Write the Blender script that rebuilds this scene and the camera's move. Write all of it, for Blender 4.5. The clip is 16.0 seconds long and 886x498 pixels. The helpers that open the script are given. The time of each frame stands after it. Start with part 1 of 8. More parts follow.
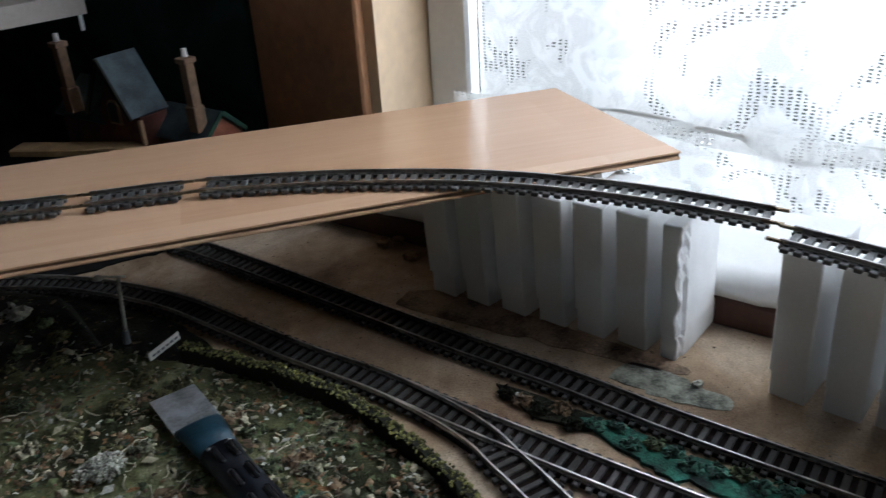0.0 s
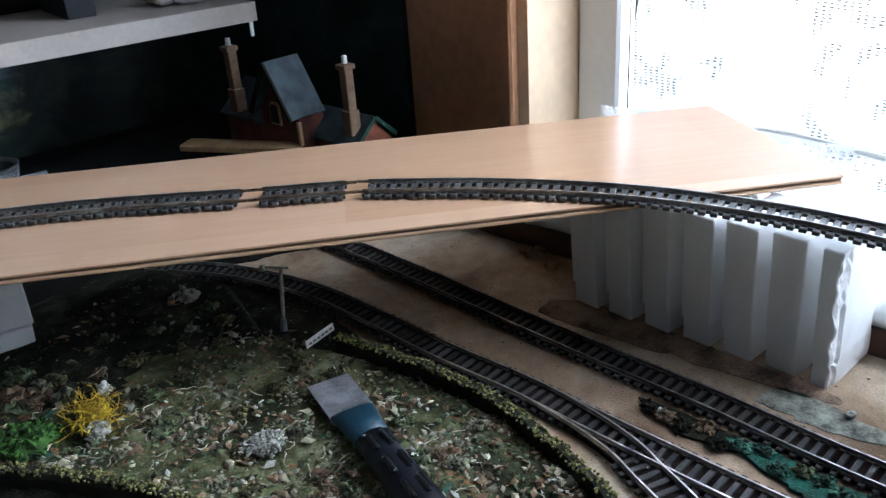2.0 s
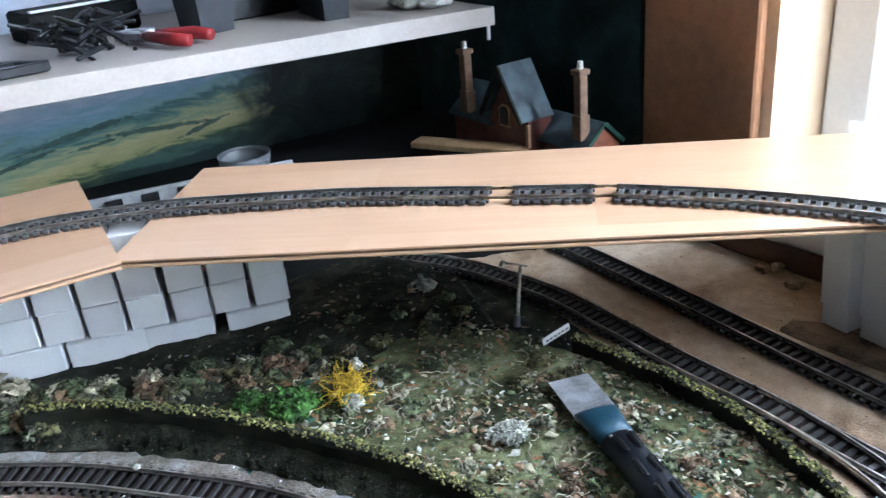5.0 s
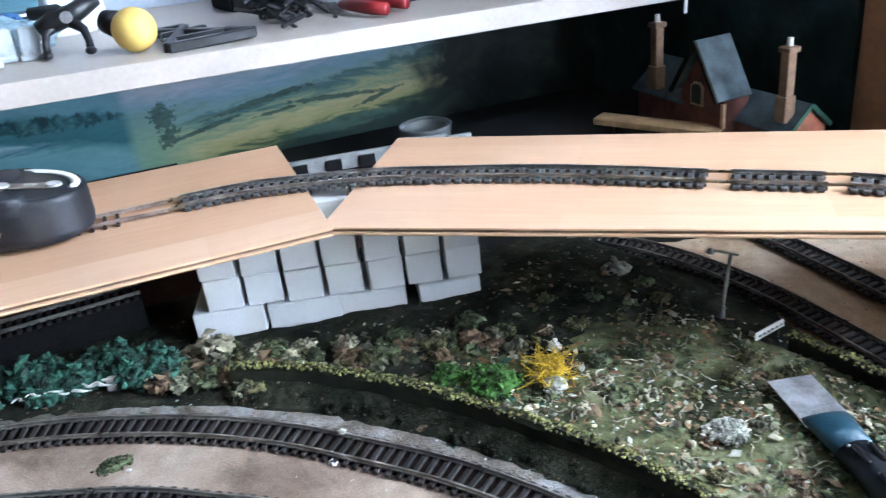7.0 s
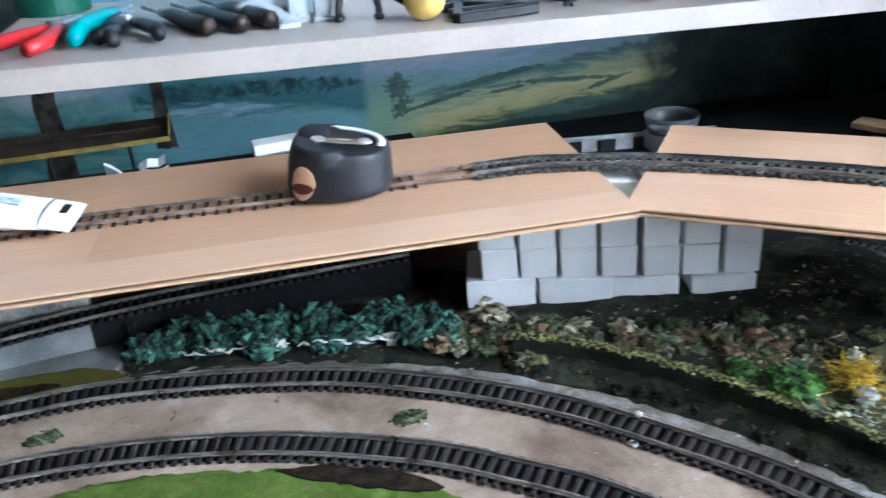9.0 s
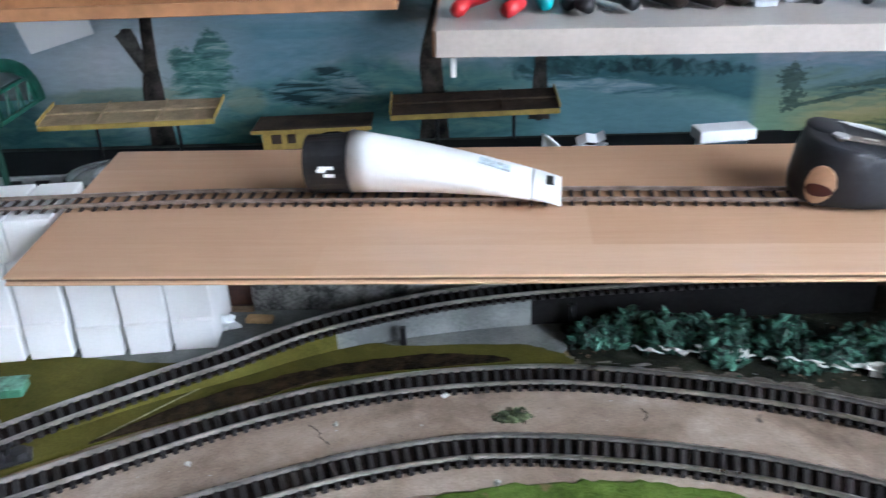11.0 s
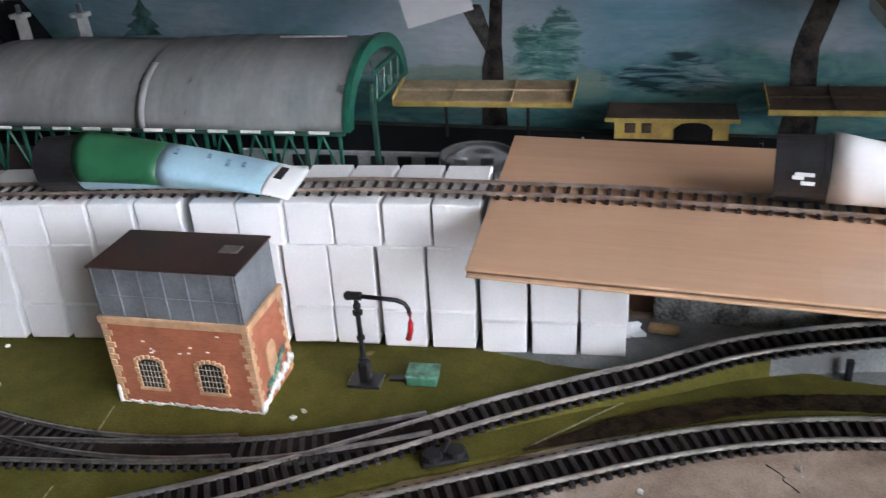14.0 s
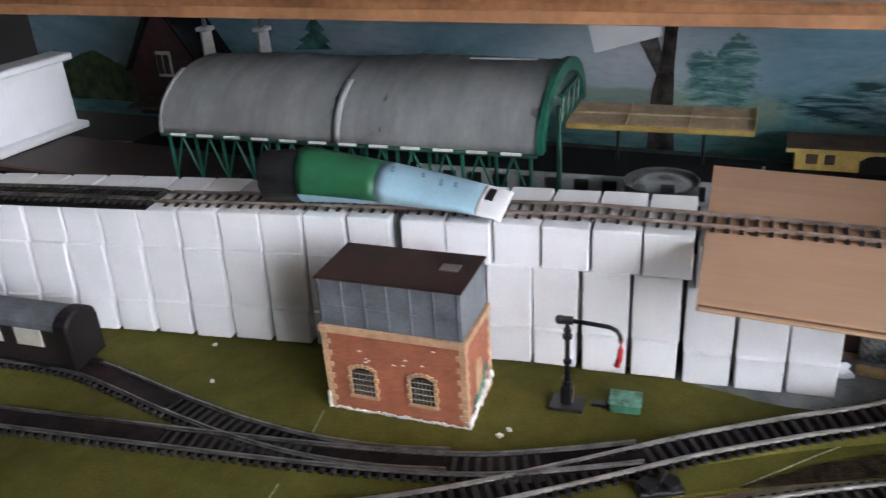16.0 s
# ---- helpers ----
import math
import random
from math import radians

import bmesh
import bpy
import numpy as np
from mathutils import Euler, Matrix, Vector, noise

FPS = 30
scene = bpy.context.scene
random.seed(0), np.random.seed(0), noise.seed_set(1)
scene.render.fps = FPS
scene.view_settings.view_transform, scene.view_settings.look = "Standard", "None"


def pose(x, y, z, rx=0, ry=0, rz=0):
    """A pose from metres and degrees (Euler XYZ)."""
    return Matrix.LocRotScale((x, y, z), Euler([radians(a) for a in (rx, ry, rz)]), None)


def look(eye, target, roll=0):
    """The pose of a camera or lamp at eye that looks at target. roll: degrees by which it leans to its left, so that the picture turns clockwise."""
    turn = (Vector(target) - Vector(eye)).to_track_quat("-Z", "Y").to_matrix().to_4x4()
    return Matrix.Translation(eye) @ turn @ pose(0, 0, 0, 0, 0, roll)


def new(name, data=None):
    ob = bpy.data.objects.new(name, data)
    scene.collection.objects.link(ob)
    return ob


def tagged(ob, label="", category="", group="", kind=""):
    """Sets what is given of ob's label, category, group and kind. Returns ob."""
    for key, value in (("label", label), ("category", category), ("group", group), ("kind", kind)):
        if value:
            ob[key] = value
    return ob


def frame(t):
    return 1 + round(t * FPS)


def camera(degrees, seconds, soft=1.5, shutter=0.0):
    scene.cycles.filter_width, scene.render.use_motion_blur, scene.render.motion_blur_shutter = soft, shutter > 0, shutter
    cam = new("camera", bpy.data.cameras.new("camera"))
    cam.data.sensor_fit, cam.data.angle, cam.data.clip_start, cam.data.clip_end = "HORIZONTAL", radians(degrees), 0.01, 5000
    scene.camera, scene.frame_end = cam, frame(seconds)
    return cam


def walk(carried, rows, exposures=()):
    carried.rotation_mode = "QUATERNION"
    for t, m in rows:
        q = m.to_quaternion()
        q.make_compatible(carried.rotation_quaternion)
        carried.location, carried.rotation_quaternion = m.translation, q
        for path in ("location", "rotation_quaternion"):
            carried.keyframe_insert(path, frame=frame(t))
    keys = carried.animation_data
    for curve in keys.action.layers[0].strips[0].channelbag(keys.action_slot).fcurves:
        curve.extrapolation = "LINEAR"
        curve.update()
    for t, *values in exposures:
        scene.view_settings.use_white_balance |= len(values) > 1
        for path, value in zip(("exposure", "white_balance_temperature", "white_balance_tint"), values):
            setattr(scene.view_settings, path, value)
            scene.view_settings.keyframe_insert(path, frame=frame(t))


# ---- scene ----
cam = camera(56.4, 16.0, 1.3, 0.55)
PATH = [
    (0, (0.0557, 0.0266, 0.2943), (0.7773, 0.5475, -0.1616), -3.59),
    (0.5, (0.0508, 0.0325, 0.2951), (0.7406, 0.5956, -0.1598), -3.79),
    (1, (0.0449, 0.0350, 0.2984), (0.7023, 0.6410, -0.1495), -4.38),
    (1.5, (0.0369, 0.0340, 0.3011), (0.6826, 0.6563, -0.1413), -4.34),
    (2, (0.0315, 0.0349, 0.3014), (0.6712, 0.6663, -0.1368), -4.05),
    (2.5, (0.0255, 0.0359, 0.3003), (0.6449, 0.6862, -0.1394), -4.38),
    (3, (0.0175, 0.0388, 0.3015), (0.6210, 0.7050, -0.1366), -4.37),
    (3.5, (0.0093, 0.0445, 0.3024), (0.5877, 0.7345, -0.1328), -4.75),
    (4, (0.0010, 0.0488, 0.3060), (0.5458, 0.7680, -0.1252), -5.14),
    (4.2, (-0.0041, 0.0506, 0.3063), (0.5312, 0.7802, -0.1193), -5.10),
    (6.3, (-0.0256, 0.0824, 0.3060), (0.3797, 0.8905, -0.1216), -6.25),
    (6.5, (-0.0324, 0.0877, 0.3051), (0.3606, 0.8997, -0.1264), -6.29),
    (7, (-0.0514, 0.0975, 0.3072), (0.3015, 0.9280, -0.1239), -6.20),
    (7.5, (-0.0680, 0.1042, 0.3088), (0.2711, 0.9384, -0.1260), -5.66),
    (8, (-0.0936, 0.1124, 0.3100), (0.2117, 0.9618, -0.1205), -5.10),
    (8.5, (-0.1224, 0.1190, 0.3110), (0.1320, 0.9884, -0.1125), -4.99),
    (9, (-0.1598, 0.1361, 0.3098), (0.0592, 1.0111, -0.1218), -4.22),
    (9.5, (-0.1947, 0.1573, 0.3100), (-0.0188, 1.0378, -0.1301), -4.36),
    (10, (-0.2440, 0.1780, 0.3135), (-0.1426, 1.0699, -0.1274), -3.95),
    (10.2, (-0.2665, 0.1835, 0.3148), (-0.1901, 1.0784, -0.1249), -3.66),
    (12.3, (-0.4303, 0.2352, 0.2984), (-0.5259, 1.1206, -0.1566), -3.69),
    (12.5, (-0.4466, 0.2366, 0.3011), (-0.5484, 1.1207, -0.1551), -4.28),
    (13, (-0.4717, 0.2363, 0.3044), (-0.6241, 1.1129, -0.1520), -3.50),
    (13.5, (-0.4801, 0.2383, 0.3060), (-0.6752, 1.1052, -0.1527), -3.49),
    (14, (-0.4964, 0.2406, 0.3093), (-0.7274, 1.1018, -0.1435), -4.01),
    (14.5, (-0.5009, 0.2426, 0.3111), (-0.7572, 1.1014, -0.1324), -4.28),
    (15, (-0.5161, 0.2370, 0.3115), (-0.8100, 1.0798, -0.1393), -3.22),
    (15.5, (-0.5341, 0.2303, 0.3196), (-0.8584, 1.0682, -0.1194), -3.91),
    (16, (-0.5648, 0.2157, 0.3249), (-0.9030, 1.0506, -0.1093), -4.09),
]
EXPOSURES = [(0, -1.35, 5900, 7), (0.5, -1.25, 5900, 7), (2, -0.6, 5450, 7), (3.5, 0.15, 5350, 6), (4.2, 0.35, 5350, 6), (7, 0.8, 5350, 7), (9.5, 0.55, 5400, 7), (13, 0.45, 6100, 14), (16, 0.2, 6200, 15)]
walk(cam, [(t, look(eye, target, roll)) for t, eye, target, roll in PATH], EXPOSURES)
SUN, DAY, LOW_SKY = 1.4, 22.0, 66.0

# ---- light ----
def lamp(name, kind, m, energy, color, **more):
    data = bpy.data.lights.new(name, kind)
    data.energy, data.color = energy, color
    if "size" in more:
        data.shape, data.size, data.size_y = "RECTANGLE", more["size"][0], more["size"][1]
    if "angle" in more:
        data.angle = radians(more["angle"])
    ob = new(name, data)
    ob.matrix_world = m
    return ob


world = bpy.data.worlds.new("sky")
scene.world = world
world.use_nodes = True
wn = world.node_tree
sky = wn.nodes.new("ShaderNodeTexSky")
sky.sky_type, sky.sun_disc = "NISHITA", False
sky.sun_elevation, sky.sun_rotation = radians(20), radians(122)
wn.nodes["Background"].inputs["Strength"].default_value = 0.15
wn.links.new(sky.outputs[0], wn.nodes["Background"].inputs["Color"])
# an overcast day: a broad, weak sun and the sky's light in the window's opening
lamp("sun", "SUN", look((3, -1.7, 1.25), (0, 0.2, 0)), SUN, (0.95, 0.98, 1.0), angle=30)
lamp("window_daylight", "AREA", look((0.75, -0.16, 0.60), (0.0, -0.10, 0.60)), DAY, (0.90, 0.92, 1.0), size=(1.0, 0.72))
lamp("low_sky_daylight", "AREA", look((1.35, -0.75, 0.58), (-0.2, 0.5, 0.10)), LOW_SKY, (0.88, 0.92, 1.0), size=(1.3, 1.0))


# ---- materials ----
def mat(name, base, rough=0.6, metal=0.0, vary=0.25, scale=40.0, fine=400.0, bump=0.15, dark=None, spec=0.5, island=0.0, obj_random=0.0, coords="Object"):
    """A surface with variation at two scales, fine relief and uneven gloss."""
    m = bpy.data.materials.new(name)
    m.use_nodes = True
    nt = m.node_tree
    n, l = nt.nodes, nt.links
    bsdf = n["Principled BSDF"]
    co = n.new("ShaderNodeTexCoord")
    big, small = n.new("ShaderNodeTexNoise"), n.new("ShaderNodeTexNoise")
    big.inputs["Scale"].default_value, small.inputs["Scale"].default_value = scale, fine
    big.inputs["Detail"].default_value, small.inputs["Detail"].default_value = 5.0, 3.0
    for t in (big, small):
        l.new(co.outputs[coords], t.inputs["Vector"])
    ramp = n.new("ShaderNodeValToRGB")
    d = dark or tuple(c * (1 - vary * 1.6) for c in base)
    b = tuple(min(1, c * (1 + vary * 0.5)) for c in base)
    ramp.color_ramp.elements[0].color, ramp.color_ramp.elements[0].position = (*d, 1), 0.32
    ramp.color_ramp.elements[1].color, ramp.color_ramp.elements[1].position = (*b, 1), 0.68
    mixer = n.new("ShaderNodeMath")
    mixer.operation = "MULTIPLY_ADD"
    l.new(small.outputs["Fac"], mixer.inputs[0])
    mixer.inputs[1].default_value = 0.4
    l.new(big.outputs["Fac"], mixer.inputs[2])
    shift = n.new("ShaderNodeMath")
    shift.operation = "SUBTRACT"
    l.new(mixer.outputs[0], shift.inputs[0])
    shift.inputs[1].default_value = 0.2
    l.new(shift.outputs[0], ramp.inputs["Fac"])
    out = ramp.outputs["Color"]
    if island or obj_random:
        info = n.new("ShaderNodeNewGeometry") if island else n.new("ShaderNodeObjectInfo")
        hsv = n.new("ShaderNodeHueSaturation")
        mr = n.new("ShaderNodeMapRange")
        amount = island or obj_random
        mr.inputs["To Min"].default_value, mr.inputs["To Max"].default_value = 1 - amount, 1 + amount
        l.new(info.outputs["Random Per Island" if island else "Random"], mr.inputs["Value"])
        l.new(mr.outputs["Result"], hsv.inputs["Value"])
        l.new(out, hsv.inputs["Color"])
        out = hsv.outputs["Color"]
    l.new(out, bsdf.inputs["Base Color"])
    bsdf.inputs["Metallic"].default_value = metal
    bsdf.inputs["Specular IOR Level"].default_value = spec
    rr = n.new("ShaderNodeMapRange")
    rr.inputs["To Min"].default_value, rr.inputs["To Max"].default_value = max(0.03, rough - 0.12), min(1, rough + 0.12)
    l.new(big.outputs["Fac"], rr.inputs["Value"])
    l.new(rr.outputs["Result"], bsdf.inputs["Roughness"])
    if bump:
        bn = n.new("ShaderNodeBump")
        bn.inputs["Strength"].default_value, bn.inputs["Distance"].default_value = bump, 0.001
        l.new(small.outputs["Fac"], bn.inputs["Height"])
        l.new(bn.outputs["Normal"], bsdf.inputs["Normal"])
    return m


def ramp_of(nt, fac, stops):
    r = nt.nodes.new("ShaderNodeValToRGB")
    els = r.color_ramp.elements
    els.remove(els[1])
    els[0].position, els[0].color = stops[0][0], (*stops[0][1], 1)
    for p, c in stops[1:]:
        els.new(p).color = (*c, 1)
    nt.links.new(fac, r.inputs["Fac"])
    return r.outputs["Color"]


def noise_of(nt, vec, scale, detail=4.0, rough=0.55, warp=0.0):
    t = nt.nodes.new("ShaderNodeTexNoise")
    t.inputs["Scale"].default_value, t.inputs["Detail"].default_value = scale, detail
    t.inputs["Roughness"].default_value, t.inputs["Distortion"].default_value = rough, warp
    nt.links.new(vec, t.inputs["Vector"])
    return t.outputs["Fac"]


def stretch(nt, out, s):
    m = nt.nodes.new("ShaderNodeMapping")
    m.inputs["Scale"].default_value = s
    nt.links.new(out, m.inputs["Vector"])
    return m.outputs["Vector"]


def blend(nt, a, b, fac, kind="MIX"):
    m = nt.nodes.new("ShaderNodeMix")
    m.data_type, m.blend_type = "RGBA", kind
    for sock, v in ((6, a), (7, b), (0, fac)):
        if isinstance(v, bpy.types.NodeSocket):
            nt.links.new(v, m.inputs[sock])
        elif isinstance(v, tuple):
            m.inputs[sock].default_value = (*v, 1)
        else:
            m.inputs[sock].default_value = v
    return m.outputs[2]


def laminate(name):
    """Three-strip beech laminate: staves of uneven tone along x, fine grain, satin gloss."""
    m = bpy.data.materials.new(name)
    m.use_nodes = True
    nt = m.node_tree
    n, l = nt.nodes, nt.links
    co = n.new("ShaderNodeTexCoord").outputs["Object"]
    brick = n.new("ShaderNodeTexBrick")
    l.new(co, brick.inputs["Vector"])
    brick.inputs["Scale"].default_value = 1.0
    brick.inputs["Brick Width"].default_value, brick.inputs["Row Height"].default_value = 0.41, 0.0635
    brick.inputs["Mortar Size"].default_value = 0.0
    brick.offset = 0.37
    brick.inputs["Color1"].default_value, brick.inputs["Color2"].default_value = (0.0, 0, 0, 1), (1, 1, 1, 1)
    brick.inputs["Bias"].default_value = 0.0
    tone = ramp_of(nt, brick.outputs["Color"], [(0.0, (0.59, 0.36, 0.213)), (1.0, (0.71, 0.465, 0.305))])
    grain = noise_of(nt, stretch(nt, co, (14, 260, 60)), 1.0, 6, 0.6, 0.3)
    fleck = noise_of(nt, stretch(nt, co, (120, 900, 100)), 1.0, 2)
    c = blend(nt, tone, ramp_of(nt, grain, [(0.3, (0.56, 0.325, 0.185)), (0.7, (0.74, 0.49, 0.325))]), 0.22)
    c = blend(nt, c, ramp_of(nt, fleck, [(0.35, (0.46, 0.26, 0.14)), (0.55, (0.72, 0.46, 0.30))]), 0.05)
    b = n["Principled BSDF"]
    l.new(c, b.inputs["Base Color"])
    b.inputs["Roughness"].default_value = 0.21
    b.inputs["Specular IOR Level"].default_value = 0.5
    bump = n.new("ShaderNodeBump")
    bump.inputs["Strength"].default_value, bump.inputs["Distance"].default_value = 0.08, 0.0004
    l.new(grain, bump.inputs["Height"])
    l.new(bump.outputs["Normal"], b.inputs["Normal"])
    return m


def ground_mat(name, stops, scale, speck=(), rough=0.95, bump=0.6, fine=700.0):
    """Earth, chipboard or flock: broad patches, middling mottling and fine specks."""
    m = bpy.data.materials.new(name)
    m.use_nodes = True
    nt = m.node_tree
    n, l = nt.nodes, nt.links
    co = n.new("ShaderNodeTexCoord").outputs["Object"]
    wide, mid, tiny = noise_of(nt, co, scale, 5, 0.6, 0.6), noise_of(nt, co, scale * 7, 4, 0.65), noise_of(nt, co, fine, 3)
    c = ramp_of(nt, wide, stops)
    c = blend(nt, c, ramp_of(nt, mid, [(0.3, (0.25, 0.25, 0.25)), (0.7, (1, 1, 1))]), 0.35, "MULTIPLY")
    c = blend(nt, c, ramp_of(nt, tiny, [(0.25, (0.3, 0.3, 0.3)), (0.6, (1, 1, 1))]), 0.45, "MULTIPLY")
    for colour, size, cut in speck:
        s = noise_of(nt, co, size, 2)
        mask = ramp_of(nt, s, [(cut, (0, 0, 0)), (cut + 0.04, (1, 1, 1))])
        c = blend(nt, c, colour, mask)
    b = n["Principled BSDF"]
    l.new(c, b.inputs["Base Color"])
    b.inputs["Roughness"].default_value = rough
    b.inputs["Specular IOR Level"].default_value = 0.2
    bp = n.new("ShaderNodeBump")
    bp.inputs["Strength"].default_value, bp.inputs["Distance"].default_value = bump, 0.002
    l.new(mid, bp.inputs["Height"])
    bp2 = n.new("ShaderNodeBump")
    bp2.inputs["Strength"].default_value, bp2.inputs["Distance"].default_value = bump, 0.0008
    l.new(tiny, bp2.inputs["Height"])
    l.new(bp.outputs["Normal"], bp2.inputs["Normal"])
    l.new(bp2.outputs["Normal"], b.inputs["Normal"])
    return m


def foam_mat(name, base):
    """Expanded polystyrene: white with the faint outlines of pressed beads."""
    m = bpy.data.materials.new(name)
    m.use_nodes = True
    nt = m.node_tree
    n, l = nt.nodes, nt.links
    co = n.new("ShaderNodeTexCoord").outputs["Object"]
    vor = n.new("ShaderNodeTexVoronoi")
    vor.feature = "DISTANCE_TO_EDGE"
    vor.inputs["Scale"].default_value = 330.0
    l.new(co, vor.inputs["Vector"])
    bead = ramp_of(nt, vor.outputs["Distance"], [(0.0, tuple(c * 0.96 for c in base)), (0.12, base)])
    dirt = ramp_of(nt, noise_of(nt, co, 22, 5, 0.6), [(0.35, (0.94, 0.94, 0.925)), (0.62, (1, 1, 1))])
    b = n["Principled BSDF"]
    l.new(blend(nt, bead, dirt, 0.7, "MULTIPLY"), b.inputs["Base Color"])
    b.inputs["Roughness"].default_value = 0.75
    b.inputs["Subsurface Weight"].default_value = 0.2
    b.inputs["Subsurface Radius"].default_value = (0.009, 0.009, 0.009)
    b.inputs["Subsurface Scale"].default_value = 1.0
    bp = n.new("ShaderNodeBump")
    bp.inputs["Strength"].default_value, bp.inputs["Distance"].default_value = 0.10, 0.0004
    l.new(vor.outputs["Distance"], bp.inputs["Height"])
    l.new(bp.outputs["Normal"], b.inputs["Normal"])
    return m


def clear_mat(name, colour, rough=0.15, trans=0.9):
    m = bpy.data.materials.new(name)
    m.use_nodes = True
    b = m.node_tree.nodes["Principled BSDF"]
    b.inputs["Base Color"].default_value = (*colour, 1)
    b.inputs["Roughness"].default_value = rough
    b.inputs["Transmission Weight"].default_value = trans
    b.inputs["IOR"].default_value = 1.35
    return m


def lace_mat(name):
    """Net curtain: close weave with ring-shaped sprays of small open holes."""
    m = bpy.data.materials.new(name)
    m.use_nodes = True
    nt = m.node_tree
    n, l = nt.nodes, nt.links

    def calc(kind, a, b):
        k = n.new("ShaderNodeMath")
        k.operation = kind
        l.new(a, k.inputs[0])
        if isinstance(b, float):
            k.inputs[1].default_value = b
        else:
            l.new(b, k.inputs[1])
        return k.outputs[0]

    co = n.new("ShaderNodeTexCoord").outputs["Object"]
    flat = stretch(nt, co, (0.0, 1.0, 1.0))
    cells = n.new("ShaderNodeTexVoronoi")
    cells.feature = "DISTANCE_TO_EDGE"
    cells.inputs["Scale"].default_value = 290.0
    cells.inputs["Randomness"].default_value = 0.3
    l.new(stretch(nt, co, (0.0, 0.62, 1.3)), cells.inputs["Vector"])
    holes = ramp_of(nt, cells.outputs["Distance"], [(0.20, (0, 0, 0)), (0.28, (1, 1, 1))])
    rose = n.new("ShaderNodeTexVoronoi")
    rose.inputs["Scale"].default_value = 11.0
    rose.inputs["Randomness"].default_value = 0.9
    bent = n.new("ShaderNodeVectorMath")
    bent.operation = "ADD"
    wob = n.new("ShaderNodeTexNoise")
    wob.inputs["Scale"].default_value = 28.0
    l.new(flat, wob.inputs["Vector"])
    sc = n.new("ShaderNodeVectorMath")
    sc.operation = "SCALE"
    sc.inputs["Scale"].default_value = 0.03
    l.new(wob.outputs["Color"], sc.inputs[0])
    l.new(flat, bent.inputs[0])
    l.new(sc.outputs[0], bent.inputs[1])
    l.new(bent.outputs[0], rose.inputs["Vector"])
    ring = ramp_of(nt, rose.outputs["Distance"], [(0.10, (0, 0, 0)), (0.13, (1, 1, 1)), (0.20, (1, 1, 1)), (0.23, (0, 0, 0)), (0.42, (0, 0, 0)), (0.45, (1, 1, 1)), (0.55, (1, 1, 1)), (0.58, (0, 0, 0))])
    sep = n.new("ShaderNodeSeparateXYZ")
    l.new(co, sep.inputs[0])
    near_hem = n.new("ShaderNodeMapRange")
    near_hem.inputs["From Min"].default_value, near_hem.inputs["From Max"].default_value = 0.14, 0.075
    near_hem.inputs["To Max"].default_value = 0.09
    l.new(sep.outputs[2], near_hem.inputs["Value"])
    low = n.new("ShaderNodeMath")
    l.new(noise_of(nt, flat, 17.0, 2, 0.5, 0.8), low.inputs[0])
    l.new(near_hem.outputs["Result"], low.inputs[1])
    patch = ramp_of(nt, low.outputs[0], [(0.55, (0, 0, 0)), (0.60, (1, 1, 1))])
    scroll = ramp_of(nt, noise_of(nt, flat, 8.0, 1.5, 0.5, 1.4), [(0.445, (0, 0, 0)), (0.455, (1, 1, 1)), (0.495, (1, 1, 1)), (0.505, (0, 0, 0))])
    spray = ramp_of(nt, noise_of(nt, flat, 9.0, 2, 0.5, 0.6), [(0.47, (0, 0, 0)), (0.52, (1, 1, 1))])
    bands = calc("MAXIMUM", calc("MULTIPLY", ring, patch), calc("MULTIPLY", scroll, spray))
    hole = calc("MULTIPLY", bands, holes)
    leafy = ramp_of(nt, noise_of(nt, flat, 30.0, 3, 0.6, 1.8), [(0.44, (0.10, 0.10, 0.10)), (0.50, (0.18, 0.18, 0.18)), (0.56, (0.27, 0.27, 0.27))])
    weave = ramp_of(nt, noise_of(nt, flat, 900.0, 1), [(0.4, (0.6, 0.6, 0.6)), (0.6, (1, 1, 1))])
    clearness = calc("MAXIMUM", calc("MULTIPLY", hole, 0.92), calc("MULTIPLY", leafy, weave))
    dif, tra, see = n.new("ShaderNodeBsdfDiffuse"), n.new("ShaderNodeBsdfTranslucent"), n.new("ShaderNodeBsdfTransparent")
    dif.inputs["Color"].default_value = (0.90, 0.90, 0.89, 1)
    tra.inputs["Color"].default_value = (0.93, 0.93, 0.92, 1)
    a, b = n.new("ShaderNodeMixShader"), n.new("ShaderNodeMixShader")
    a.inputs[0].default_value = 0.6
    l.new(dif.outputs[0], a.inputs[1])
    l.new(tra.outputs[0], a.inputs[2])
    l.new(clearness, b.inputs[0])
    l.new(a.outputs[0], b.inputs[1])
    l.new(see.outputs[0], b.inputs[2])
    l.new(b.outputs[0], n["Material Output"].inputs["Surface"])
    n.remove(n["Principled BSDF"])
    return m


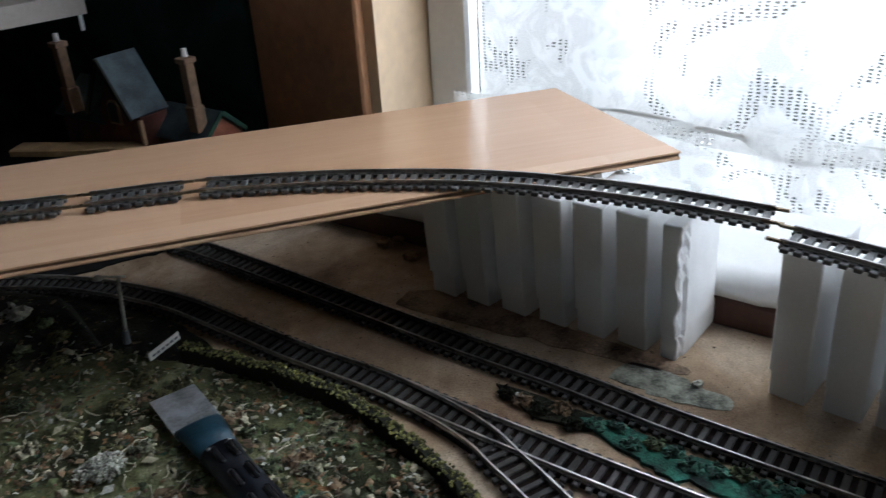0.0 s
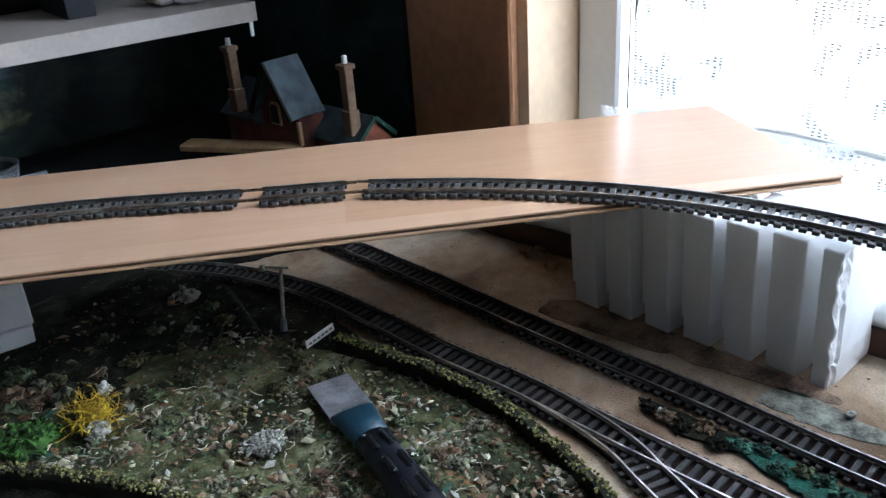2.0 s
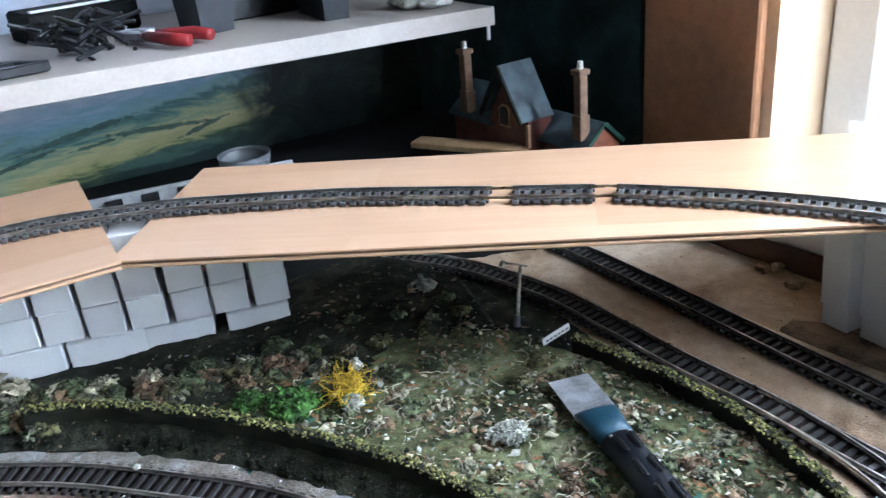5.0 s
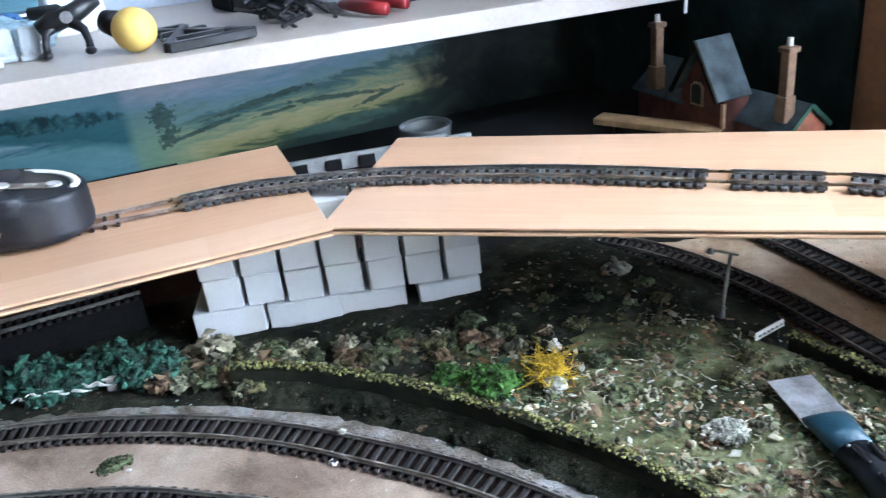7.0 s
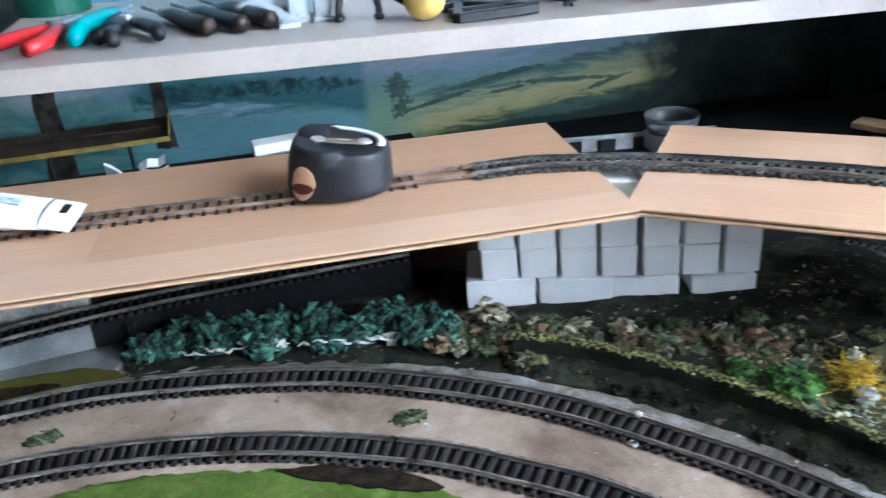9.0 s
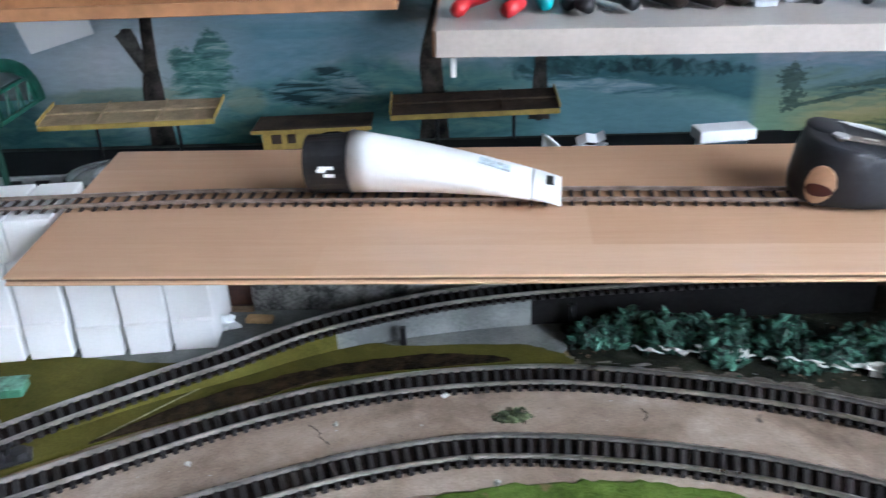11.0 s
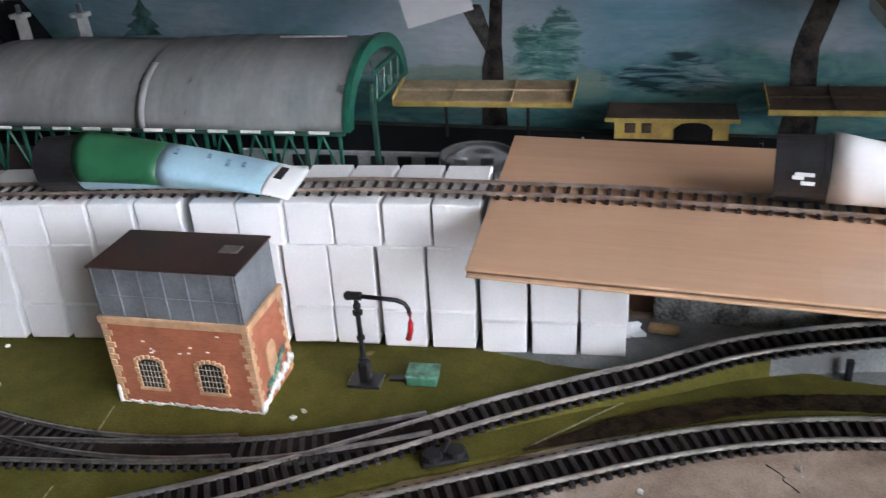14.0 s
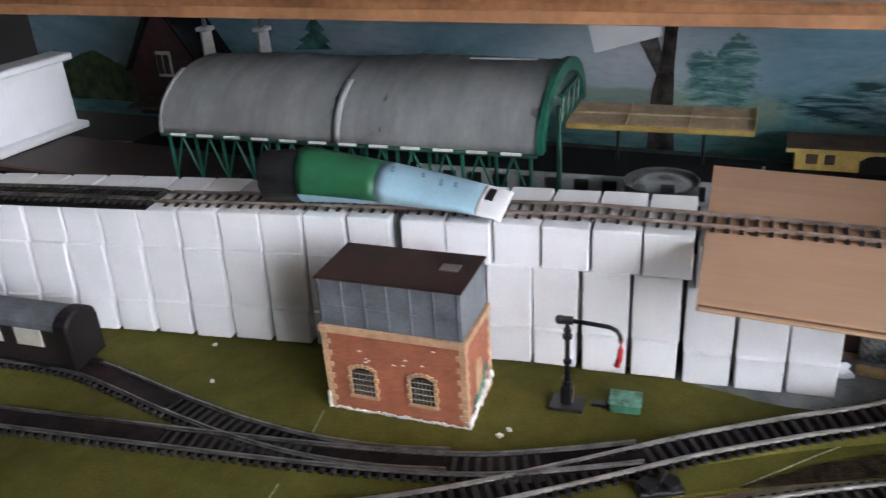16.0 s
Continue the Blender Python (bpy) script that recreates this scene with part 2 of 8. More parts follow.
def brick_mat(name):
    """Printed red brick card, courses a millimetre and a half high."""
    m = bpy.data.materials.new(name)
    m.use_nodes = True
    nt = m.node_tree
    n, l = nt.nodes, nt.links
    co = n.new("ShaderNodeTexCoord").outputs["Object"]
    comb, sep = n.new("ShaderNodeCombineXYZ"), n.new("ShaderNodeSeparateXYZ")
    l.new(co, sep.inputs[0])
    add = n.new("ShaderNodeMath")
    l.new(sep.outputs[0], add.inputs[0])
    l.new(sep.outputs[1], add.inputs[1])
    l.new(add.outputs[0], comb.inputs[0])
    l.new(sep.outputs[2], comb.inputs[1])
    br = n.new("ShaderNodeTexBrick")
    l.new(comb.outputs[0], br.inputs["Vector"])
    br.inputs["Scale"].default_value = 1.0
    br.inputs["Brick Width"].default_value, br.inputs["Row Height"].default_value = 0.0036, 0.0013
    br.inputs["Mortar Size"].default_value = 0.00012
    br.inputs["Color1"].default_value, br.inputs["Color2"].default_value = (0.46, 0.145, 0.065, 1), (0.37, 0.105, 0.048, 1)
    br.inputs["Mortar"].default_value = (0.37, 0.17, 0.11, 1)
    wear = ramp_of(nt, noise_of(nt, co, 60, 4), [(0.3, (0.72, 0.7, 0.7)), (0.65, (1, 1, 1))])
    b = n["Principled BSDF"]
    l.new(blend(nt, br.outputs["Color"], wear, 0.8, "MULTIPLY"), b.inputs["Base Color"])
    b.inputs["Roughness"].default_value = 0.7
    return m


def mural_mat(name):
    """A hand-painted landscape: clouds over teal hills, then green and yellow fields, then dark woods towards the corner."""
    m = bpy.data.materials.new(name)
    m.use_nodes = True
    nt = m.node_tree
    n, l = nt.nodes, nt.links

    def calc(kind, a, b, c=None):
        k = n.new("ShaderNodeMath")
        k.operation = kind
        for sock, v in zip(k.inputs, (a, b, c)):
            if isinstance(v, bpy.types.NodeSocket):
                l.new(v, sock)
            elif v is not None:
                sock.default_value = v
        return k.outputs[0]

    co = n.new("ShaderNodeTexCoord").outputs["Object"]
    sep = n.new("ShaderNodeSeparateXYZ")
    l.new(co, sep.inputs[0])
    u, z = sep.outputs[0], sep.outputs[2]
    cloud = noise_of(nt, stretch(nt, co, (5, 5, 14)), 1.0, 5, 0.6, 0.8)
    skyc = ramp_of(nt, cloud, [(0.34, (0.17, 0.35, 0.45)), (0.50, (0.30, 0.48, 0.58)), (0.68, (0.62, 0.70, 0.76))])
    # far teal hills on the long stretch
    hz = calc("MULTIPLY_ADD", noise_of(nt, stretch(nt, co, (7, 7, 3)), 1.0, 4, 0.55), -0.16, z)
    land = ramp_of(nt, noise_of(nt, stretch(nt, co, (16, 16, 60)), 1.0, 6, 0.65, 1.0), [(0.3, (0.05, 0.18, 0.20)), (0.47, (0.12, 0.31, 0.32)), (0.62, (0.21, 0.42, 0.39)), (0.78, (0.38, 0.52, 0.43))])
    c = blend(nt, skyc, land, ramp_of(nt, hz, [(0.005, (1, 1, 1)), (0.022, (0, 0, 0))]))
    # teal ridge and pale mist before the seam
    swell = noise_of(nt, stretch(nt, co, (11, 11, 26)), 1.0, 4, 0.55, 0.6)
    slope = calc("MULTIPLY_ADD", u, 0.17, z)
    teal = calc("MULTIPLY_ADD", swell, 0.034, slope)
    ridge = ramp_of(nt, teal, [(0.036, (0.20, 0.41, 0.47)), (0.056, (0.25, 0.47, 0.50)), (0.066, (0.06, 0.20, 0.23)), (0.080, (0.08, 0.24, 0.28)), (0.094, (0.11, 0.30, 0.34)), (0.102, (0.22, 0.42, 0.52))])
    left = ramp_of(nt, calc("MULTIPLY_ADD", swell, 0.12, calc("ADD", u, 0.26)), [(0.04, (0, 0, 0)), (0.10, (1, 1, 1))])
    c = blend(nt, c, ridge, left)
    # green and yellow fields beyond the seam, in tilted strata
    strata = noise_of(nt, stretch(nt, co, (13, 13, 55)), 1.0, 5, 0.6, 1.3)
    tilt = calc("MULTIPLY_ADD", u, -0.10, z)
    fields = calc("MULTIPLY_ADD", strata, 0.050, tilt)
    green = ramp_of(nt, fields, [(0.014, (0.02, 0.05, 0.045)), (0.024, (0.10, 0.16, 0.08)), (0.031, (0.50, 0.48, 0.21)), (0.046, (0.66, 0.61, 0.31)), (0.053, (0.30, 0.42, 0.26)), (0.060, (0.56, 0.56, 0.30)), (0.068, (0.20, 0.34, 0.27)), (0.076, (0.07, 0.17, 0.18)), (0.083, (0.28, 0.45, 0.45)), (0.094, (0.28, 0.47, 0.60)), (0.116, (0.60, 0.64, 0.73))])
    # the first handbreadth is plain soft green
    soft = ramp_of(nt, calc("MULTIPLY_ADD", strata, 0.05, u), [(0.045, (1, 1, 1)), (0.105, (0, 0, 0))])
    meadow = ramp_of(nt, fields, [(0.02, (0.24, 0.44, 0.30)), (0.062, (0.33, 0.50, 0.34)), (0.092, (0.28, 0.46, 0.44)), (0.108, (0.32, 0.50, 0.62)), (0.122, (0.56, 0.62, 0.70))])
    green = blend(nt, green, meadow, soft)
    c = blend(nt, c, green, ramp_of(nt, calc("ADD", u, 0.1), [(0.090, (0, 0, 0)), (0.102, (1, 1, 1))]))
    # dark painted woods in the corner
    leaf = noise_of(nt, stretch(nt, co, (18, 18, 22)), 1.0, 6, 0.65, 0.8)
    woods = ramp_of(nt, leaf, [(0.34, (0.006, 0.009, 0.009)), (0.52, (0.016, 0.030, 0.027)), (0.66, (0.045, 0.065, 0.045)), (0.80, (0.10, 0.12, 0.07))])
    edge = calc("MULTIPLY_ADD", leaf, 0.16, u)
    c = blend(nt, c, woods, ramp_of(nt, edge, [(0.405, (0, 0, 0)), (0.455, (1, 1, 1))]))
    # a bright break in the clouds
    glow = n.new("ShaderNodeVectorMath")
    glow.operation = "DISTANCE"
    l.new(stretch(nt, co, (0.9, 0.0, 1.5)), glow.inputs[0])
    glow.inputs[1].default_value = (-0.63, 0.0, 0.165)
    near = calc("MULTIPLY_ADD", cloud, 0.15, glow.outputs["Value"])
    c = blend(nt, c, (0.82, 0.87, 0.92), ramp_of(nt, near, [(0.08, (0.9, 0.9, 0.9)), (0.21, (0, 0, 0))]))

    def daub(c, at, size, stops, fray=0.6, full=0.85, grain=(30, 30, 110), tilt=0.0):
        """A soft-edged brushed patch: an ellipse with a frayed rim, filled with layered strokes."""
        place = n.new("ShaderNodeCombineXYZ")
        l.new(calc("MULTIPLY", calc("ADD", u, -at[0]), 1 / size[0]), place.inputs[0])
        l.new(calc("MULTIPLY", calc("SUBTRACT", calc("ADD", z, -at[1]), calc("MULTIPLY", calc("ADD", u, -at[0]), tilt)), 1 / size[1]), place.inputs[2])
        far = n.new("ShaderNodeVectorMath")
        far.operation = "LENGTH"
        l.new(place.outputs[0], far.inputs[0])
        rim = calc("MULTIPLY_ADD", noise_of(nt, stretch(nt, co, (grain[0] * 2.2, 0, grain[2])), 1.0, 5, 0.65), 0.2 * fray, calc("MULTIPLY", far.outputs["Value"], 0.2))
        fill = ramp_of(nt, noise_of(nt, stretch(nt, co, grain), 1.0, 5, 0.6, 0.8), stops)
        return blend(nt, c, fill, ramp_of(nt, rim, [(0.165 + 0.1 * fray, (full, full, full)), (0.225 + 0.1 * fray, (0, 0, 0))]))

    sage = [(0.35, (0.20, 0.34, 0.28)), (0.5, (0.30, 0.42, 0.32)), (0.68, (0.42, 0.48, 0.34))]
    c = daub(c, (-0.68, 0.064), (0.10, 0.013), sage, 0.8, 0.75, (14, 14, 60))
    c = daub(c, (-0.557, 0.058), (0.024, 0.016), sage, 0.8, 0.7, (14, 14, 40))
    # blue ridge with dark brushed slopes
    slate = [(0.44, (0.008, 0.040, 0.048)), (0.48, (0.07, 0.18, 0.20)), (0.54, (0.15, 0.30, 0.34)), (0.63, (0.36, 0.50, 0.53))]
    c = daub(c, (-0.475, 0.066), (0.064, 0.017), slate, 1.2, 0.95, (20, 20, 130))
    c = daub(c, (-0.450, 0.081), (0.028, 0.011), slate, 1.0, 0.9, (20, 20, 120), -0.35)
    # layered teal tree
    crown = [(0.42, (0.05, 0.17, 0.16)), (0.48, (0.11, 0.28, 0.26)), (0.55, (0.19, 0.39, 0.37)), (0.63, (0.46, 0.60, 0.58))]
    for at, size in (((-0.606, 0.076), (0.033, 0.022)), ((-0.622, 0.103), (0.015, 0.020)), ((-0.588, 0.112), (0.019, 0.024)), ((-0.600, 0.093), (0.030, 0.018))):
        c = daub(c, at, size, crown, 2.2, 0.9, (26, 26, 110), -0.10)
    # dim woods along the teal ridge, and pale water below them
    dim = [(0.42, (0.012, 0.055, 0.070)), (0.5, (0.035, 0.12, 0.14)), (0.60, (0.10, 0.25, 0.28))]
    c = daub(c, (-0.105, 0.084), (0.090, 0.0095), dim, 1.8, 0.95, (55, 55, 70), -0.05)
    c = daub(c, (-0.215, 0.086), (0.050, 0.014), dim, 1.6, 0.85, (40, 40, 60))
    water = [(0.43, (0.06, 0.18, 0.23)), (0.49, (0.18, 0.35, 0.43)), (0.56, (0.30, 0.48, 0.56)), (0.63, (0.48, 0.63, 0.68))]
    c = daub(c, (-0.165, 0.066), (0.085, 0.0090), water, 1.6, 0.9, (16, 16, 130), -0.10)
    # small tree by the seam, and hedge lines across the fields
    ink = [(0.35, (0.03, 0.075, 0.070)), (0.6, (0.09, 0.17, 0.14))]
    c = daub(c, (0.034, 0.068), (0.013, 0.015), ink, 4.0, 0.9, (60, 60, 190))
    c = daub(c, (0.036, 0.044), (0.012, 0.010), ink, 4.0, 0.9, (60, 60, 190), 0.3)
    for at, size, tilt in (((0.150, 0.066), (0.062, 0.0040), 0.15), ((0.235, 0.054), (0.060, 0.0032), -0.05), ((0.080, 0.046), (0.045, 0.0026), 0.20), ((0.165, 0.050), (0.030, 0.0022), 0.10), ((0.290, 0.045), (0.030, 0.0030), 0.25)):
        c = daub(c, at, size, ink, 2.6, 0.9, (40, 40, 170), tilt)
    c = daub(c, (0.245, 0.020), (0.075, 0.008), ink, 1.0, 0.85, (30, 30, 60), 0.05)
    strokes = noise_of(nt, stretch(nt, co, (60, 60, 240)), 1.0, 3, 0.6, 0.6)
    c = blend(nt, c, ramp_of(nt, strokes, [(0.3, (0.6, 0.64, 0.64)), (0.65, (1, 1, 1))]), 0.4, "MULTIPLY")
    b = n["Principled BSDF"]
    l.new(c, b.inputs["Base Color"])
    b.inputs["Roughness"].default_value = 0.42
    return m


LAM = laminate("beech_laminate")
HDF = mat("fibreboard_core", (0.20, 0.12, 0.07), 0.8, vary=0.3, scale=60, fine=900)
FOAM = foam_mat("polystyrene_white", (0.92, 0.92, 0.925))
RAIL = mat("nickel_rail", (0.64, 0.605, 0.57), 0.32, metal=0.85, vary=0.25, scale=90, fine=700, bump=0.05)
RAILD = mat("dull_rail", (0.38, 0.36, 0.345), 0.36, metal=0.85, vary=0.3, scale=90, fine=700, bump=0.05)
SLEEPER = mat("black_plastic_sleeper", (0.036, 0.031, 0.030), 0.62, vary=0.35, scale=120, fine=900, obj_random=0.35, spec=0.35)
SLEEPERD = mat("dusty_grey_sleeper", (0.060, 0.055, 0.053), 0.6, vary=0.4, scale=120, fine=900, obj_random=0.4, spec=0.35)
MAROONF = mat("dark_maroon_packing", (0.026, 0.013, 0.013), 0.8, vary=0.5, scale=50, fine=500, spec=0.2)
SLEEPERB = mat("brown_plastic_sleeper", (0.038, 0.025, 0.019), 0.5, vary=0.3, scale=120, fine=900, obj_random=0.3)
SLEEPERG = mat("grey_plastic_sleeper", (0.085, 0.082, 0.081), 0.45, vary=0.3, scale=120, fine=900, obj_random=0.25, spec=0.7)
UNDERLAY = mat("black_underlay", (0.020, 0.013, 0.011), 0.9, vary=0.5, scale=60, fine=500, spec=0.1)
COPPER = mat("bronze_joiner", (0.40, 0.31, 0.21), 0.3, metal=0.9, vary=0.2, scale=200)
CHIPB = ground_mat("baseboard_chipboard", [(0.3, (0.25, 0.155, 0.095)), (0.48, (0.53, 0.385, 0.255)), (0.66, (0.74, 0.60, 0.45))], 11, [((0.06, 0.045, 0.035), 260, 0.68)])
TRACKBED = ground_mat("grey_trackbed_board", [(0.3, (0.20, 0.14, 0.10)), (0.48, (0.41, 0.31, 0.235)), (0.68, (0.56, 0.455, 0.37))], 12, [((0.09, 0.075, 0.06), 45, 0.70), ((0.6, 0.58, 0.54), 300, 0.74)], bump=0.35)
OLIVE = ground_mat("olive_green_paint", [(0.3, (0.082, 0.074, 0.012)), (0.5, (0.13, 0.118, 0.02)), (0.7, (0.17, 0.152, 0.03))], 8, [((0.30, 0.24, 0.10), 35, 0.74)], bump=0.35)
GRASS = ground_mat("bright_grass_flock", [(0.3, (0.065, 0.105, 0.014)), (0.5, (0.12, 0.19, 0.028)), (0.7, (0.20, 0.27, 0.06))], 22, [((0.17, 0.13, 0.06), 60, 0.66)], bump=1.0)
HILL = ground_mat("hill_ground", [(0.3, (0.022, 0.026, 0.014)), (0.44, (0.068, 0.072, 0.034)), (0.55, (0.17, 0.178, 0.080)), (0.70, (0.40, 0.40, 0.25))], 14, [((0.24, 0.13, 0.06), 130, 0.61), ((0.05, 0.12, 0.085), 60, 0.66), ((0.62, 0.64, 0.56), 170, 0.69)], bump=1.0)
GREYCARD = mat("grey_card", (0.24, 0.255, 0.25), 0.85, vary=0.3, scale=30, fine=500)
FLOCK = mat("lichen_green", (0.115, 0.14, 0.066), 0.95, vary=0.5, scale=120, fine=900, island=0.7)
LEAF = mat("leaf_litter", (0.42, 0.38, 0.26), 0.9, vary=0.4, scale=90, fine=900, island=0.7)
LITTER = mat("brown_litter", (0.22, 0.145, 0.082), 0.9, vary=0.4, scale=90, fine=900, island=0.6)
TEAL = mat("teal_foam_foliage", (0.065, 0.18, 0.125), 0.75, vary=0.6, scale=90, fine=700, island=0.6)
BRIGHT = mat("fresh_green_foliage", (0.06, 0.145, 0.022), 0.9, vary=0.4, scale=120, fine=900, island=0.5)
YELLOW = mat("yellow_fibre", (0.62, 0.42, 0.02), 0.8, vary=0.3, scale=120, fine=900, island=0.3)
PALE = mat("pale_lichen", (0.44, 0.43, 0.37), 0.95, vary=0.35, scale=150, fine=900, island=0.3)
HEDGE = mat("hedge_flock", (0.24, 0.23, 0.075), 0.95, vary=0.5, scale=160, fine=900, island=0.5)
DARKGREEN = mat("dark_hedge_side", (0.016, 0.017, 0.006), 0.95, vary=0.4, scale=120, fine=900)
WHITE = mat("white_gloss_paint", (0.80, 0.80, 0.78), 0.4, vary=0.06, scale=9, fine=200, bump=0.05)
SHELFW = mat("white_shelf_board", (0.44, 0.39, 0.345), 0.45, vary=0.10, scale=8, fine=300, bump=0.05)
BROWNW = mat("brown_wood_board", (0.30, 0.135, 0.055), 0.45, vary=0.3, scale=10, fine=160)
PANELW = mat("brown_door_panel", (0.42, 0.205, 0.095), 0.5, vary=0.25, scale=8, fine=120)
WALLY = mat("yellow_wall_paint", (0.82, 0.61, 0.40), 0.75, vary=0.10, scale=12, fine=90, bump=0.3)
# made-up finishes for the unseen room, dark to hold back bounce
ROOMW = mat("dark_unseen_wall", (0.15, 0.14, 0.13), 0.85, vary=0.06, scale=3, fine=60)
CEIL = mat("dark_unseen_ceiling", (0.24, 0.23, 0.22), 0.9, vary=0.04, scale=3, fine=60)
ROOMF = mat("dark_unseen_floor", (0.05, 0.04, 0.035), 0.95, vary=0.3, scale=12, fine=300)
OUTSIDE = mat("garden_distance", (0.16, 0.19, 0.13), 0.9, vary=0.4, scale=2, fine=12)
BRICK = brick_mat("printed_brick")
QUOIN = mat("cream_stone_card", (0.54, 0.335, 0.19), 0.75, vary=0.15, scale=120)
TANK = mat("grey_tank_card", (0.17, 0.185, 0.20), 0.55, vary=0.25, scale=50, fine=500)
GLAZE = mat("dull_glazing_bar", (0.40, 0.35, 0.27), 0.6)
HATCH = mat("grey_hatch_card", (0.22, 0.19, 0.17), 0.6)
TANKTOP = mat("brown_black_card", (0.050, 0.022, 0.015), 0.6, vary=0.35, scale=40, fine=600)
PLASTER = mat("white_torn_card", (0.76, 0.74, 0.70), 0.85, vary=0.12, scale=120)
MINT = mat("mint_green_paint", (0.16, 0.34, 0.25), 0.8, vary=0.4, scale=120)
BLACKP = mat("black_plastic", (0.018, 0.018, 0.020), 0.38, vary=0.3, scale=60)
RED = mat("red_plastic", (0.50, 0.018, 0.022), 0.4, vary=0.12, scale=60)
GREENP = mat("green_plastic", (0.013, 0.12, 0.074), 0.4, vary=0.25, scale=60)
GREENBOX = mat("green_painted_box", (0.06, 0.20, 0.12), 0.6, vary=0.35, scale=80)


def see_through(name, colour, rough, clear, scale, bands=False):
    """Thin cloudy plastic: a dusty surface that lets part of what lies behind show."""
    m = mat(name, colour, rough, vary=0.12, scale=scale, fine=160)
    nt = m.node_tree
    l = nt.links
    hole, mixed = nt.nodes.new("ShaderNodeBsdfTransparent"), nt.nodes.new("ShaderNodeMixShader")
    hole.inputs["Color"].default_value = (0.9, 0.95, 0.95, 1)
    mixed.inputs["Fac"].default_value = clear
    if bands:
        co = nt.nodes.new("ShaderNodeTexCoord").outputs["Object"]
        streak = noise_of(nt, stretch(nt, co, (55, 12, 12)), 1.0, 4, 0.6)
        l.new(ramp_of(nt, streak, [(0.36, (clear - 0.06,) * 3), (0.64, (clear + 0.08,) * 3)]), mixed.inputs["Fac"])
    l.new(nt.nodes["Principled BSDF"].outputs["BSDF"], mixed.inputs[1])
    l.new(hole.outputs["BSDF"], mixed.inputs[2])
    l.new(mixed.outputs["Shader"], nt.nodes["Material Output"].inputs["Surface"])
    return m


ROOFG = see_through("translucent_grey_roof", (0.36, 0.365, 0.355), 0.6, 0.44, 14, True)
ROOFP = see_through("pale_plastic_edge", (0.50, 0.51, 0.50), 0.55, 0.35, 40)
YELLOWC = mat("cream_yellow_card", (0.56, 0.39, 0.10), 0.65, vary=0.18, scale=80)
CANOPY = mat("tan_canopy_card", (0.58, 0.43, 0.26), 0.7, vary=0.2, scale=50)
CANOPYD = mat("brown_canopy_card", (0.105, 0.068, 0.044), 0.85, vary=0.3, scale=50)
DARKCARD = mat("dark_platform_card", (0.012, 0.011, 0.011), 0.8, vary=0.35, scale=30, spec=0.2)
EDGEW = mat("grey_white_platform_edge", (0.42, 0.42, 0.42), 0.7, vary=0.2, scale=60)
SLATE = mat("blue_slate_card", (0.095, 0.13, 0.15), 0.55, vary=0.3, scale=60, fine=600)
HBRICK = mat("dark_red_card", (0.16, 0.05, 0.033), 0.7, vary=0.3, scale=80)
TIMBER = mat("raw_timber", (0.42, 0.27, 0.13), 0.7, vary=0.25, scale=40, fine=300)
STEEL = mat("scraped_steel", (0.62, 0.63, 0.66), 0.40, metal=0.75, vary=0.3, scale=70, fine=500, bump=0.1)
BLUEP = mat("dark_blue_plastic", (0.015, 0.055, 0.085), 0.4, vary=0.3, scale=50)
NAVY = mat("navy_handle_plastic", (0.006, 0.009, 0.016), 0.42, vary=0.3, scale=50)
TUBEW = mat("white_tube_plastic", (0.84, 0.84, 0.83), 0.33, vary=0.04, scale=30, bump=0.03)
TUBEB = mat("pale_blue_tube_plastic", (0.36, 0.56, 0.66), 0.36, vary=0.08, scale=40, bump=0.03)
TUBEG = mat("green_tube_band", (0.022, 0.13, 0.055), 0.4, vary=0.12, scale=40, bump=0.03)
PRINTB = mat("blue_print", (0.20, 0.38, 0.57), 0.4, vary=0.3, scale=200)
TAPEG = mat("dark_grey_rubber", (0.018, 0.020, 0.026), 0.5, vary=0.25, scale=50)
CLEAR = clear_mat("clear_plastic", (0.93, 0.96, 0.97))
GLASS = clear_mat("window_glass", (0.98, 1.0, 0.99), 0.02, 1.0)
LACE = lace_mat("lace_net")
MURAL = mural_mat("painted_landscape")
PTRUNK = mat("painted_dark_trunk", (0.075, 0.062, 0.052), 0.5, vary=0.7, scale=60)
PTREE = mat("painted_teal_tree", (0.09, 0.245, 0.23), 0.5, vary=0.5, scale=60)
WOODS = ground_mat("painted_dark_woods", [(0.34, (0.006, 0.010, 0.010)), (0.50, (0.016, 0.032, 0.030)), (0.62, (0.030, 0.055, 0.060)), (0.78, (0.075, 0.105, 0.11))], 13, (), rough=0.6, bump=0.05)
PAPER = mat("white_paper", (0.82, 0.84, 0.86), 0.7, vary=0.03, scale=20)
DARKWOOD = mat("dark_stained_wood", (0.085, 0.033, 0.019), 0.5, vary=0.3, scale=20, fine=200)
CONCRETE = mat("flaking_grey_paint", (0.32, 0.32, 0.30), 0.85, vary=0.55, scale=40, fine=400)
GREYPL = ground_mat("grey_plaster", [(0.3, (0.09, 0.075, 0.06)), (0.5, (0.25, 0.215, 0.18)), (0.7, (0.46, 0.455, 0.45))], 38, [((0.03, 0.09, 0.06), 70, 0.66), ((0.75, 0.76, 0.75), 160, 0.70)], bump=0.9)
RAILB = mat("brown_rail", (0.46, 0.37, 0.32), 0.38, metal=0.7, vary=0.3, scale=90, fine=700, bump=0.05)
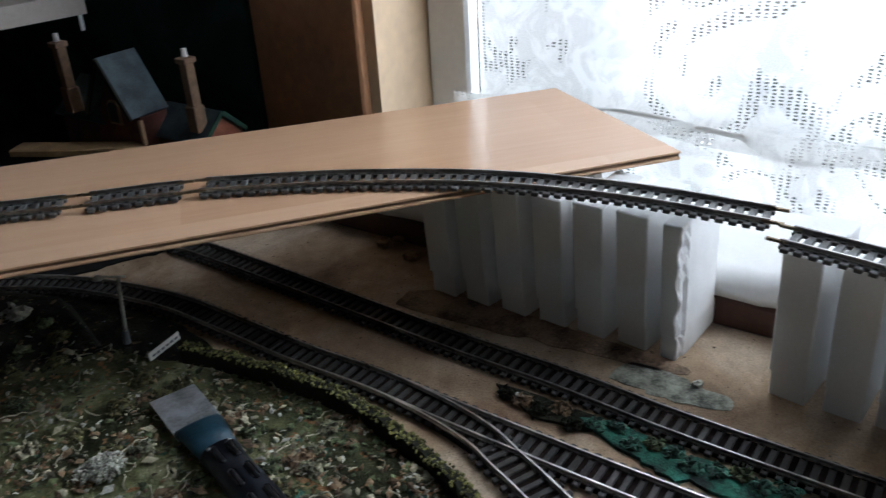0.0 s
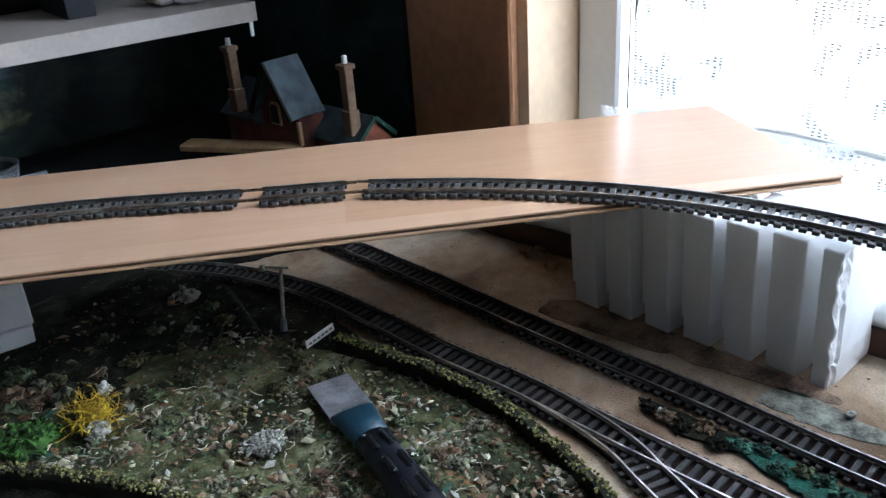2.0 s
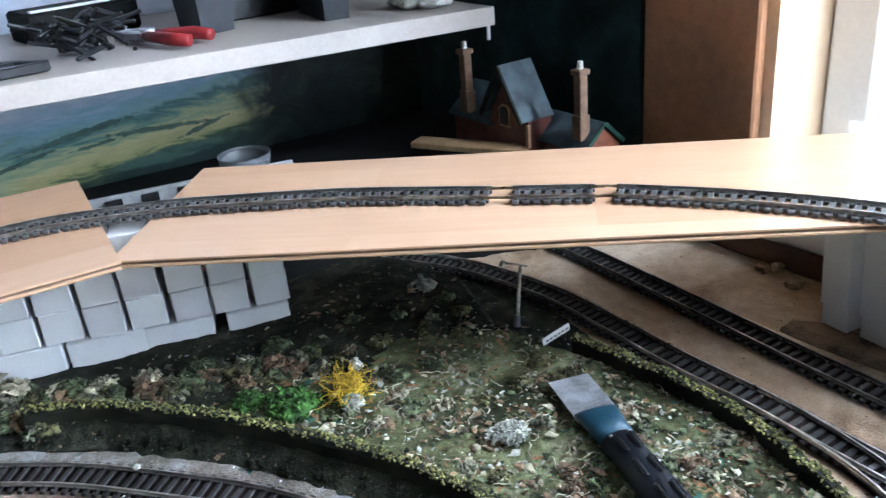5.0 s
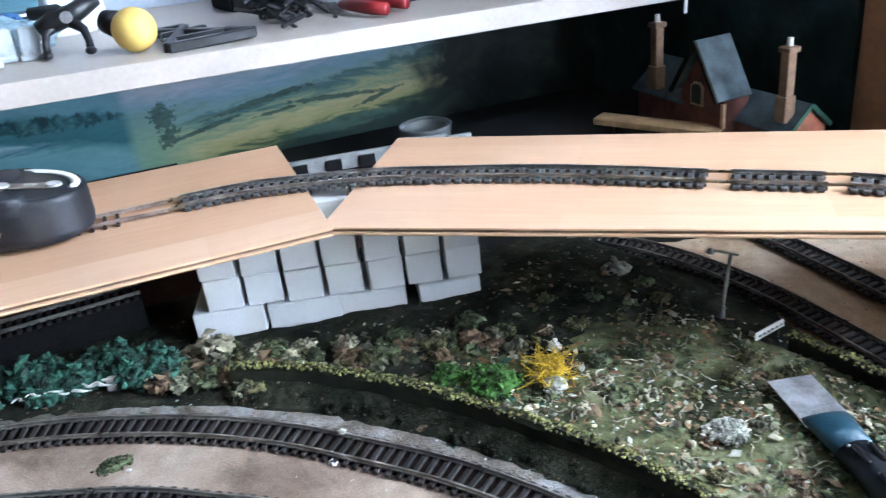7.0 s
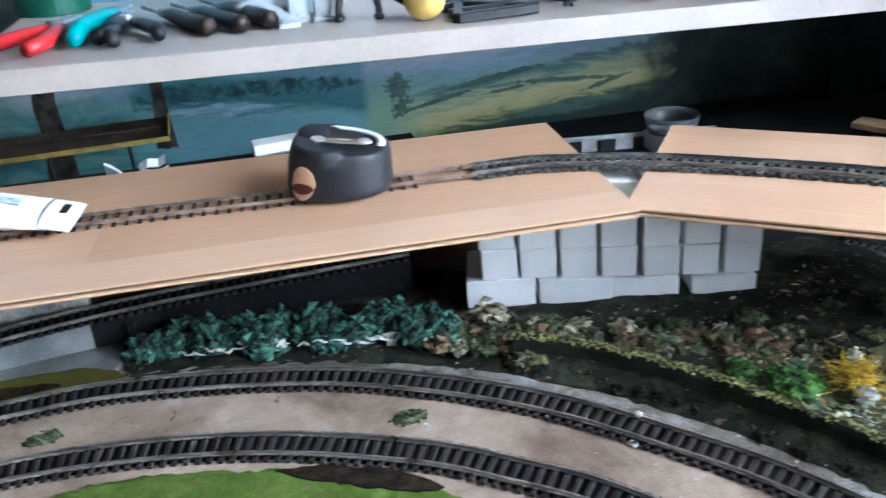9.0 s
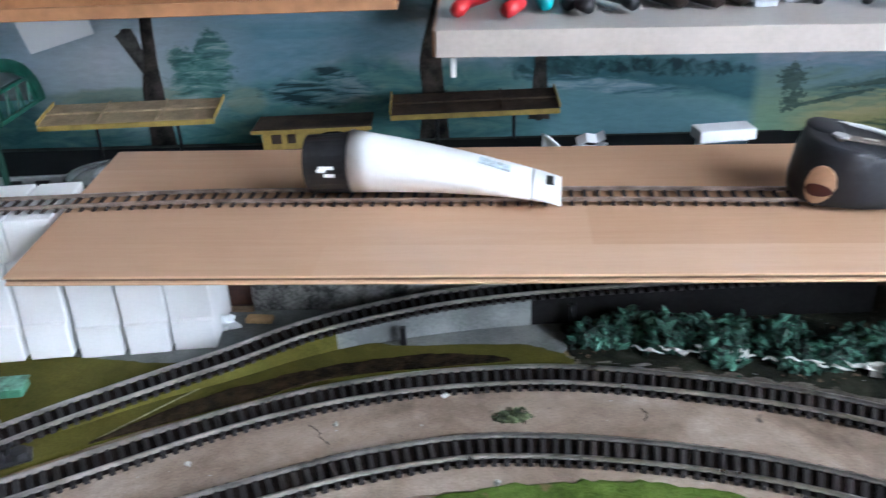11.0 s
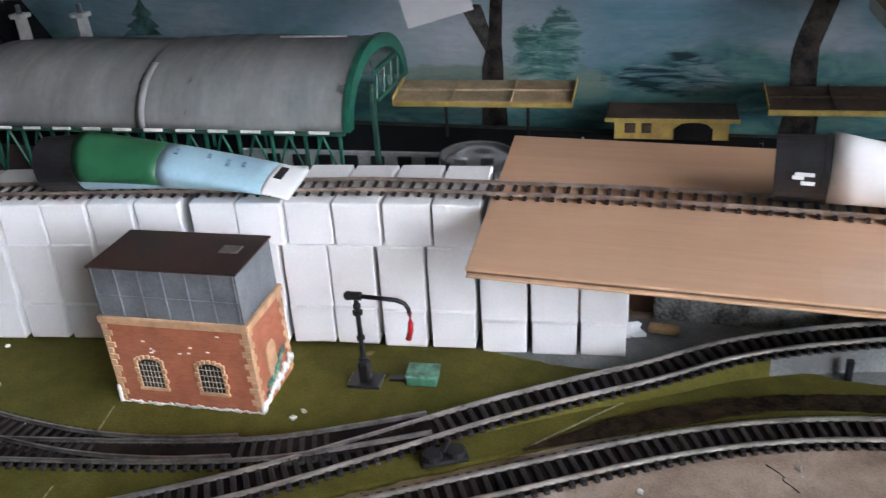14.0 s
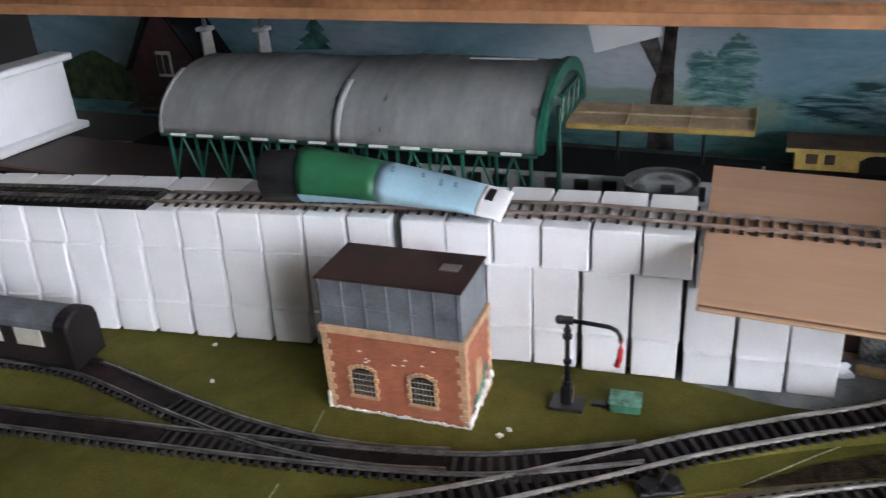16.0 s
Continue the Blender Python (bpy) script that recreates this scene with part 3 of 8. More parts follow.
# dark leafy ground; also used to paint shade behind the hill and under the plank
SLOPE = ground_mat("dark_leaf_and_shade", [(0.3, (0.010, 0.010, 0.007)), (0.5, (0.028, 0.030, 0.018)), (0.68, (0.075, 0.075, 0.05))], 40, [((0.16, 0.11, 0.07), 150, 0.66), ((0.42, 0.44, 0.42), 190, 0.72)], bump=1.0)
MOSS = mat("dull_moss", (0.135, 0.125, 0.05), 0.95, vary=0.5, scale=120, fine=900, island=0.6)
KHAKI = mat("khaki_lichen", (0.24, 0.235, 0.15), 0.95, vary=0.5, scale=120, fine=900, island=0.6)
HCHIM = mat("dull_cream_card", (0.27, 0.165, 0.10), 0.75, vary=0.2, scale=120)
EAVES = mat("dull_green_trim", (0.02, 0.085, 0.055), 0.6, vary=0.3, scale=80)


# ---- shapes ----
class Shape:
    """A bmesh that grows piece by piece."""

    def __init__(self):
        self.bm = bmesh.new()

    def _take(self, bm, m):
        me = bpy.data.meshes.new("tmp")
        bm.to_mesh(me)
        bm.free()
        me.transform(m)
        self.bm.from_mesh(me)
        bpy.data.meshes.remove(me)
        return self

    def box(self, centre, size, bevel=0.0, m=None, seg=1, rz=0.0):
        bm = bmesh.new()
        bmesh.ops.create_cube(bm, size=1, matrix=Matrix.Diagonal((*size, 1)))
        if bevel:
            bmesh.ops.bevel(bm, geom=bm.edges[:], offset=bevel, segments=seg, affect="EDGES")
        return self._take(bm, (m or Matrix()) @ Matrix.Translation(centre) @ Matrix.Rotation(radians(rz), 4, "Z"))

    def rod(self, a, b, r0, r1=None, seg=12, caps=True):
        a, b = Vector(a), Vector(b)
        d = b - a
        bm = bmesh.new()
        bmesh.ops.create_cone(bm, cap_ends=caps, segments=seg, radius1=r0, radius2=r0 if r1 is None else r1, depth=d.length)
        return self._take(bm, Matrix.Translation((a + b) / 2) @ d.to_track_quat("Z", "Y").to_matrix().to_4x4())

    def ball(self, centre, size, sub=2, rough=0.0):
        bm = bmesh.new()
        bmesh.ops.create_icosphere(bm, subdivisions=sub, radius=1)
        if rough:
            off = Vector((random.random(), random.random(), random.random())) * 50
            for v in bm.verts:
                v.co *= 1 + rough * noise.noise(v.co * 1.7 + off) * 2
        return self._take(bm, Matrix.Translation(centre) @ Matrix.Diagonal((*size, 1)))

    def prism(self, outline, depth, m=None, bevel=0.0):
        """An outline in x, z pulled out along y from 0 to depth."""
        bm = bmesh.new()
        f = bm.faces.new([bm.verts.new((x, 0, z)) for x, z in outline])
        out = bmesh.ops.extrude_face_region(bm, geom=[f])
        bmesh.ops.translate(bm, vec=(0, depth, 0), verts=[v for v in out["geom"] if isinstance(v, bmesh.types.BMVert)])
        bmesh.ops.recalc_face_normals(bm, faces=bm.faces[:])
        if bevel:
            bmesh.ops.bevel(bm, geom=bm.edges[:], offset=bevel, segments=1, affect="EDGES")
        return self._take(bm, m or Matrix())

    def loft(self, rings, closed=True, caps=True):
        """Skin over rings of equal length."""
        rows = [[self.bm.verts.new(p) for p in ring] for ring in rings]
        k = len(rows[0])
        for a, b in zip(rows, rows[1:]):
            for i in range(k if closed else k - 1):
                self.bm.faces.new((a[i], a[(i + 1) % k], b[(i + 1) % k], b[i]))
        if caps and closed:
            self.bm.faces.new(rows[0][::-1])
            self.bm.faces.new(rows[-1])
        return self

    def tube(self, path, r, seg=8):
        path = [Vector(p) for p in path]
        rings = []
        for i, p in enumerate(path):
            d = (path[min(i + 1, len(path) - 1)] - path[max(i - 1, 0)]).normalized()
            q = d.to_track_quat("Z", "Y")
            rr = r[i] if isinstance(r, (list, tuple)) else r
            rings.append([p + q @ Vector((rr * math.cos(6.2832 * s / seg), rr * math.sin(6.2832 * s / seg), 0)) for s in range(seg)])
        return self.loft(rings)


def thing(name, label, category, at=(0, 0, 0), rz=0.0, group="", kind="", rx=0.0, ry=0.0):
    ob = new(name)
    ob.empty_display_size = 0.02
    ob.matrix_world = pose(*at, rx, ry, rz)
    return tagged(ob, label, category, group, kind)


def part(name, shape, material, parent=None, label="", smooth=False):
    me = bpy.data.meshes.new(name)
    bm = shape.bm if isinstance(shape, Shape) else shape
    bmesh.ops.recalc_face_normals(bm, faces=bm.faces[:])
    bm.to_mesh(me)
    bm.free()
    me.materials.append(material)
    if smooth:
        for p in me.polygons:
            p.use_smooth = True
    ob = new(name, me)
    if parent:
        ob.parent = parent
    if label:
        tagged(ob, label)
    return ob


def piece(name, me, parent, m):
    ob = new(name, me)
    ob.parent = parent
    ob.matrix_basis = m
    return ob


def setting(name, shape, material, label, category, smooth=False):
    return tagged(part(name, shape, material, smooth=smooth), label, category, kind="structure")


def spline(points, step):
    """A smooth line through the points, resampled to about the given step."""
    pts = [Vector(p) for p in points]
    pts = [2 * pts[0] - pts[1]] + pts + [2 * pts[-1] - pts[-2]]
    fine = []
    for a, b, c, d in zip(pts, pts[1:], pts[2:], pts[3:]):
        for k in range(24):
            t = k / 24
            fine.append(0.5 * (2 * b + (c - a) * t + (2 * a - 5 * b + 4 * c - d) * t * t + (3 * b - a - 3 * c + d) * t ** 3))
    fine.append(pts[-2])
    run = [0.0]
    for a, b in zip(fine, fine[1:]):
        run.append(run[-1] + (b - a).length)
    count = max(2, round(run[-1] / step))
    out, j = [], 0
    for i in range(count + 1):
        s = run[-1] * i / count
        while j < len(run) - 2 and run[j + 1] < s:
            j += 1
        f = (s - run[j]) / max(1e-9, run[j + 1] - run[j])
        out.append(fine[j].lerp(fine[j + 1], f))
    return out


def sideways(line, i):
    d = line[min(i + 1, len(line) - 1)] - line[max(i - 1, 0)]
    d.z = 0
    d.normalize()
    return d, Vector((d.y, -d.x, 0))


# ---- track ----
GAUGE, PITCH = 0.0174, 0.0069
RAIL_OUT = [(-0.0008, 0), (0.0008, 0), (0.0008, 0.0005), (0.0003, 0.0007), (0.0003, 0.0018), (0.00055, 0.002), (0.00055, 0.0027), (-0.00055, 0.0027), (-0.00055, 0.002), (-0.0003, 0.0018), (-0.0003, 0.0007), (-0.0008, 0.0005)]


def sleeper_mesh(name, material, length=0.029, width=0.0036, high=0.0025):
    s = Shape().box((0, 0, high / 2), (width, length, high), 0.0004)
    for y in (-GAUGE / 2, GAUGE / 2):
        for k in (-1, 1):
            s.box((0, y + k * 0.0016, high + 0.0003), (0.002, 0.0011, 0.001))
    me = bpy.data.meshes.new(name)
    s.bm.to_mesh(me)
    s.bm.free()
    me.materials.append(material)
    return me


SL_BLACK, SL_DUSTY, SL_BROWN, SL_GREY = sleeper_mesh("sleeper", SLEEPER, 0.0272, 0.0032), sleeper_mesh("sleeper", SLEEPERD, 0.0272, 0.0034), sleeper_mesh("sleeper", SLEEPERB, 0.0268, 0.0027, 0.0013), sleeper_mesh("sleeper", SLEEPERG, 0.0285, 0.0041)


def track(points, label, sleepers=SL_BLACK, metal=RAIL, joiner=False, group="model railway track", skip=(), pitch=PITCH, name="railway_track", bed=False, web=None, fill=0.0010, packed=None, seat=0.0025):
    ob = thing(name, label, "track", group=group)
    line = spline(points, 0.004)
    if bed:
        rings = []
        for i, p in enumerate(line):
            d, n = sideways(line, i)
            rings.append([p + n * u + Vector((0, 0, v)) for u, v in ((-0.0102, -0.0012), (-0.0094, fill), (0.0094, fill), (0.0102, -0.0012))])
        part("underlay", Shape().loft(rings), UNDERLAY, ob, "black ballast underlay")
    if packed is not None:
        rings = []
        for i, p in enumerate(line):
            if p.x <= packed:
                d, n = sideways(line, i)
                rings.append([p + n * u + Vector((0, 0, v)) for u, v in ((-0.0076, 0.0008), (-0.0074, 0.0038), (0.0074, 0.0038), (0.0076, 0.0008))])
        part("track_packing", Shape().loft(rings), MAROONF, ob, "dark red-brown packing between the rails")
    if web:
        for side in (-1, 1):
            rings = []
            for i, p in enumerate(line):
                d, n = sideways(line, i)
                rings.append([p + n * side * (GAUGE / 2 + u) + Vector((0, 0, v)) for u, v in ((-0.0022, 0.0003), (-0.0022, 0.0021), (0.0022, 0.0021), (0.0022, 0.0003))])
            part("web", Shape().loft(rings), web, ob)
    for side in (-1, 1):
        s = Shape()
        rings = []
        for i, p in enumerate(line):
            d, n = sideways(line, i)
            c = p + n * side * GAUGE / 2 + Vector((0, 0, seat))
            rings.append([c + n * u + Vector((0, 0, v)) for u, v in RAIL_OUT])
        s.loft(rings)
        part("rail", s, metal, ob)
    ties = spline(points, pitch)
    for i, p in enumerate(ties[:-1]):
        if i in skip:
            continue
        q = p.lerp(ties[i + 1], 0.5)
        d, n = sideways(ties, i)
        slope = math.atan2((ties[i + 1] - p).z, (ties[i + 1] - p).to_2d().length)
        m = Matrix.Translation(q) @ Matrix.Rotation(math.atan2(d.y, d.x) + random.uniform(-0.02, 0.02), 4, "Z") @ Matrix.Rotation(-slope, 4, "Y")
        piece("sleeper", sleepers, ob, m)
    if joiner:
        for e, inner in ((0, 1), (len(line) - 1, len(line) - 2)):
            d = (line[e] - line[inner]).normalized()
            n = Vector((d.y, -d.x, 0))
            for side in (-1, 1):
                c = line[e] + n * side * GAUGE / 2
                s = Shape().rod(c - d * 0.004 + Vector((0, 0, seat + 0.0009)), c + d * 0.007 + Vector((0, 0, seat + 0.0009)), 0.0011, seg=8)
                part("rail_joiner", s, COPPER, ob, "bronze rail joiner")
    return ob


# ---- room ----
def wall_line(x):
    """The mural wall's y at x."""
    return 1.108 - 0.07 * (x + 0.55)


X0, X1, Y0, Z0, Z1 = -2.4, 0.60, -1.7, -0.74, 1.65
WIN_Y0, WIN_Y1, WIN_Z0, WIN_Z1 = -1.0, 0.475, -0.03, 1.35
# floor, ceiling and plain walls are unseen; their dark tone cuts bounced light
s = Shape()
s.box(((X0 + X1) / 2 - 0.05, (Y0 + 1.3) / 2, Z0 - 0.05), (X1 - X0 + 0.7, 1.4 - Y0 + 0.2, 0.1))
setting("floor", s, ROOMF, "unseen floor of the room under the layout, kept dark", "floor")
setting("ceiling", Shape().box(((X0 + X1) / 2, (Y0 + 1.3) / 2, Z1 + 0.05), (X1 - X0 + 0.5, 1.6 - Y0, 0.1)), CEIL, "unseen ceiling of the room, kept dark", "ceiling")
a = math.degrees(math.atan(-0.07))
setting("wall_north", Shape().box((0, 0.05, 0), (3.3, 0.1, Z1 - Z0), m=pose(-0.9, wall_line(-0.9) + 0.012, (Z0 + Z1) / 2, 0, 0, a)), ROOMW, "plain dark wall behind the painted backdrop", "wall")
setting("wall_west", Shape().box((X0 - 0.05, (Y0 + 1.3) / 2, (Z0 + Z1) / 2), (0.1, 1.4 - Y0, Z1 - Z0)), ROOMW, "unseen dark end wall that closes the room", "wall")
setting("wall_south", Shape().box(((X0 + X1) / 2, Y0 - 0.05, (Z0 + Z1) / 2), (X1 - X0 + 0.4, 0.1, Z1 - Z0)), ROOMW, "unseen dark wall across the room", "wall")
s = Shape()
WT = 0.10
xc = X1 + WT / 2
s.box((xc, (WIN_Y1 + 1.12) / 2 + 0.001, (Z0 + Z1) / 2), (WT, 1.12 - WIN_Y1, Z1 - Z0))
s.box((xc, (WIN_Y0 + Y0) / 2, (Z0 + Z1) / 2), (WT, WIN_Y0 - Y0, Z1 - Z0))
s.box((xc, (WIN_Y0 + WIN_Y1) / 2, (Z0 + WIN_Z0 - 0.03) / 2), (WT, WIN_Y1 - WIN_Y0, WIN_Z0 - 0.03 - Z0))
s.box((xc, (WIN_Y0 + WIN_Y1) / 2, (Z1 + WIN_Z1) / 2), (WT, WIN_Y1 - WIN_Y0, Z1 - WIN_Z1))
setting("wall_east", s, WALLY, "yellow painted wall round the window opening", "wall")
win = tagged(thing("window_1", "", ""), "white painted window frame behind a lace net curtain", "window", kind="structure")
fx = X1 + WT - 0.012
for nm, c, z in (("frame", (fx, WIN_Y1 - 0.022, (WIN_Z0 + WIN_Z1) / 2), (0.03, 0.044, WIN_Z1 - WIN_Z0)), ("frame", (fx, WIN_Y0 + 0.03, (WIN_Z0 + WIN_Z1) / 2), (0.03, 0.06, WIN_Z1 - WIN_Z0)),
                 ("frame", (fx, (WIN_Y0 + WIN_Y1) / 2, WIN_Z1 - 0.03), (0.03, WIN_Y1 - WIN_Y0 - 0.1, 0.06)), ("frame", (fx, (WIN_Y0 + WIN_Y1) / 2, WIN_Z0 + 0.006), (0.03, WIN_Y1 - WIN_Y0 - 0.1, 0.03)),
                 ("mullion", (fx, -0.26, (WIN_Z0 + WIN_Z1) / 2), (0.028, 0.05, WIN_Z1 - WIN_Z0 - 0.1))):
    part(nm, Shape().box(c, z, 0.003), WHITE, win)
part("window_sill", Shape().box((X1 + 0.045, (WIN_Y0 + WIN_Y1) / 2, WIN_Z0 - 0.0165), (0.16, WIN_Y1 - WIN_Y0 - 0.004, 0.027), 0.003), WHITE, win)
for yc, w in ((0.10, 0.66), (-0.61, 0.64)):
    p = part("pane", Shape().box((fx + 0.002, yc, (WIN_Z0 + WIN_Z1) / 2), (0.004, w, WIN_Z1 - WIN_Z0 - 0.1)), GLASS, win)
    p.visible_shadow = False
setting("ground", Shape().box((4.0, 0, -1.6), (6.5, 14, 0.1)), OUTSIDE, "grey-green garden ground outside the window", "ground")

# brown boards that close the corner beside the window
s = Shape().box((X1 - 0.006, 0.549, 0.42), (0.012, 0.126, 0.90), 0.002)
setting("trim", s, PANELW, "brown varnished wooden boarding beside the window", "boarding")

# net curtain, hanging in shallow folds and lying over the sill
rings = []
us = np.linspace(0, 1, 160)
for z, out in ((1.33, 0.0), (0.9, 0.0), (0.5, 0.0), (0.25, 0.0), (0.13, 0.0), (0.09, 0.0), (0.072, 0.002), (0.066, 0.008), (0.062, 0.014)):
    row = []
    for u in us:
        y = WIN_Y0 + 0.02 + (WIN_Y1 - WIN_Y0 - 0.072 - 0.10 * min(1, max(0, (z - 0.16) / 0.5))) * u
        w = 0.006 * math.sin(y * 46 + 1.4 * math.sin(y * 9)) + 0.004 * math.sin(y * 21 + z * 3)
        row.append((X1 + 0.082 - out + w * (0.6 if z < 0.1 else 1.0), y, z + 0.003 * math.sin(y * 30)))
    rings.append(row)
curtain = thing("net_curtain", "white lace net curtain with a rose pattern", "curtain")
part("cloth", Shape().loft(rings, closed=False), LACE, curtain, smooth=True)
low = []
for z in (0.078, 0.055, 0.030, 0.004, -0.022):
    low.append([(X1 + 0.068 + 0.004 * math.sin(y * 33 + z * 20) + 0.003 * math.sin(y * 71), y, z) for y in [WIN_Y0 + 0.02 + (WIN_Y1 - WIN_Y0 - 0.05) * u for u in us]])
part("lower_cloth", Shape().loft(low, closed=False), LACE, curtain, "plain lower fall of net below the hem", smooth=True)
part("hem", Shape().tube([(p[0] - 0.002, p[1], p[2]) for p in rings[6]], 0.0022, 6), WHITE, curtain, "dense white hem", smooth=True)

# ---- table and ground ----
s = Shape()
s.box((-0.45, 0.31, -0.012), (2.08, 1.5, 0.024), 0.001)
setting("baseboard", s, CHIPB, "bare chipboard baseboard of the model railway, sandy and stained", "baseboard")
table = thing("table_frame", "dark wooden trestle frame that carries the baseboard", "table")
for x in (-1.4, -0.45, 0.5):
    for y in (-0.3, 0.95):
        part("leg", Shape().box((x, y, (Z0 - 0.024) / 2 - 0.012), (0.05, 0.05, -Z0 - 0.024), 0.003), DARKWOOD, table)
for y in (-0.3, 0.95):
    part("rail", Shape().box((-0.45, y, -0.055), (2.0, 0.03, 0.06), 0.003), DARKWOOD, table)


def mat_patch(name, outline, z, thick, material, label, category, kind=""):
    """A flat patch laid on the board, with an uneven rim."""
    line = spline([(x, y, 0) for x, y in outline + outline[:1]], 0.005)[:-1]
    c = sum(line, Vector()) / len(line)
    rim = [p + (p - c).normalized() * (0.004 * noise.noise(p * 60) + 0.0035 * noise.noise(p * 170)) for p in line]
    rings = [[(p.x, p.y, z) for p in rim], [(p.x, p.y, z + thick * 0.7) for p in rim], [((p.x * 0.99 + c.x * 0.01), p.y * 0.99 + c.y * 0.01, z + thick) for p in rim]]
    ob = part(name, Shape().loft(rings), material)
    return tagged(ob, label, category, kind=kind)


# bare grey strip that carries the two curved tracks
LINE_A = [(-0.98, 0.215), (-0.86, 0.345), (-0.76, 0.44), (-0.655, 0.512), (-0.554, 0.566), (-0.468, 0.608), (-0.396, 0.630), (-0.32, 0.638), (-0.248, 0.633), (-0.139, 0.603), (-0.06, 0.562), (0.0, 0.516), (0.046, 0.466), (0.087, 0.413), (0.125, 0.34), (0.15, 0.25)]
LINE_B = [(-0.62, 0.455), (-0.54, 0.505), (-0.431, 0.549), (-0.373, 0.565), (-0.318, 0.571), (-0.244, 0.562), (-0.166, 0.540), (-0.088, 0.502), (-0.046, 0.471), (-0.005, 0.434), (0.04, 0.37), (0.065, 0.29)]
strip = [(x, y + 0.024) for x, y in LINE_A[4:-2]] + [(0.11, 0.30), (0.05, 0.30)] + [(x - 0.006, y - 0.03) for x, y in LINE_B[::-1][2:]] + [(-0.70, 0.44)]
mat_patch("trackbed", strip, 0.0002, 0.0012, TRACKBED, "worn grey-brown trackbed board under the curved tracks", "trackbed", "structure")
mat_patch("bright_grass_patch", [(-0.40, 0.522), (-0.33, 0.540), (-0.267, 0.542), (-0.22, 0.536), (-0.16, 0.516), (-0.104, 0.486), (-0.07, 0.452), (-0.035, 0.39), (-0.02, 0.33), (-0.10, 0.25), (-0.25, 0.22), (-0.40, 0.28), (-0.46, 0.42)], 0.0012, 0.0022, GRASS, "bright green flock grass inside the curved tracks", "grass", "structure")
mat_patch("olive_grass_patch", [(-1.45, 0.30), (-1.45, 0.70), (-1.1, 0.665), (-0.9, 0.70), (-0.72, 0.71), (-0.62, 0.690), (-0.565, 0.679), (-0.525, 0.673), (-0.47, 0.677), (-0.41, 0.690), (-0.37, 0.682), (-0.32, 0.680), (-0.285, 0.675), (-0.262, 0.660), (-0.265, 0.650), (-0.33, 0.652), (-0.42, 0.640), (-0.52, 0.605), (-0.60, 0.565), (-0.68, 0.52), (-0.80, 0.43), (-0.95, 0.28), (-1.2, 0.18)], 0.0006, 0.0026, OLIVE, "dull olive green painted grass board", "grass", "structure")

mat_patch("grey_card_sheet", [(-0.61, 0.676), (-0.56, 0.670), (-0.50, 0.664), (-0.42, 0.672), (-0.33, 0.668), (-0.268, 0.664), (-0.262, 0.70), (-0.262, 0.735), (-0.40, 0.738), (-0.50, 0.738), (-0.60, 0.735)], 0.0002, 0.0020, GREYCARD, "grey card sheet on the board beside the white blocks", "card", "structure")

# ---- lower tracks ----
def flat(line, z=0.0016):
    return [(x, y, z) for x, y in line]


track(flat(LINE_A, 0.0018), "black-sleepered outer curve of model track, rails worn bright", bed=True)
track(flat(LINE_B, 0.0018), "black-sleepered inner curve of model track, dusty rails", bed=True)
LINE_C = [(-0.99, 0.385, 0.0036), (-0.87, 0.447, 0.0036), (-0.78, 0.493, 0.0036), (-0.70, 0.535, 0.0036), (-0.638, 0.575, 0.0036), (-0.581, 0.613, 0.0045), (-0.53, 0.641, 0.0065), (-0.487, 0.660, 0.010), (-0.44, 0.684, 0.014), (-0.39, 0.700, 0.017), (-0.33, 0.711, 0.020), (-0.25, 0.716, 0.0225), (-0.15, 0.715, 0.025), (-0.045, 0.713, 0.027)]
track(LINE_C, "black-sleepered branch track climbing beside the white blocks", metal=RAIL, bed=True)
track([(-1.3, 0.495, 0.0036), (-1.15, 0.510, 0.0036), (-1.013, 0.523, 0.0036), (-0.908, 0.534, 0.0036), (-0.811, 0.545, 0.0036), (-0.74, 0.555, 0.0038), (-0.69, 0.566, 0.0040), (-0.645, 0.5832, 0.0044), (-0.608, 0.5995, 0.0048)], "dull straight siding track running into a turnout", metal=RAILD, bed=True, fill=0.0023, packed=-0.893, skip=range(94, 120))
track([(-1.25, 0.545, 0.0036), (-1.15, 0.573, 0.0036), (-1.08, 0.584, 0.0036), (-1.035, 0.588, 0.0036), (-0.996, 0.5865, 0.0036), (-0.958, 0.579, 0.0036), (-0.919, 0.5698, 0.0036), (-0.882, 0.5622, 0.0037), (-0.848, 0.5565, 0.0038), (-0.80, 0.5527, 0.0040), (-0.752, 0.5555, 0.0042), (-0.712, 0.5635, 0.0043)], "dull curved siding track under a parked coach", metal=RAILD, bed=True, fill=0.0021, packed=-0.907, skip=range(66, 120))
track(flat([(0.398, -0.12), (0.402, 0.0), (0.4045, 0.127), (0.4095, 0.20), (0.4115, 0.28), (0.4155, 0.36), (0.420, 0.45), (0.4225, 0.53), (0.420, 0.62), (0.405, 0.70)]), "dusty track beside the white blocks at the window", SL_DUSTY, RAILD, bed=True)
track(flat([(0.350, -0.12), (0.3495, 0.0), (0.3495, 0.12), (0.3505, 0.196), (0.3520, 0.25), (0.3540, 0.30), (0.3525, 0.36), (0.3545, 0.42), (0.354, 0.49), (0.336, 0.57), (0.30, 0.64)]), "grey-sleepered turnout track with two diverging roads", SL_DUSTY, bed=True)
track(flat([(0.258, 0.02), (0.286, 0.09), (0.306, 0.135), (0.3255, 0.177), (0.334, 0.197), (0.3425, 0.2166), (0.349, 0.245), (0.353, 0.28)], 0.0020), "diverging road of a model turnout with bright rails", SL_DUSTY, bed=True, skip=range(30, 60))

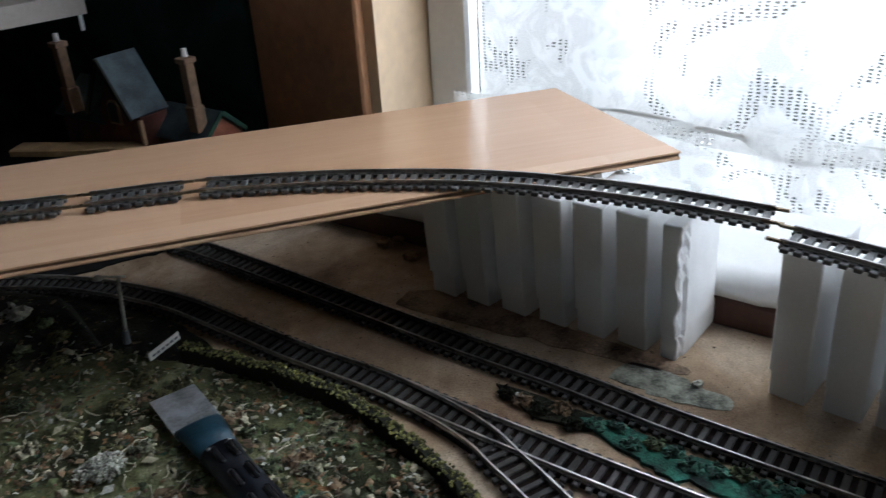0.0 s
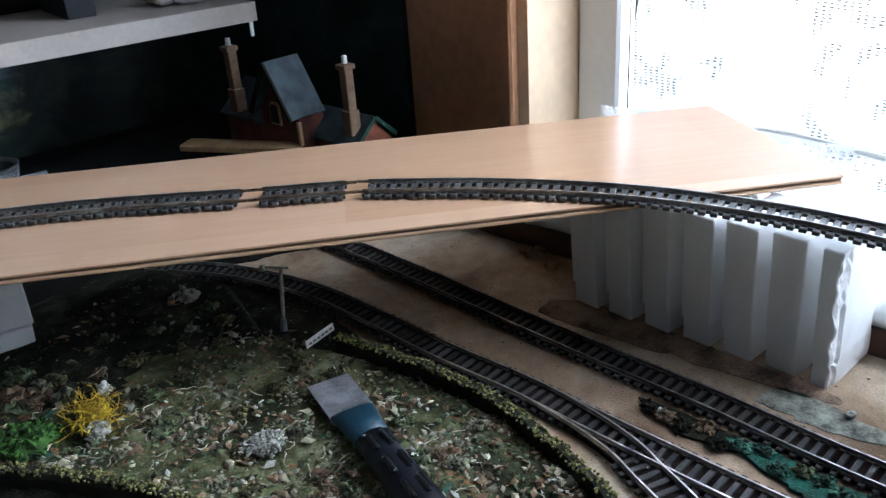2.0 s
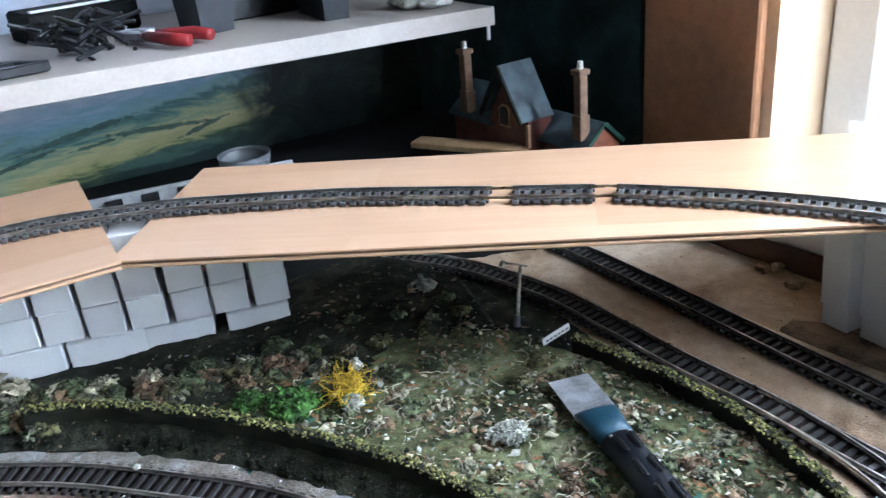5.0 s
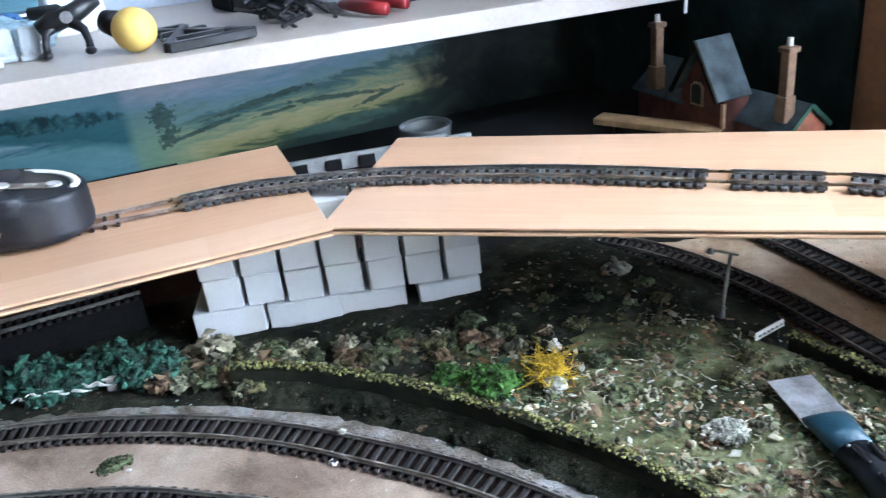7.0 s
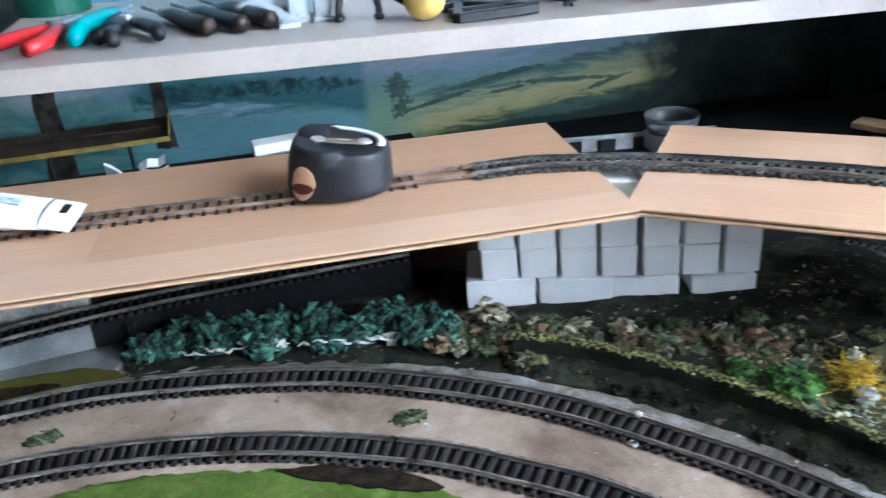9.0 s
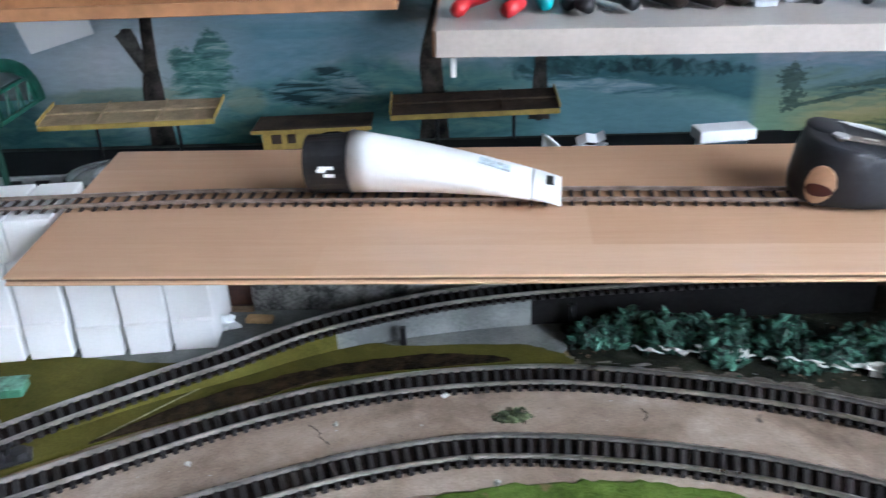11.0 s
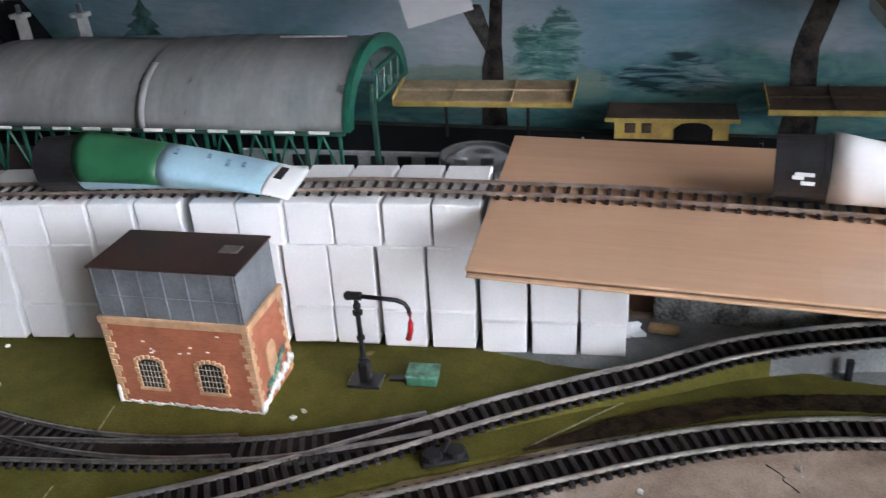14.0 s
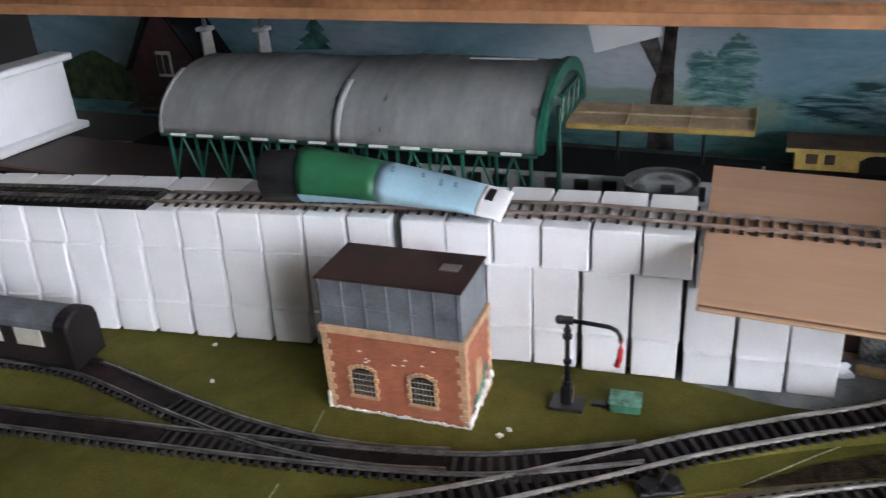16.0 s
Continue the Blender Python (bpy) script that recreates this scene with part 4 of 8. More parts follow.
# ---- raised boards ----
def plank(label, centre, length, width, top, rz, cut=((0, 0), (0, 0)), end=((0, 0), (0, 0))):
    """A plank with a tongue along its near edge; cut and end move the near and far corners of its two ends, which are sawn askew."""
    ob = thing("laminate_plank", label, "plank", (centre[0], centre[1], top - 0.0056), rz, group="raised laminate planks")

    def askew(shape):
        for v in shape.bm.verts:
            near, far = cut if v.co.x < 0 else end
            f = (v.co.y + width / 2) / width
            v.co.x += near[0] + (far[0] - near[0]) * f
            v.co.y += near[1] + (far[1] - near[1]) * f
        return shape

    part("decor_layer", askew(Shape().box((0, 0, 0.0049), (length, width, 0.0014), 0.0002)), LAM, ob)
    part("core", askew(Shape().box((0, 0.0004, 0.0023), (length - 0.001, width - 0.0016, 0.0038))), HDF, ob, "dark fibreboard core with a pale backing")
    part("tongue", askew(Shape().box((0, -width / 2 + 0.0002, 0.0016), (length - 0.002, 0.0024, 0.0014), 0.0002)), LAM, ob, "thin tongue along the long edge")
    part("backing", askew(Shape().box((0, 0, 0.0002), (length, width - 0.001, 0.0005))), TIMBER, ob)
    return ob


plank("beech laminate flooring plank reaching towards the window, raised on blocks", (0.3525, 0.4400), 0.602, 0.172, 0.104, -39.5, end=((0.004, 0.009), (-0.011, 0.0)))
plank("beech laminate flooring plank carrying a straight of track on white blocks", (-0.2525, 0.681), 0.667, 0.193, 0.105, -4.95, ((0.0095, -0.0043), (-0.0138, 0.0074)))

ZP = 0.1055
track([(0.352, 0.417, 0.1045), (0.399, 0.349, 0.1045), (0.437, 0.272, 0.1045), (0.459, 0.192, 0.1035), (0.467, 0.112, 0.102)], "long curved track piece running off the plank towards the window", SL_GREY, RAILD, joiner=True, web=SLEEPERG)
track([(0.304, 0.464, 0.1045), (0.343, 0.426, 0.1045)], "short loose track piece between two gaps on the plank", SL_GREY, RAILD, joiner=True, web=SLEEPERG)
track([(-0.004, 0.6595, ZP), (0.030, 0.6560, ZP), (0.06, 0.648, ZP), (0.12, 0.622, 0.105), (0.165, 0.592, 0.1045), (0.226, 0.543, 0.1045), (0.294, 0.474, 0.1045)], "curved track piece bridging the gap between two planks", SL_GREY, RAILD, joiner=True, web=SLEEPERG)
track([(-0.965, 0.672, 0.1052), (-0.88, 0.684, 0.1052), (-0.78, 0.696, 0.1052), (-0.70, 0.705, 0.1052), (-0.66, 0.7085, 0.1054), (-0.576, 0.7085, ZP), (-0.51, 0.7075, ZP), (-0.445, 0.7025, ZP), (-0.36, 0.694, ZP), (-0.232, 0.681, ZP), (-0.14, 0.6695, ZP), (-0.058, 0.6635, ZP), (-0.009, 0.6595, ZP)], "brown-sleepered straight flexible track along plank and blocks", SL_BROWN, RAILB, joiner=True, pitch=0.0083, skip=range(112, 125), seat=0.0013)
track([(-1.30, 0.629, 0.1056), (-1.15, 0.649, 0.1056), (-1.06, 0.661, 0.1056), (-0.972, 0.671, 0.1056)], "dark track laid on grey card along the white blocks", metal=RAILD)
tagged(part("card_strip", Shape().box((-1.135, 0.6505, 0.1050), (0.325, 0.036, 0.0012), rz=7.0), DARKCARD), "dark grey card strip lying under the track on white blocks", "card")
track([(0.4475, 0.100, 0.102), (0.442, 0.057, 0.102), (0.43, -0.01, 0.102), (0.40, -0.10, 0.102)], "next curved track piece standing off after a gap", SL_GREY, RAILD, joiner=True, web=SLEEPERG)


# ---- polystyrene blocks ----
def block_mesh(size, notch, seed, ragged=0.0):
    """A cut block with softened, slightly uneven edges and a shallow step near one end."""
    rnd = random.Random(seed)
    w, d, h = size
    s = Shape()
    bm = bmesh.new()
    bmesh.ops.create_cube(bm, size=1, matrix=Matrix.Diagonal((w, d, h, 1)))
    bmesh.ops.bevel(bm, geom=bm.edges[:], offset=0.0007, segments=1, affect="EDGES")
    bmesh.ops.subdivide_edges(bm, edges=[e for e in bm.edges if e.calc_length() > 0.012], cuts=18 if ragged else 3, use_grid_fill=True)
    if notch:
        for z in (-h / 2 + notch, -h / 2 + notch + 0.0012):
            bmesh.ops.bisect_plane(bm, geom=bm.verts[:] + bm.edges[:] + bm.faces[:], plane_co=(0, 0, z), plane_no=(0, 0, 1))
    off = Vector((seed * 3.7, seed * 1.3, 0))
    for v in bm.verts:
        v.co += Vector((noise.noise(v.co * 70 + off), noise.noise(v.co * 70 + off + Vector((9, 0, 0))), 0)) * 0.0004
        if notch and v.co.z < -h / 2 + notch + 0.0002:
            v.co.y -= 0.0020
            v.co.x *= 0.955
        if ragged and v.co.x < -w / 2 + 0.003 and v.co.y > d / 2 - 0.009:
            v.co.x += ragged * (0.6 + noise.noise(v.co * 330 + off) + noise.noise(v.co * 120 + off))
    bmesh.ops.translate(bm, vec=(0, 0, h / 2), verts=bm.verts[:])
    s._take(bm, Matrix())
    me = bpy.data.meshes.new("polystyrene_block")
    s.bm.to_mesh(me)
    s.bm.free()
    me.materials.append(FOAM)
    return me


TALL = [block_mesh((0.0298, 0.055, 0.0712), 0.026, k) for k in range(3)]
SHORT = [block_mesh((0.0302, 0.066, 0.0300), 0.0, k + 10) for k in range(3)]
SLAB = [block_mesh((0.0206, 0.050, 0.0950), 0.018, k + 20) for k in range(3)]
SLABR = block_mesh((0.0115, 0.052, 0.0945), 0.018, 31, 0.0018)
CUBE = [[block_mesh((0.0254, 0.05, h), 0.0, k + 40) for k in range(3)] for h in (0.0236, 0.0490)]
LONG = [block_mesh((l, 0.055, 0.0215), 0.0, k + 50) for k, l in enumerate((0.0500, 0.0525, 0.0480, 0.0460))]


def block(me, at, rz, label, group, lean=0.0, tip=0.0):
    ob = new("polystyrene_block", me)
    ob.matrix_world = pose(*at, lean, tip, rz)
    return tagged(ob, label, "block", group)


def front_line(x):
    return float(np.interp(x, [-1.4, -1.012, -0.944, -0.88, -0.694, -0.627, -0.564, -0.516], [0.588, 0.641, 0.649, 0.657, 0.6765, 0.680, 0.685, 0.690]))


rnd = random.Random(4)
x, k = -0.5170, 0
while x > -1.36:
    f = front_line(x)
    a = math.degrees(math.atan((front_line(x + 0.02) - front_line(x - 0.02)) / 0.04))
    block(TALL[k % 3], (x, f + 0.0295 + rnd.uniform(-0.001, 0.001), 0.0032 - 0.0065 * (x > -0.61)), a + rnd.uniform(-1.2, 1.2), "white polystyrene block standing upright on the green board", "polystyrene blocks under the straight track", lean=-2.5)
    if x < -0.535:
        block(SHORT[(k * 2) % 3], (x + 0.005 - 0.0055 * (x < -0.8), f + 0.0405 + rnd.uniform(-0.001, 0.001), 0.0745 - 0.0065 * (x > -0.61)), a + rnd.uniform(-1.5, 1.5), "short white polystyrene block laid on top of another, under the track", "polystyrene blocks under the straight track")
    x -= 0.0322
    k += 1
# two rows of slabs beside the window
block(SLABR, (0.4895, 0.1575, 0.0), 84, "narrow white polystyrene slab with a torn edge", "polystyrene slabs by the window", lean=-4)
for i in range(6):
    block(SLAB[i % 3], (0.491 - 0.0006 * i, 0.1815 + 0.0278 * i, 0.0), 84 + rnd.uniform(-2, 2), "tall white polystyrene slab, grey in the shade", "polystyrene slabs by the window", lean=-4)
for i in range(8):
    block(SLAB[i % 3], (0.483 - 0.001 * i, 0.087 - 0.0275 * i, 0.0), 82 + rnd.uniform(-2, 2), "tall white polystyrene slab, grey in the shade", "polystyrene slabs by the window", lean=-4)
# stack under the meeting of the two planks: long blocks below, two courses of small ones above
pier = Vector((-0.013, 0.645, 0)), Vector((0.186, 0.586, 0))
along = (pier[1] - pier[0]).normalized()
back_of = Vector((-along.y, along.x, 0))
ang = math.degrees(math.atan2(along.y, along.x))
for i, f in enumerate((0.105, 0.363, 0.610, 0.877)):
    p = pier[0].lerp(pier[1], f) + back_of * 0.0265
    block(LONG[i], (p.x, p.y, 0.0062 - 0.0018 * i), ang + rnd.uniform(-3, 3), "long white polystyrene block lying on the hillside", "polystyrene pier under the plank joint", lean=-1.0)
for row, z in ((0, 0.0280), (1, 0.0517)):
    for i in range(7):
        p = pier[0].lerp(pier[1], 0.092 + 0.1400 * i + 0.004 * (1 - row)) + back_of * (0.0262 + 0.001 * rnd.uniform(-1, 1))
        block(CUBE[row][(i + row) % 3], (p.x, p.y, z - 0.0008 * i), ang + rnd.uniform(-2, 2), "small white polystyrene block in a stacked pier", "polystyrene pier under the plank joint", lean=-1.0)

# ---- things by the board's back edge under the plank ----
tagged(part("dark_beam", Shape().box((-0.10, 0.756, 0.021), (0.82, 0.035, 0.042), 0.002, rz=-1.5), DARKWOOD), "dark brown wooden beam lying behind the climbing track", "beam")
tagged(part("painted_board", Shape().box((-0.385, 0.7375, 0.0165), (0.20, 0.006, 0.036), 0.001, rz=-2), CONCRETE), "flaking grey painted board standing behind the climbing track", "board")
# bank under the climbing track: grey card at first, further on near-black to paint its shade
bank = spline([(x, y, z) for x, y, z in LINE_C[5:]], 0.02)
ramp_ob = thing("track_ramp", "olive and grey card ramp carrying the climbing branch track, far part darkened as shade", "ramp")
rings = []
for i, p in enumerate(bank):
    d, n = sideways(bank, i)
    w = 0.0118
    top = max(0.0015, p.z - 0.0002)
    rings.append([p + n * w + Vector((0, 0, -p.z)) + n * 0.001, p + n * w + Vector((0, 0, top - p.z)), p - n * w + Vector((0, 0, top - p.z)), p - n * w + Vector((0, 0, -p.z)) - n * 0.002])
cutx = next(i for i, p in enumerate(bank) if p.x > -0.30)
cut0 = next(i for i, p in enumerate(bank) if p.x > -0.425)
part("painted_section", Shape().loft(rings[:cut0 + 1]), OLIVE, ramp_ob, "olive painted section")
part("card_section", Shape().loft(rings[cut0:cutx + 1]), GREYCARD, ramp_ob, "grey card section")
part("wood_section", Shape().loft(rings[cutx:]), DARKCARD, ramp_ob, "far section with shade painted in near-black")
for x, y, z in ((-0.372, 0.684, 0.016), (-0.255, 0.697, 0.021)):
    tagged(part("trestle_post", Shape().box((x, y, z / 2), (0.004, 0.004, z), 0.0005), BLACKP), "black plastic trestle post beside the ramp", "post")


# ---- water tower ----
def water_tower():
    ob = thing("water_tower", "red brick card water tower with a grey panelled tank", "water tower", (-0.758, 0.6215, 0.003), 0.5)
    L, D, HB = 0.094, 0.048, 0.058
    part("brick_wall", Shape().box((0, 0, HB / 2), (L, D, HB)), BRICK, ob)
    part("cornice", Shape().box((0, 0, HB + 0.0025), (L + 0.003, D + 0.003, 0.005), 0.0006), QUOIN, ob)
    for sx in (-1, 1):
        for sy in (-1, 1):
            quoin = part("quoin", Shape().box((sx * (L / 2 - 0.0008), sy * (D / 2 - 0.0008), HB / 2), (0.0018, 0.0018, HB - 0.002)), QUOIN, ob, "toothed cream corner stones")
            for k in range(13):
                w = 0.0062 if k % 2 else 0.0040
                v = 0.0102 - w
                z = 0.004 + k * 0.0043
                st = Shape().box((sx * (L / 2 - w / 2 + 0.0006), sy * (D / 2 - v / 2 + 0.0006), z), (w, v, 0.0039), 0.0003)
                part("stone", st, QUOIN, quoin)
    tank = part("tank", Shape().box((0, 0, HB + 0.021), (L - 0.002, D - 0.001, 0.032)), TANK, ob, "grey panelled tank")
    for i in range(7):
        part("tank_rib", Shape().box((-L / 2 + 0.0025 + i * (L - 0.005) / 6, -D / 2 + 0.0004, HB + 0.021), (0.0009, 0.0016, 0.032), 0.0002), TANK, tank)
    part("tank_seam", Shape().box((0, -D / 2 + 0.0004, HB + 0.019), (L - 0.002, 0.001, 0.0007)), TANK, tank)
    lid = part("tank_lid", Shape().box((0, 0, HB + 0.0375), (L + 0.0004, D + 0.001, 0.0012), 0.0002), TANKTOP, ob, "brown-black card lid")
    part("hatch", Shape().box((0.031, 0.004, HB + 0.0385), (0.012, 0.009, 0.0008), 0.0002), HATCH, lid, "small grey square hatch")
    for x in (-0.0215, 0.0185):
        win = part("window", Shape().prism([(-0.0075, 0.014), (0.0075, 0.014), (0.0075, 0.031), (0.004, 0.0335), (0, 0.0344), (-0.004, 0.0335), (-0.0075, 0.031)], 0.001, pose(x, -D / 2 - 0.0006, 0)), BLACKP, ob, "arched window with dull buff glazing bars")
        for k in (-2, -1, 0, 1, 2):
            part("glazing_bar", Shape().box((x + k * 0.0025, -D / 2 - 0.0009, 0.0235), (0.00022, 0.0005, 0.0185)), GLAZE, win)
        for k in range(4):
            part("glazing_bar", Shape().box((x, -D / 2 - 0.0009, 0.0175 + k * 0.0042), (0.0145, 0.0005, 0.00022)), GLAZE, win)
        for k in range(5):
            for sd in (-1, 1):
                w = 0.0030 if k % 2 else 0.0021
                part("surround_stone", Shape().box((x + sd * (0.0075 + w / 2), -D / 2 - 0.0008, 0.0155 + k * 0.0036), (w, 0.0016, 0.0033), 0.0003), QUOIN, win)
        for k in range(7):
            t = math.radians(22 + k * 22.7)
            part("surround_stone", Shape().box((x + 0.0092 * math.cos(t), -D / 2 - 0.0008, 0.0312 + 0.0048 * math.sin(t)), (0.0026, 0.0016, 0.0026), 0.0003), QUOIN, win)
        part("window_sill", Shape().box((x, -D / 2 - 0.0009, 0.0128), (0.020, 0.0019, 0.0018), 0.0003), QUOIN, win)
    part("blind_arch", Shape().prism([(-0.006, 0.006), (0.006, 0.006), (0.006, 0.034), (0.003, 0.0385), (-0.003, 0.0385), (-0.006, 0.034)], 0.0012, pose(L / 2 + 0.001, -0.002, 0, 0, 0, 90)), QUOIN, ob, "pale blocked-up arched doorway")
    # torn white edge along the foot, with green paint at one corner
    s = Shape()
    r = random.Random(8)
    for k in range(46):
        s.ball((-L / 2 + k * L / 45, -D / 2 - 0.0006, 0.001 + r.uniform(0, 0.0012)), (0.0019, 0.0007, 0.0004 + r.uniform(0, 0.0013) * (k % 7 > 1)), 1, 0.3)
    for k in range(26):
        s.ball((L / 2 + 0.0012, -D / 2 + k * D / 26, 0.004 + 0.0005 * k * r.uniform(0.3, 1)), (0.0014, 0.0022, 0.0024 + r.uniform(0, 0.0022)), 1, 0.3)
    for k in range(7):
        s.ball((-L / 2 - 0.0002, -D / 2 - 0.0008, 0.002 + k * 0.0017), (0.0016, 0.0012, 0.0016), 1, 0.3)
    part("torn_edge", s, PLASTER, ob, "torn white card edge", smooth=True)
    s = Shape()
    for k in range(16):
        s.ball((L / 2 + 0.0009, -D / 2 + 0.010 + k * 0.0018, 0.010 + 0.0007 * k + r.uniform(-0.002, 0.003)), (0.0011, 0.0022, 0.0026), 1, 0.3)
    part("paint_patch", s, MINT, ob, "mint green paint patch", smooth=True)
    for k in range(9):
        part("card_chip", Shape().box((r.uniform(-0.040, 0.040), -D / 2 - 0.0002, r.choice((r.uniform(0.004, 0.012), r.uniform(0.037, 0.055)))), (r.uniform(0.0010, 0.0024), 0.0006, 0.0007)), PLASTER, ob, "white fleck of bare card")
    return ob


water_tower()


def water_crane():
    ob = thing("water_crane", "black plastic water crane with a red hose", "water crane", (-0.6588, 0.6385, 0.0032), 3)
    part("base", Shape().box((0, 0, 0.0012), (0.021, 0.016, 0.0024), 0.0005), BLACKP, ob)
    part("pedestal", Shape().box((0, 0, 0.009), (0.0072, 0.0072, 0.014), 0.0012), BLACKP, ob)
    s = Shape().rod((0, 0, 0.015), (0, 0, 0.062), 0.0017, 0.0015)
    for z, r in ((0.018, 0.0027), (0.033, 0.0026), (0.051, 0.0031), (0.0555, 0.0024)):
        s.rod((0, 0, z - 0.001), (0, 0, z + 0.001), r)
    part("column", s, BLACKP, ob)
    s = Shape().rod((-0.0045, 0, 0.0625), (0.0035, 0, 0.0625), 0.0026).ball((-0.0045, 0, 0.0625), (0.003, 0.003, 0.003))
    part("valve", s, BLACKP, ob)
    arm = [(0, 0, 0.0625), (0.014, 0, 0.0615), (0.025, 0, 0.0605), (0.0295, 0, 0.0585), (0.0315, 0, 0.055), (0.032, 0, 0.051)]
    part("arm", Shape().tube(arm, 0.0014), BLACKP, ob, smooth=True)
    part("hose", Shape().tube([(0.032, 0, 0.0525), (0.0322, 0, 0.045), (0.0316, 0, 0.039), (0.0300, -0.001, 0.034)], [0.0017, 0.0017, 0.0018, 0.0019]), RED, ob, "bright red rubber hose", smooth=True)
    return ob


water_crane()
box = thing("grit_box", "small green painted box beside the water crane", "box", (-0.6235, 0.6455, 0.0032), 4)
part("body", Shape().box((0, 0, 0.003), (0.019, 0.0145, 0.006), 0.0008), GREENBOX, box)
part("lid", Shape().box((0, 0.0005, 0.0067), (0.0205, 0.0155, 0.0016), 0.0005), MINT, box, "chipped pale green lid")
part("hinge", Shape().box((-0.016, -0.001, 0.0012), (0.010, 0.005, 0.0022), 0.0004), BLACKP, box)
motor = thing("point_motor", "black plastic point lever box beside the turnout", "point lever", (-0.5945, 0.5775, 0.0028), 24)
part("body", Shape().box((0, 0, 0.0015), (0.026, 0.013, 0.003), 0.001), BLACKP, motor)
for x in (-0.0065, 0.0065):
    part("coil", Shape().rod((x, -0.0005, 0.002), (x, -0.0005, 0.0062), 0.0058, 0.0050, 16), BLACKP, motor, "round black coil housing")
part("lever", Shape().rod((0, 0, 0.005), (0.004, 0.002, 0.011), 0.0012), BLACKP, motor)
part("tie_bar", Shape().box((-0.004, 0.0075, 0.0012), (0.003, 0.012, 0.0014), 0.0003), BLACKP, motor)


# ---- painted backdrop ----
BACK_A = math.degrees(math.atan(-0.07))


def on_back(u, z, lift=0.0):
    """A place on the mural board's face."""
    n = Vector((-0.07, -1, 0)).normalized()
    return Vector((u, wall_line(u), z)) + n * lift


back = tagged(thing("backdrop", "", ""), "hand-painted landscape backdrop board with clouds, hills and trees", "backdrop", kind="structure")
mid = -0.5
s = Shape().box((0, 0.005, 0), (2.2, 0.01, 0.44), m=pose(mid, wall_line(mid), 0.22, 0, 0, BACK_A))
part("mural_board", s, MURAL, back)
tagged(part("side_mural_board", Shape().box((X1 - 0.008, 0.815, 0.22), (0.012, 0.40, 0.44)), WOODS, back), "dark painted woodland side board")


def painted(name, outlines, material, label="", lift=0.0007):
    """Flat painted shapes on the mural, each a thin skin with a ragged outline."""
    s = Shape()
    for pts in outlines:
        c = sum((Vector((u, 0, z)) for u, z in pts), Vector()) / len(pts)
        rim = []
        for a, b in zip(pts, pts[1:] + pts[:1]):
            for k in range(4):
                u, z = a[0] + (b[0] - a[0]) * k / 4, a[1] + (b[1] - a[1]) * k / 4
                q = noise.noise(Vector((u * 90, z * 90, len(pts))))
                rim.append((u + (u - c.x) * 0.10 * q, z + (z - c.z) * 0.10 * q + 0.0015 * q))
        s.loft([[on_back(u, z, 0.0001) for u, z in rim], [on_back(u, z, lift) for u, z in rim]])
    return part(name, s, material, back, label)


painted("painted_trunk", [[(-0.676, 0.0), (-0.645, 0.0), (-0.648, 0.05), (-0.650, 0.10), (-0.648, 0.15), (-0.652, 0.22), (-0.660, 0.22), (-0.661, 0.15), (-0.665, 0.105), (-0.673, 0.075), (-0.674, 0.04)]], PTRUNK, "dark painted tree trunk", 0.0008)
painted("painted_limb", [[(-0.668, 0.092), (-0.657, 0.098), (-0.672, 0.143), (-0.693, 0.137)]], mat("painted_grey_brown", (0.16, 0.15, 0.14), 0.5, vary=0.5, scale=60), "grey-brown painted limb", 0.0007)
painted("painted_trunk", [[(-0.368, 0.0), (-0.332, 0.0), (-0.336, 0.06), (-0.338, 0.10), (-0.322, 0.16), (-0.312, 0.24), (-0.335, 0.24), (-0.345, 0.16), (-0.362, 0.10), (-0.360, 0.05)]], PTRUNK, "dark painted tree trunk", 0.0008)
painted("painted_trunk", [[(-0.245, 0.03), (-0.222, 0.03), (-0.226, 0.09), (-0.222, 0.19), (-0.240, 0.19), (-0.238, 0.09)]], PTRUNK, "dark painted tree trunk", 0.0008)
painted("painted_conifer", [[(-1.130, 0.106), (-1.070, 0.108), (-1.082, 0.115), (-1.072, 0.118), (-1.086, 0.128), (-1.080, 0.131), (-1.094, 0.150), (-1.108, 0.131), (-1.102, 0.128), (-1.120, 0.118), (-1.112, 0.115)]], PTREE, "dark teal painted fir tree", 0.0008)
PBUSH = mat("painted_leaf_green", (0.07, 0.13, 0.05), 0.5, vary=0.5, scale=60)
painted("painted_bush", [[(-1.62, 0.02), (-1.60, 0.062), (-1.55, 0.070), (-1.515, 0.088), (-1.475, 0.094), (-1.445, 0.078), (-1.405, 0.066), (-1.36, 0.050), (-1.35, 0.02)]], PBUSH, "green painted bush", 0.0008)

# ---- station deck behind the raised track ----
deck = thing("station_platform", "dark card station platform with a grey-white panelled edge", "platform")
part("deck", Shape().box((-0.62, 0.983, 0.015), (1.30, 0.120, 0.030), 0.001, rz=-3), DARKCARD, deck)
part("back_strip", Shape().box((-0.62, 1.075, 0.006), (1.30, 0.062, 0.012), 0.001, rz=-3.5), mat("grey_green_ground_card", (0.085, 0.095, 0.080), 0.9, vary=0.5, scale=25, fine=300), deck, "grey-green strip at the backdrop foot")
part("lower_deck", Shape().box((-0.30, 0.86, 0.013), (1.75, 0.16, 0.026), 0.001, rz=-2), DARKCARD, deck)
part("platform_wall", Shape().box((-0.70, 0.918, 0.0395), (0.34, 0.004, 0.022), 0.0006), EDGEW, deck, "grey-white edge wall")
for i in range(12):
    part("opening", Shape().box((-0.8354 + i * 0.0256, 0.9150, 0.0405), (0.0125, 0.003, 0.0130), 0.0004), BLACKP, deck)
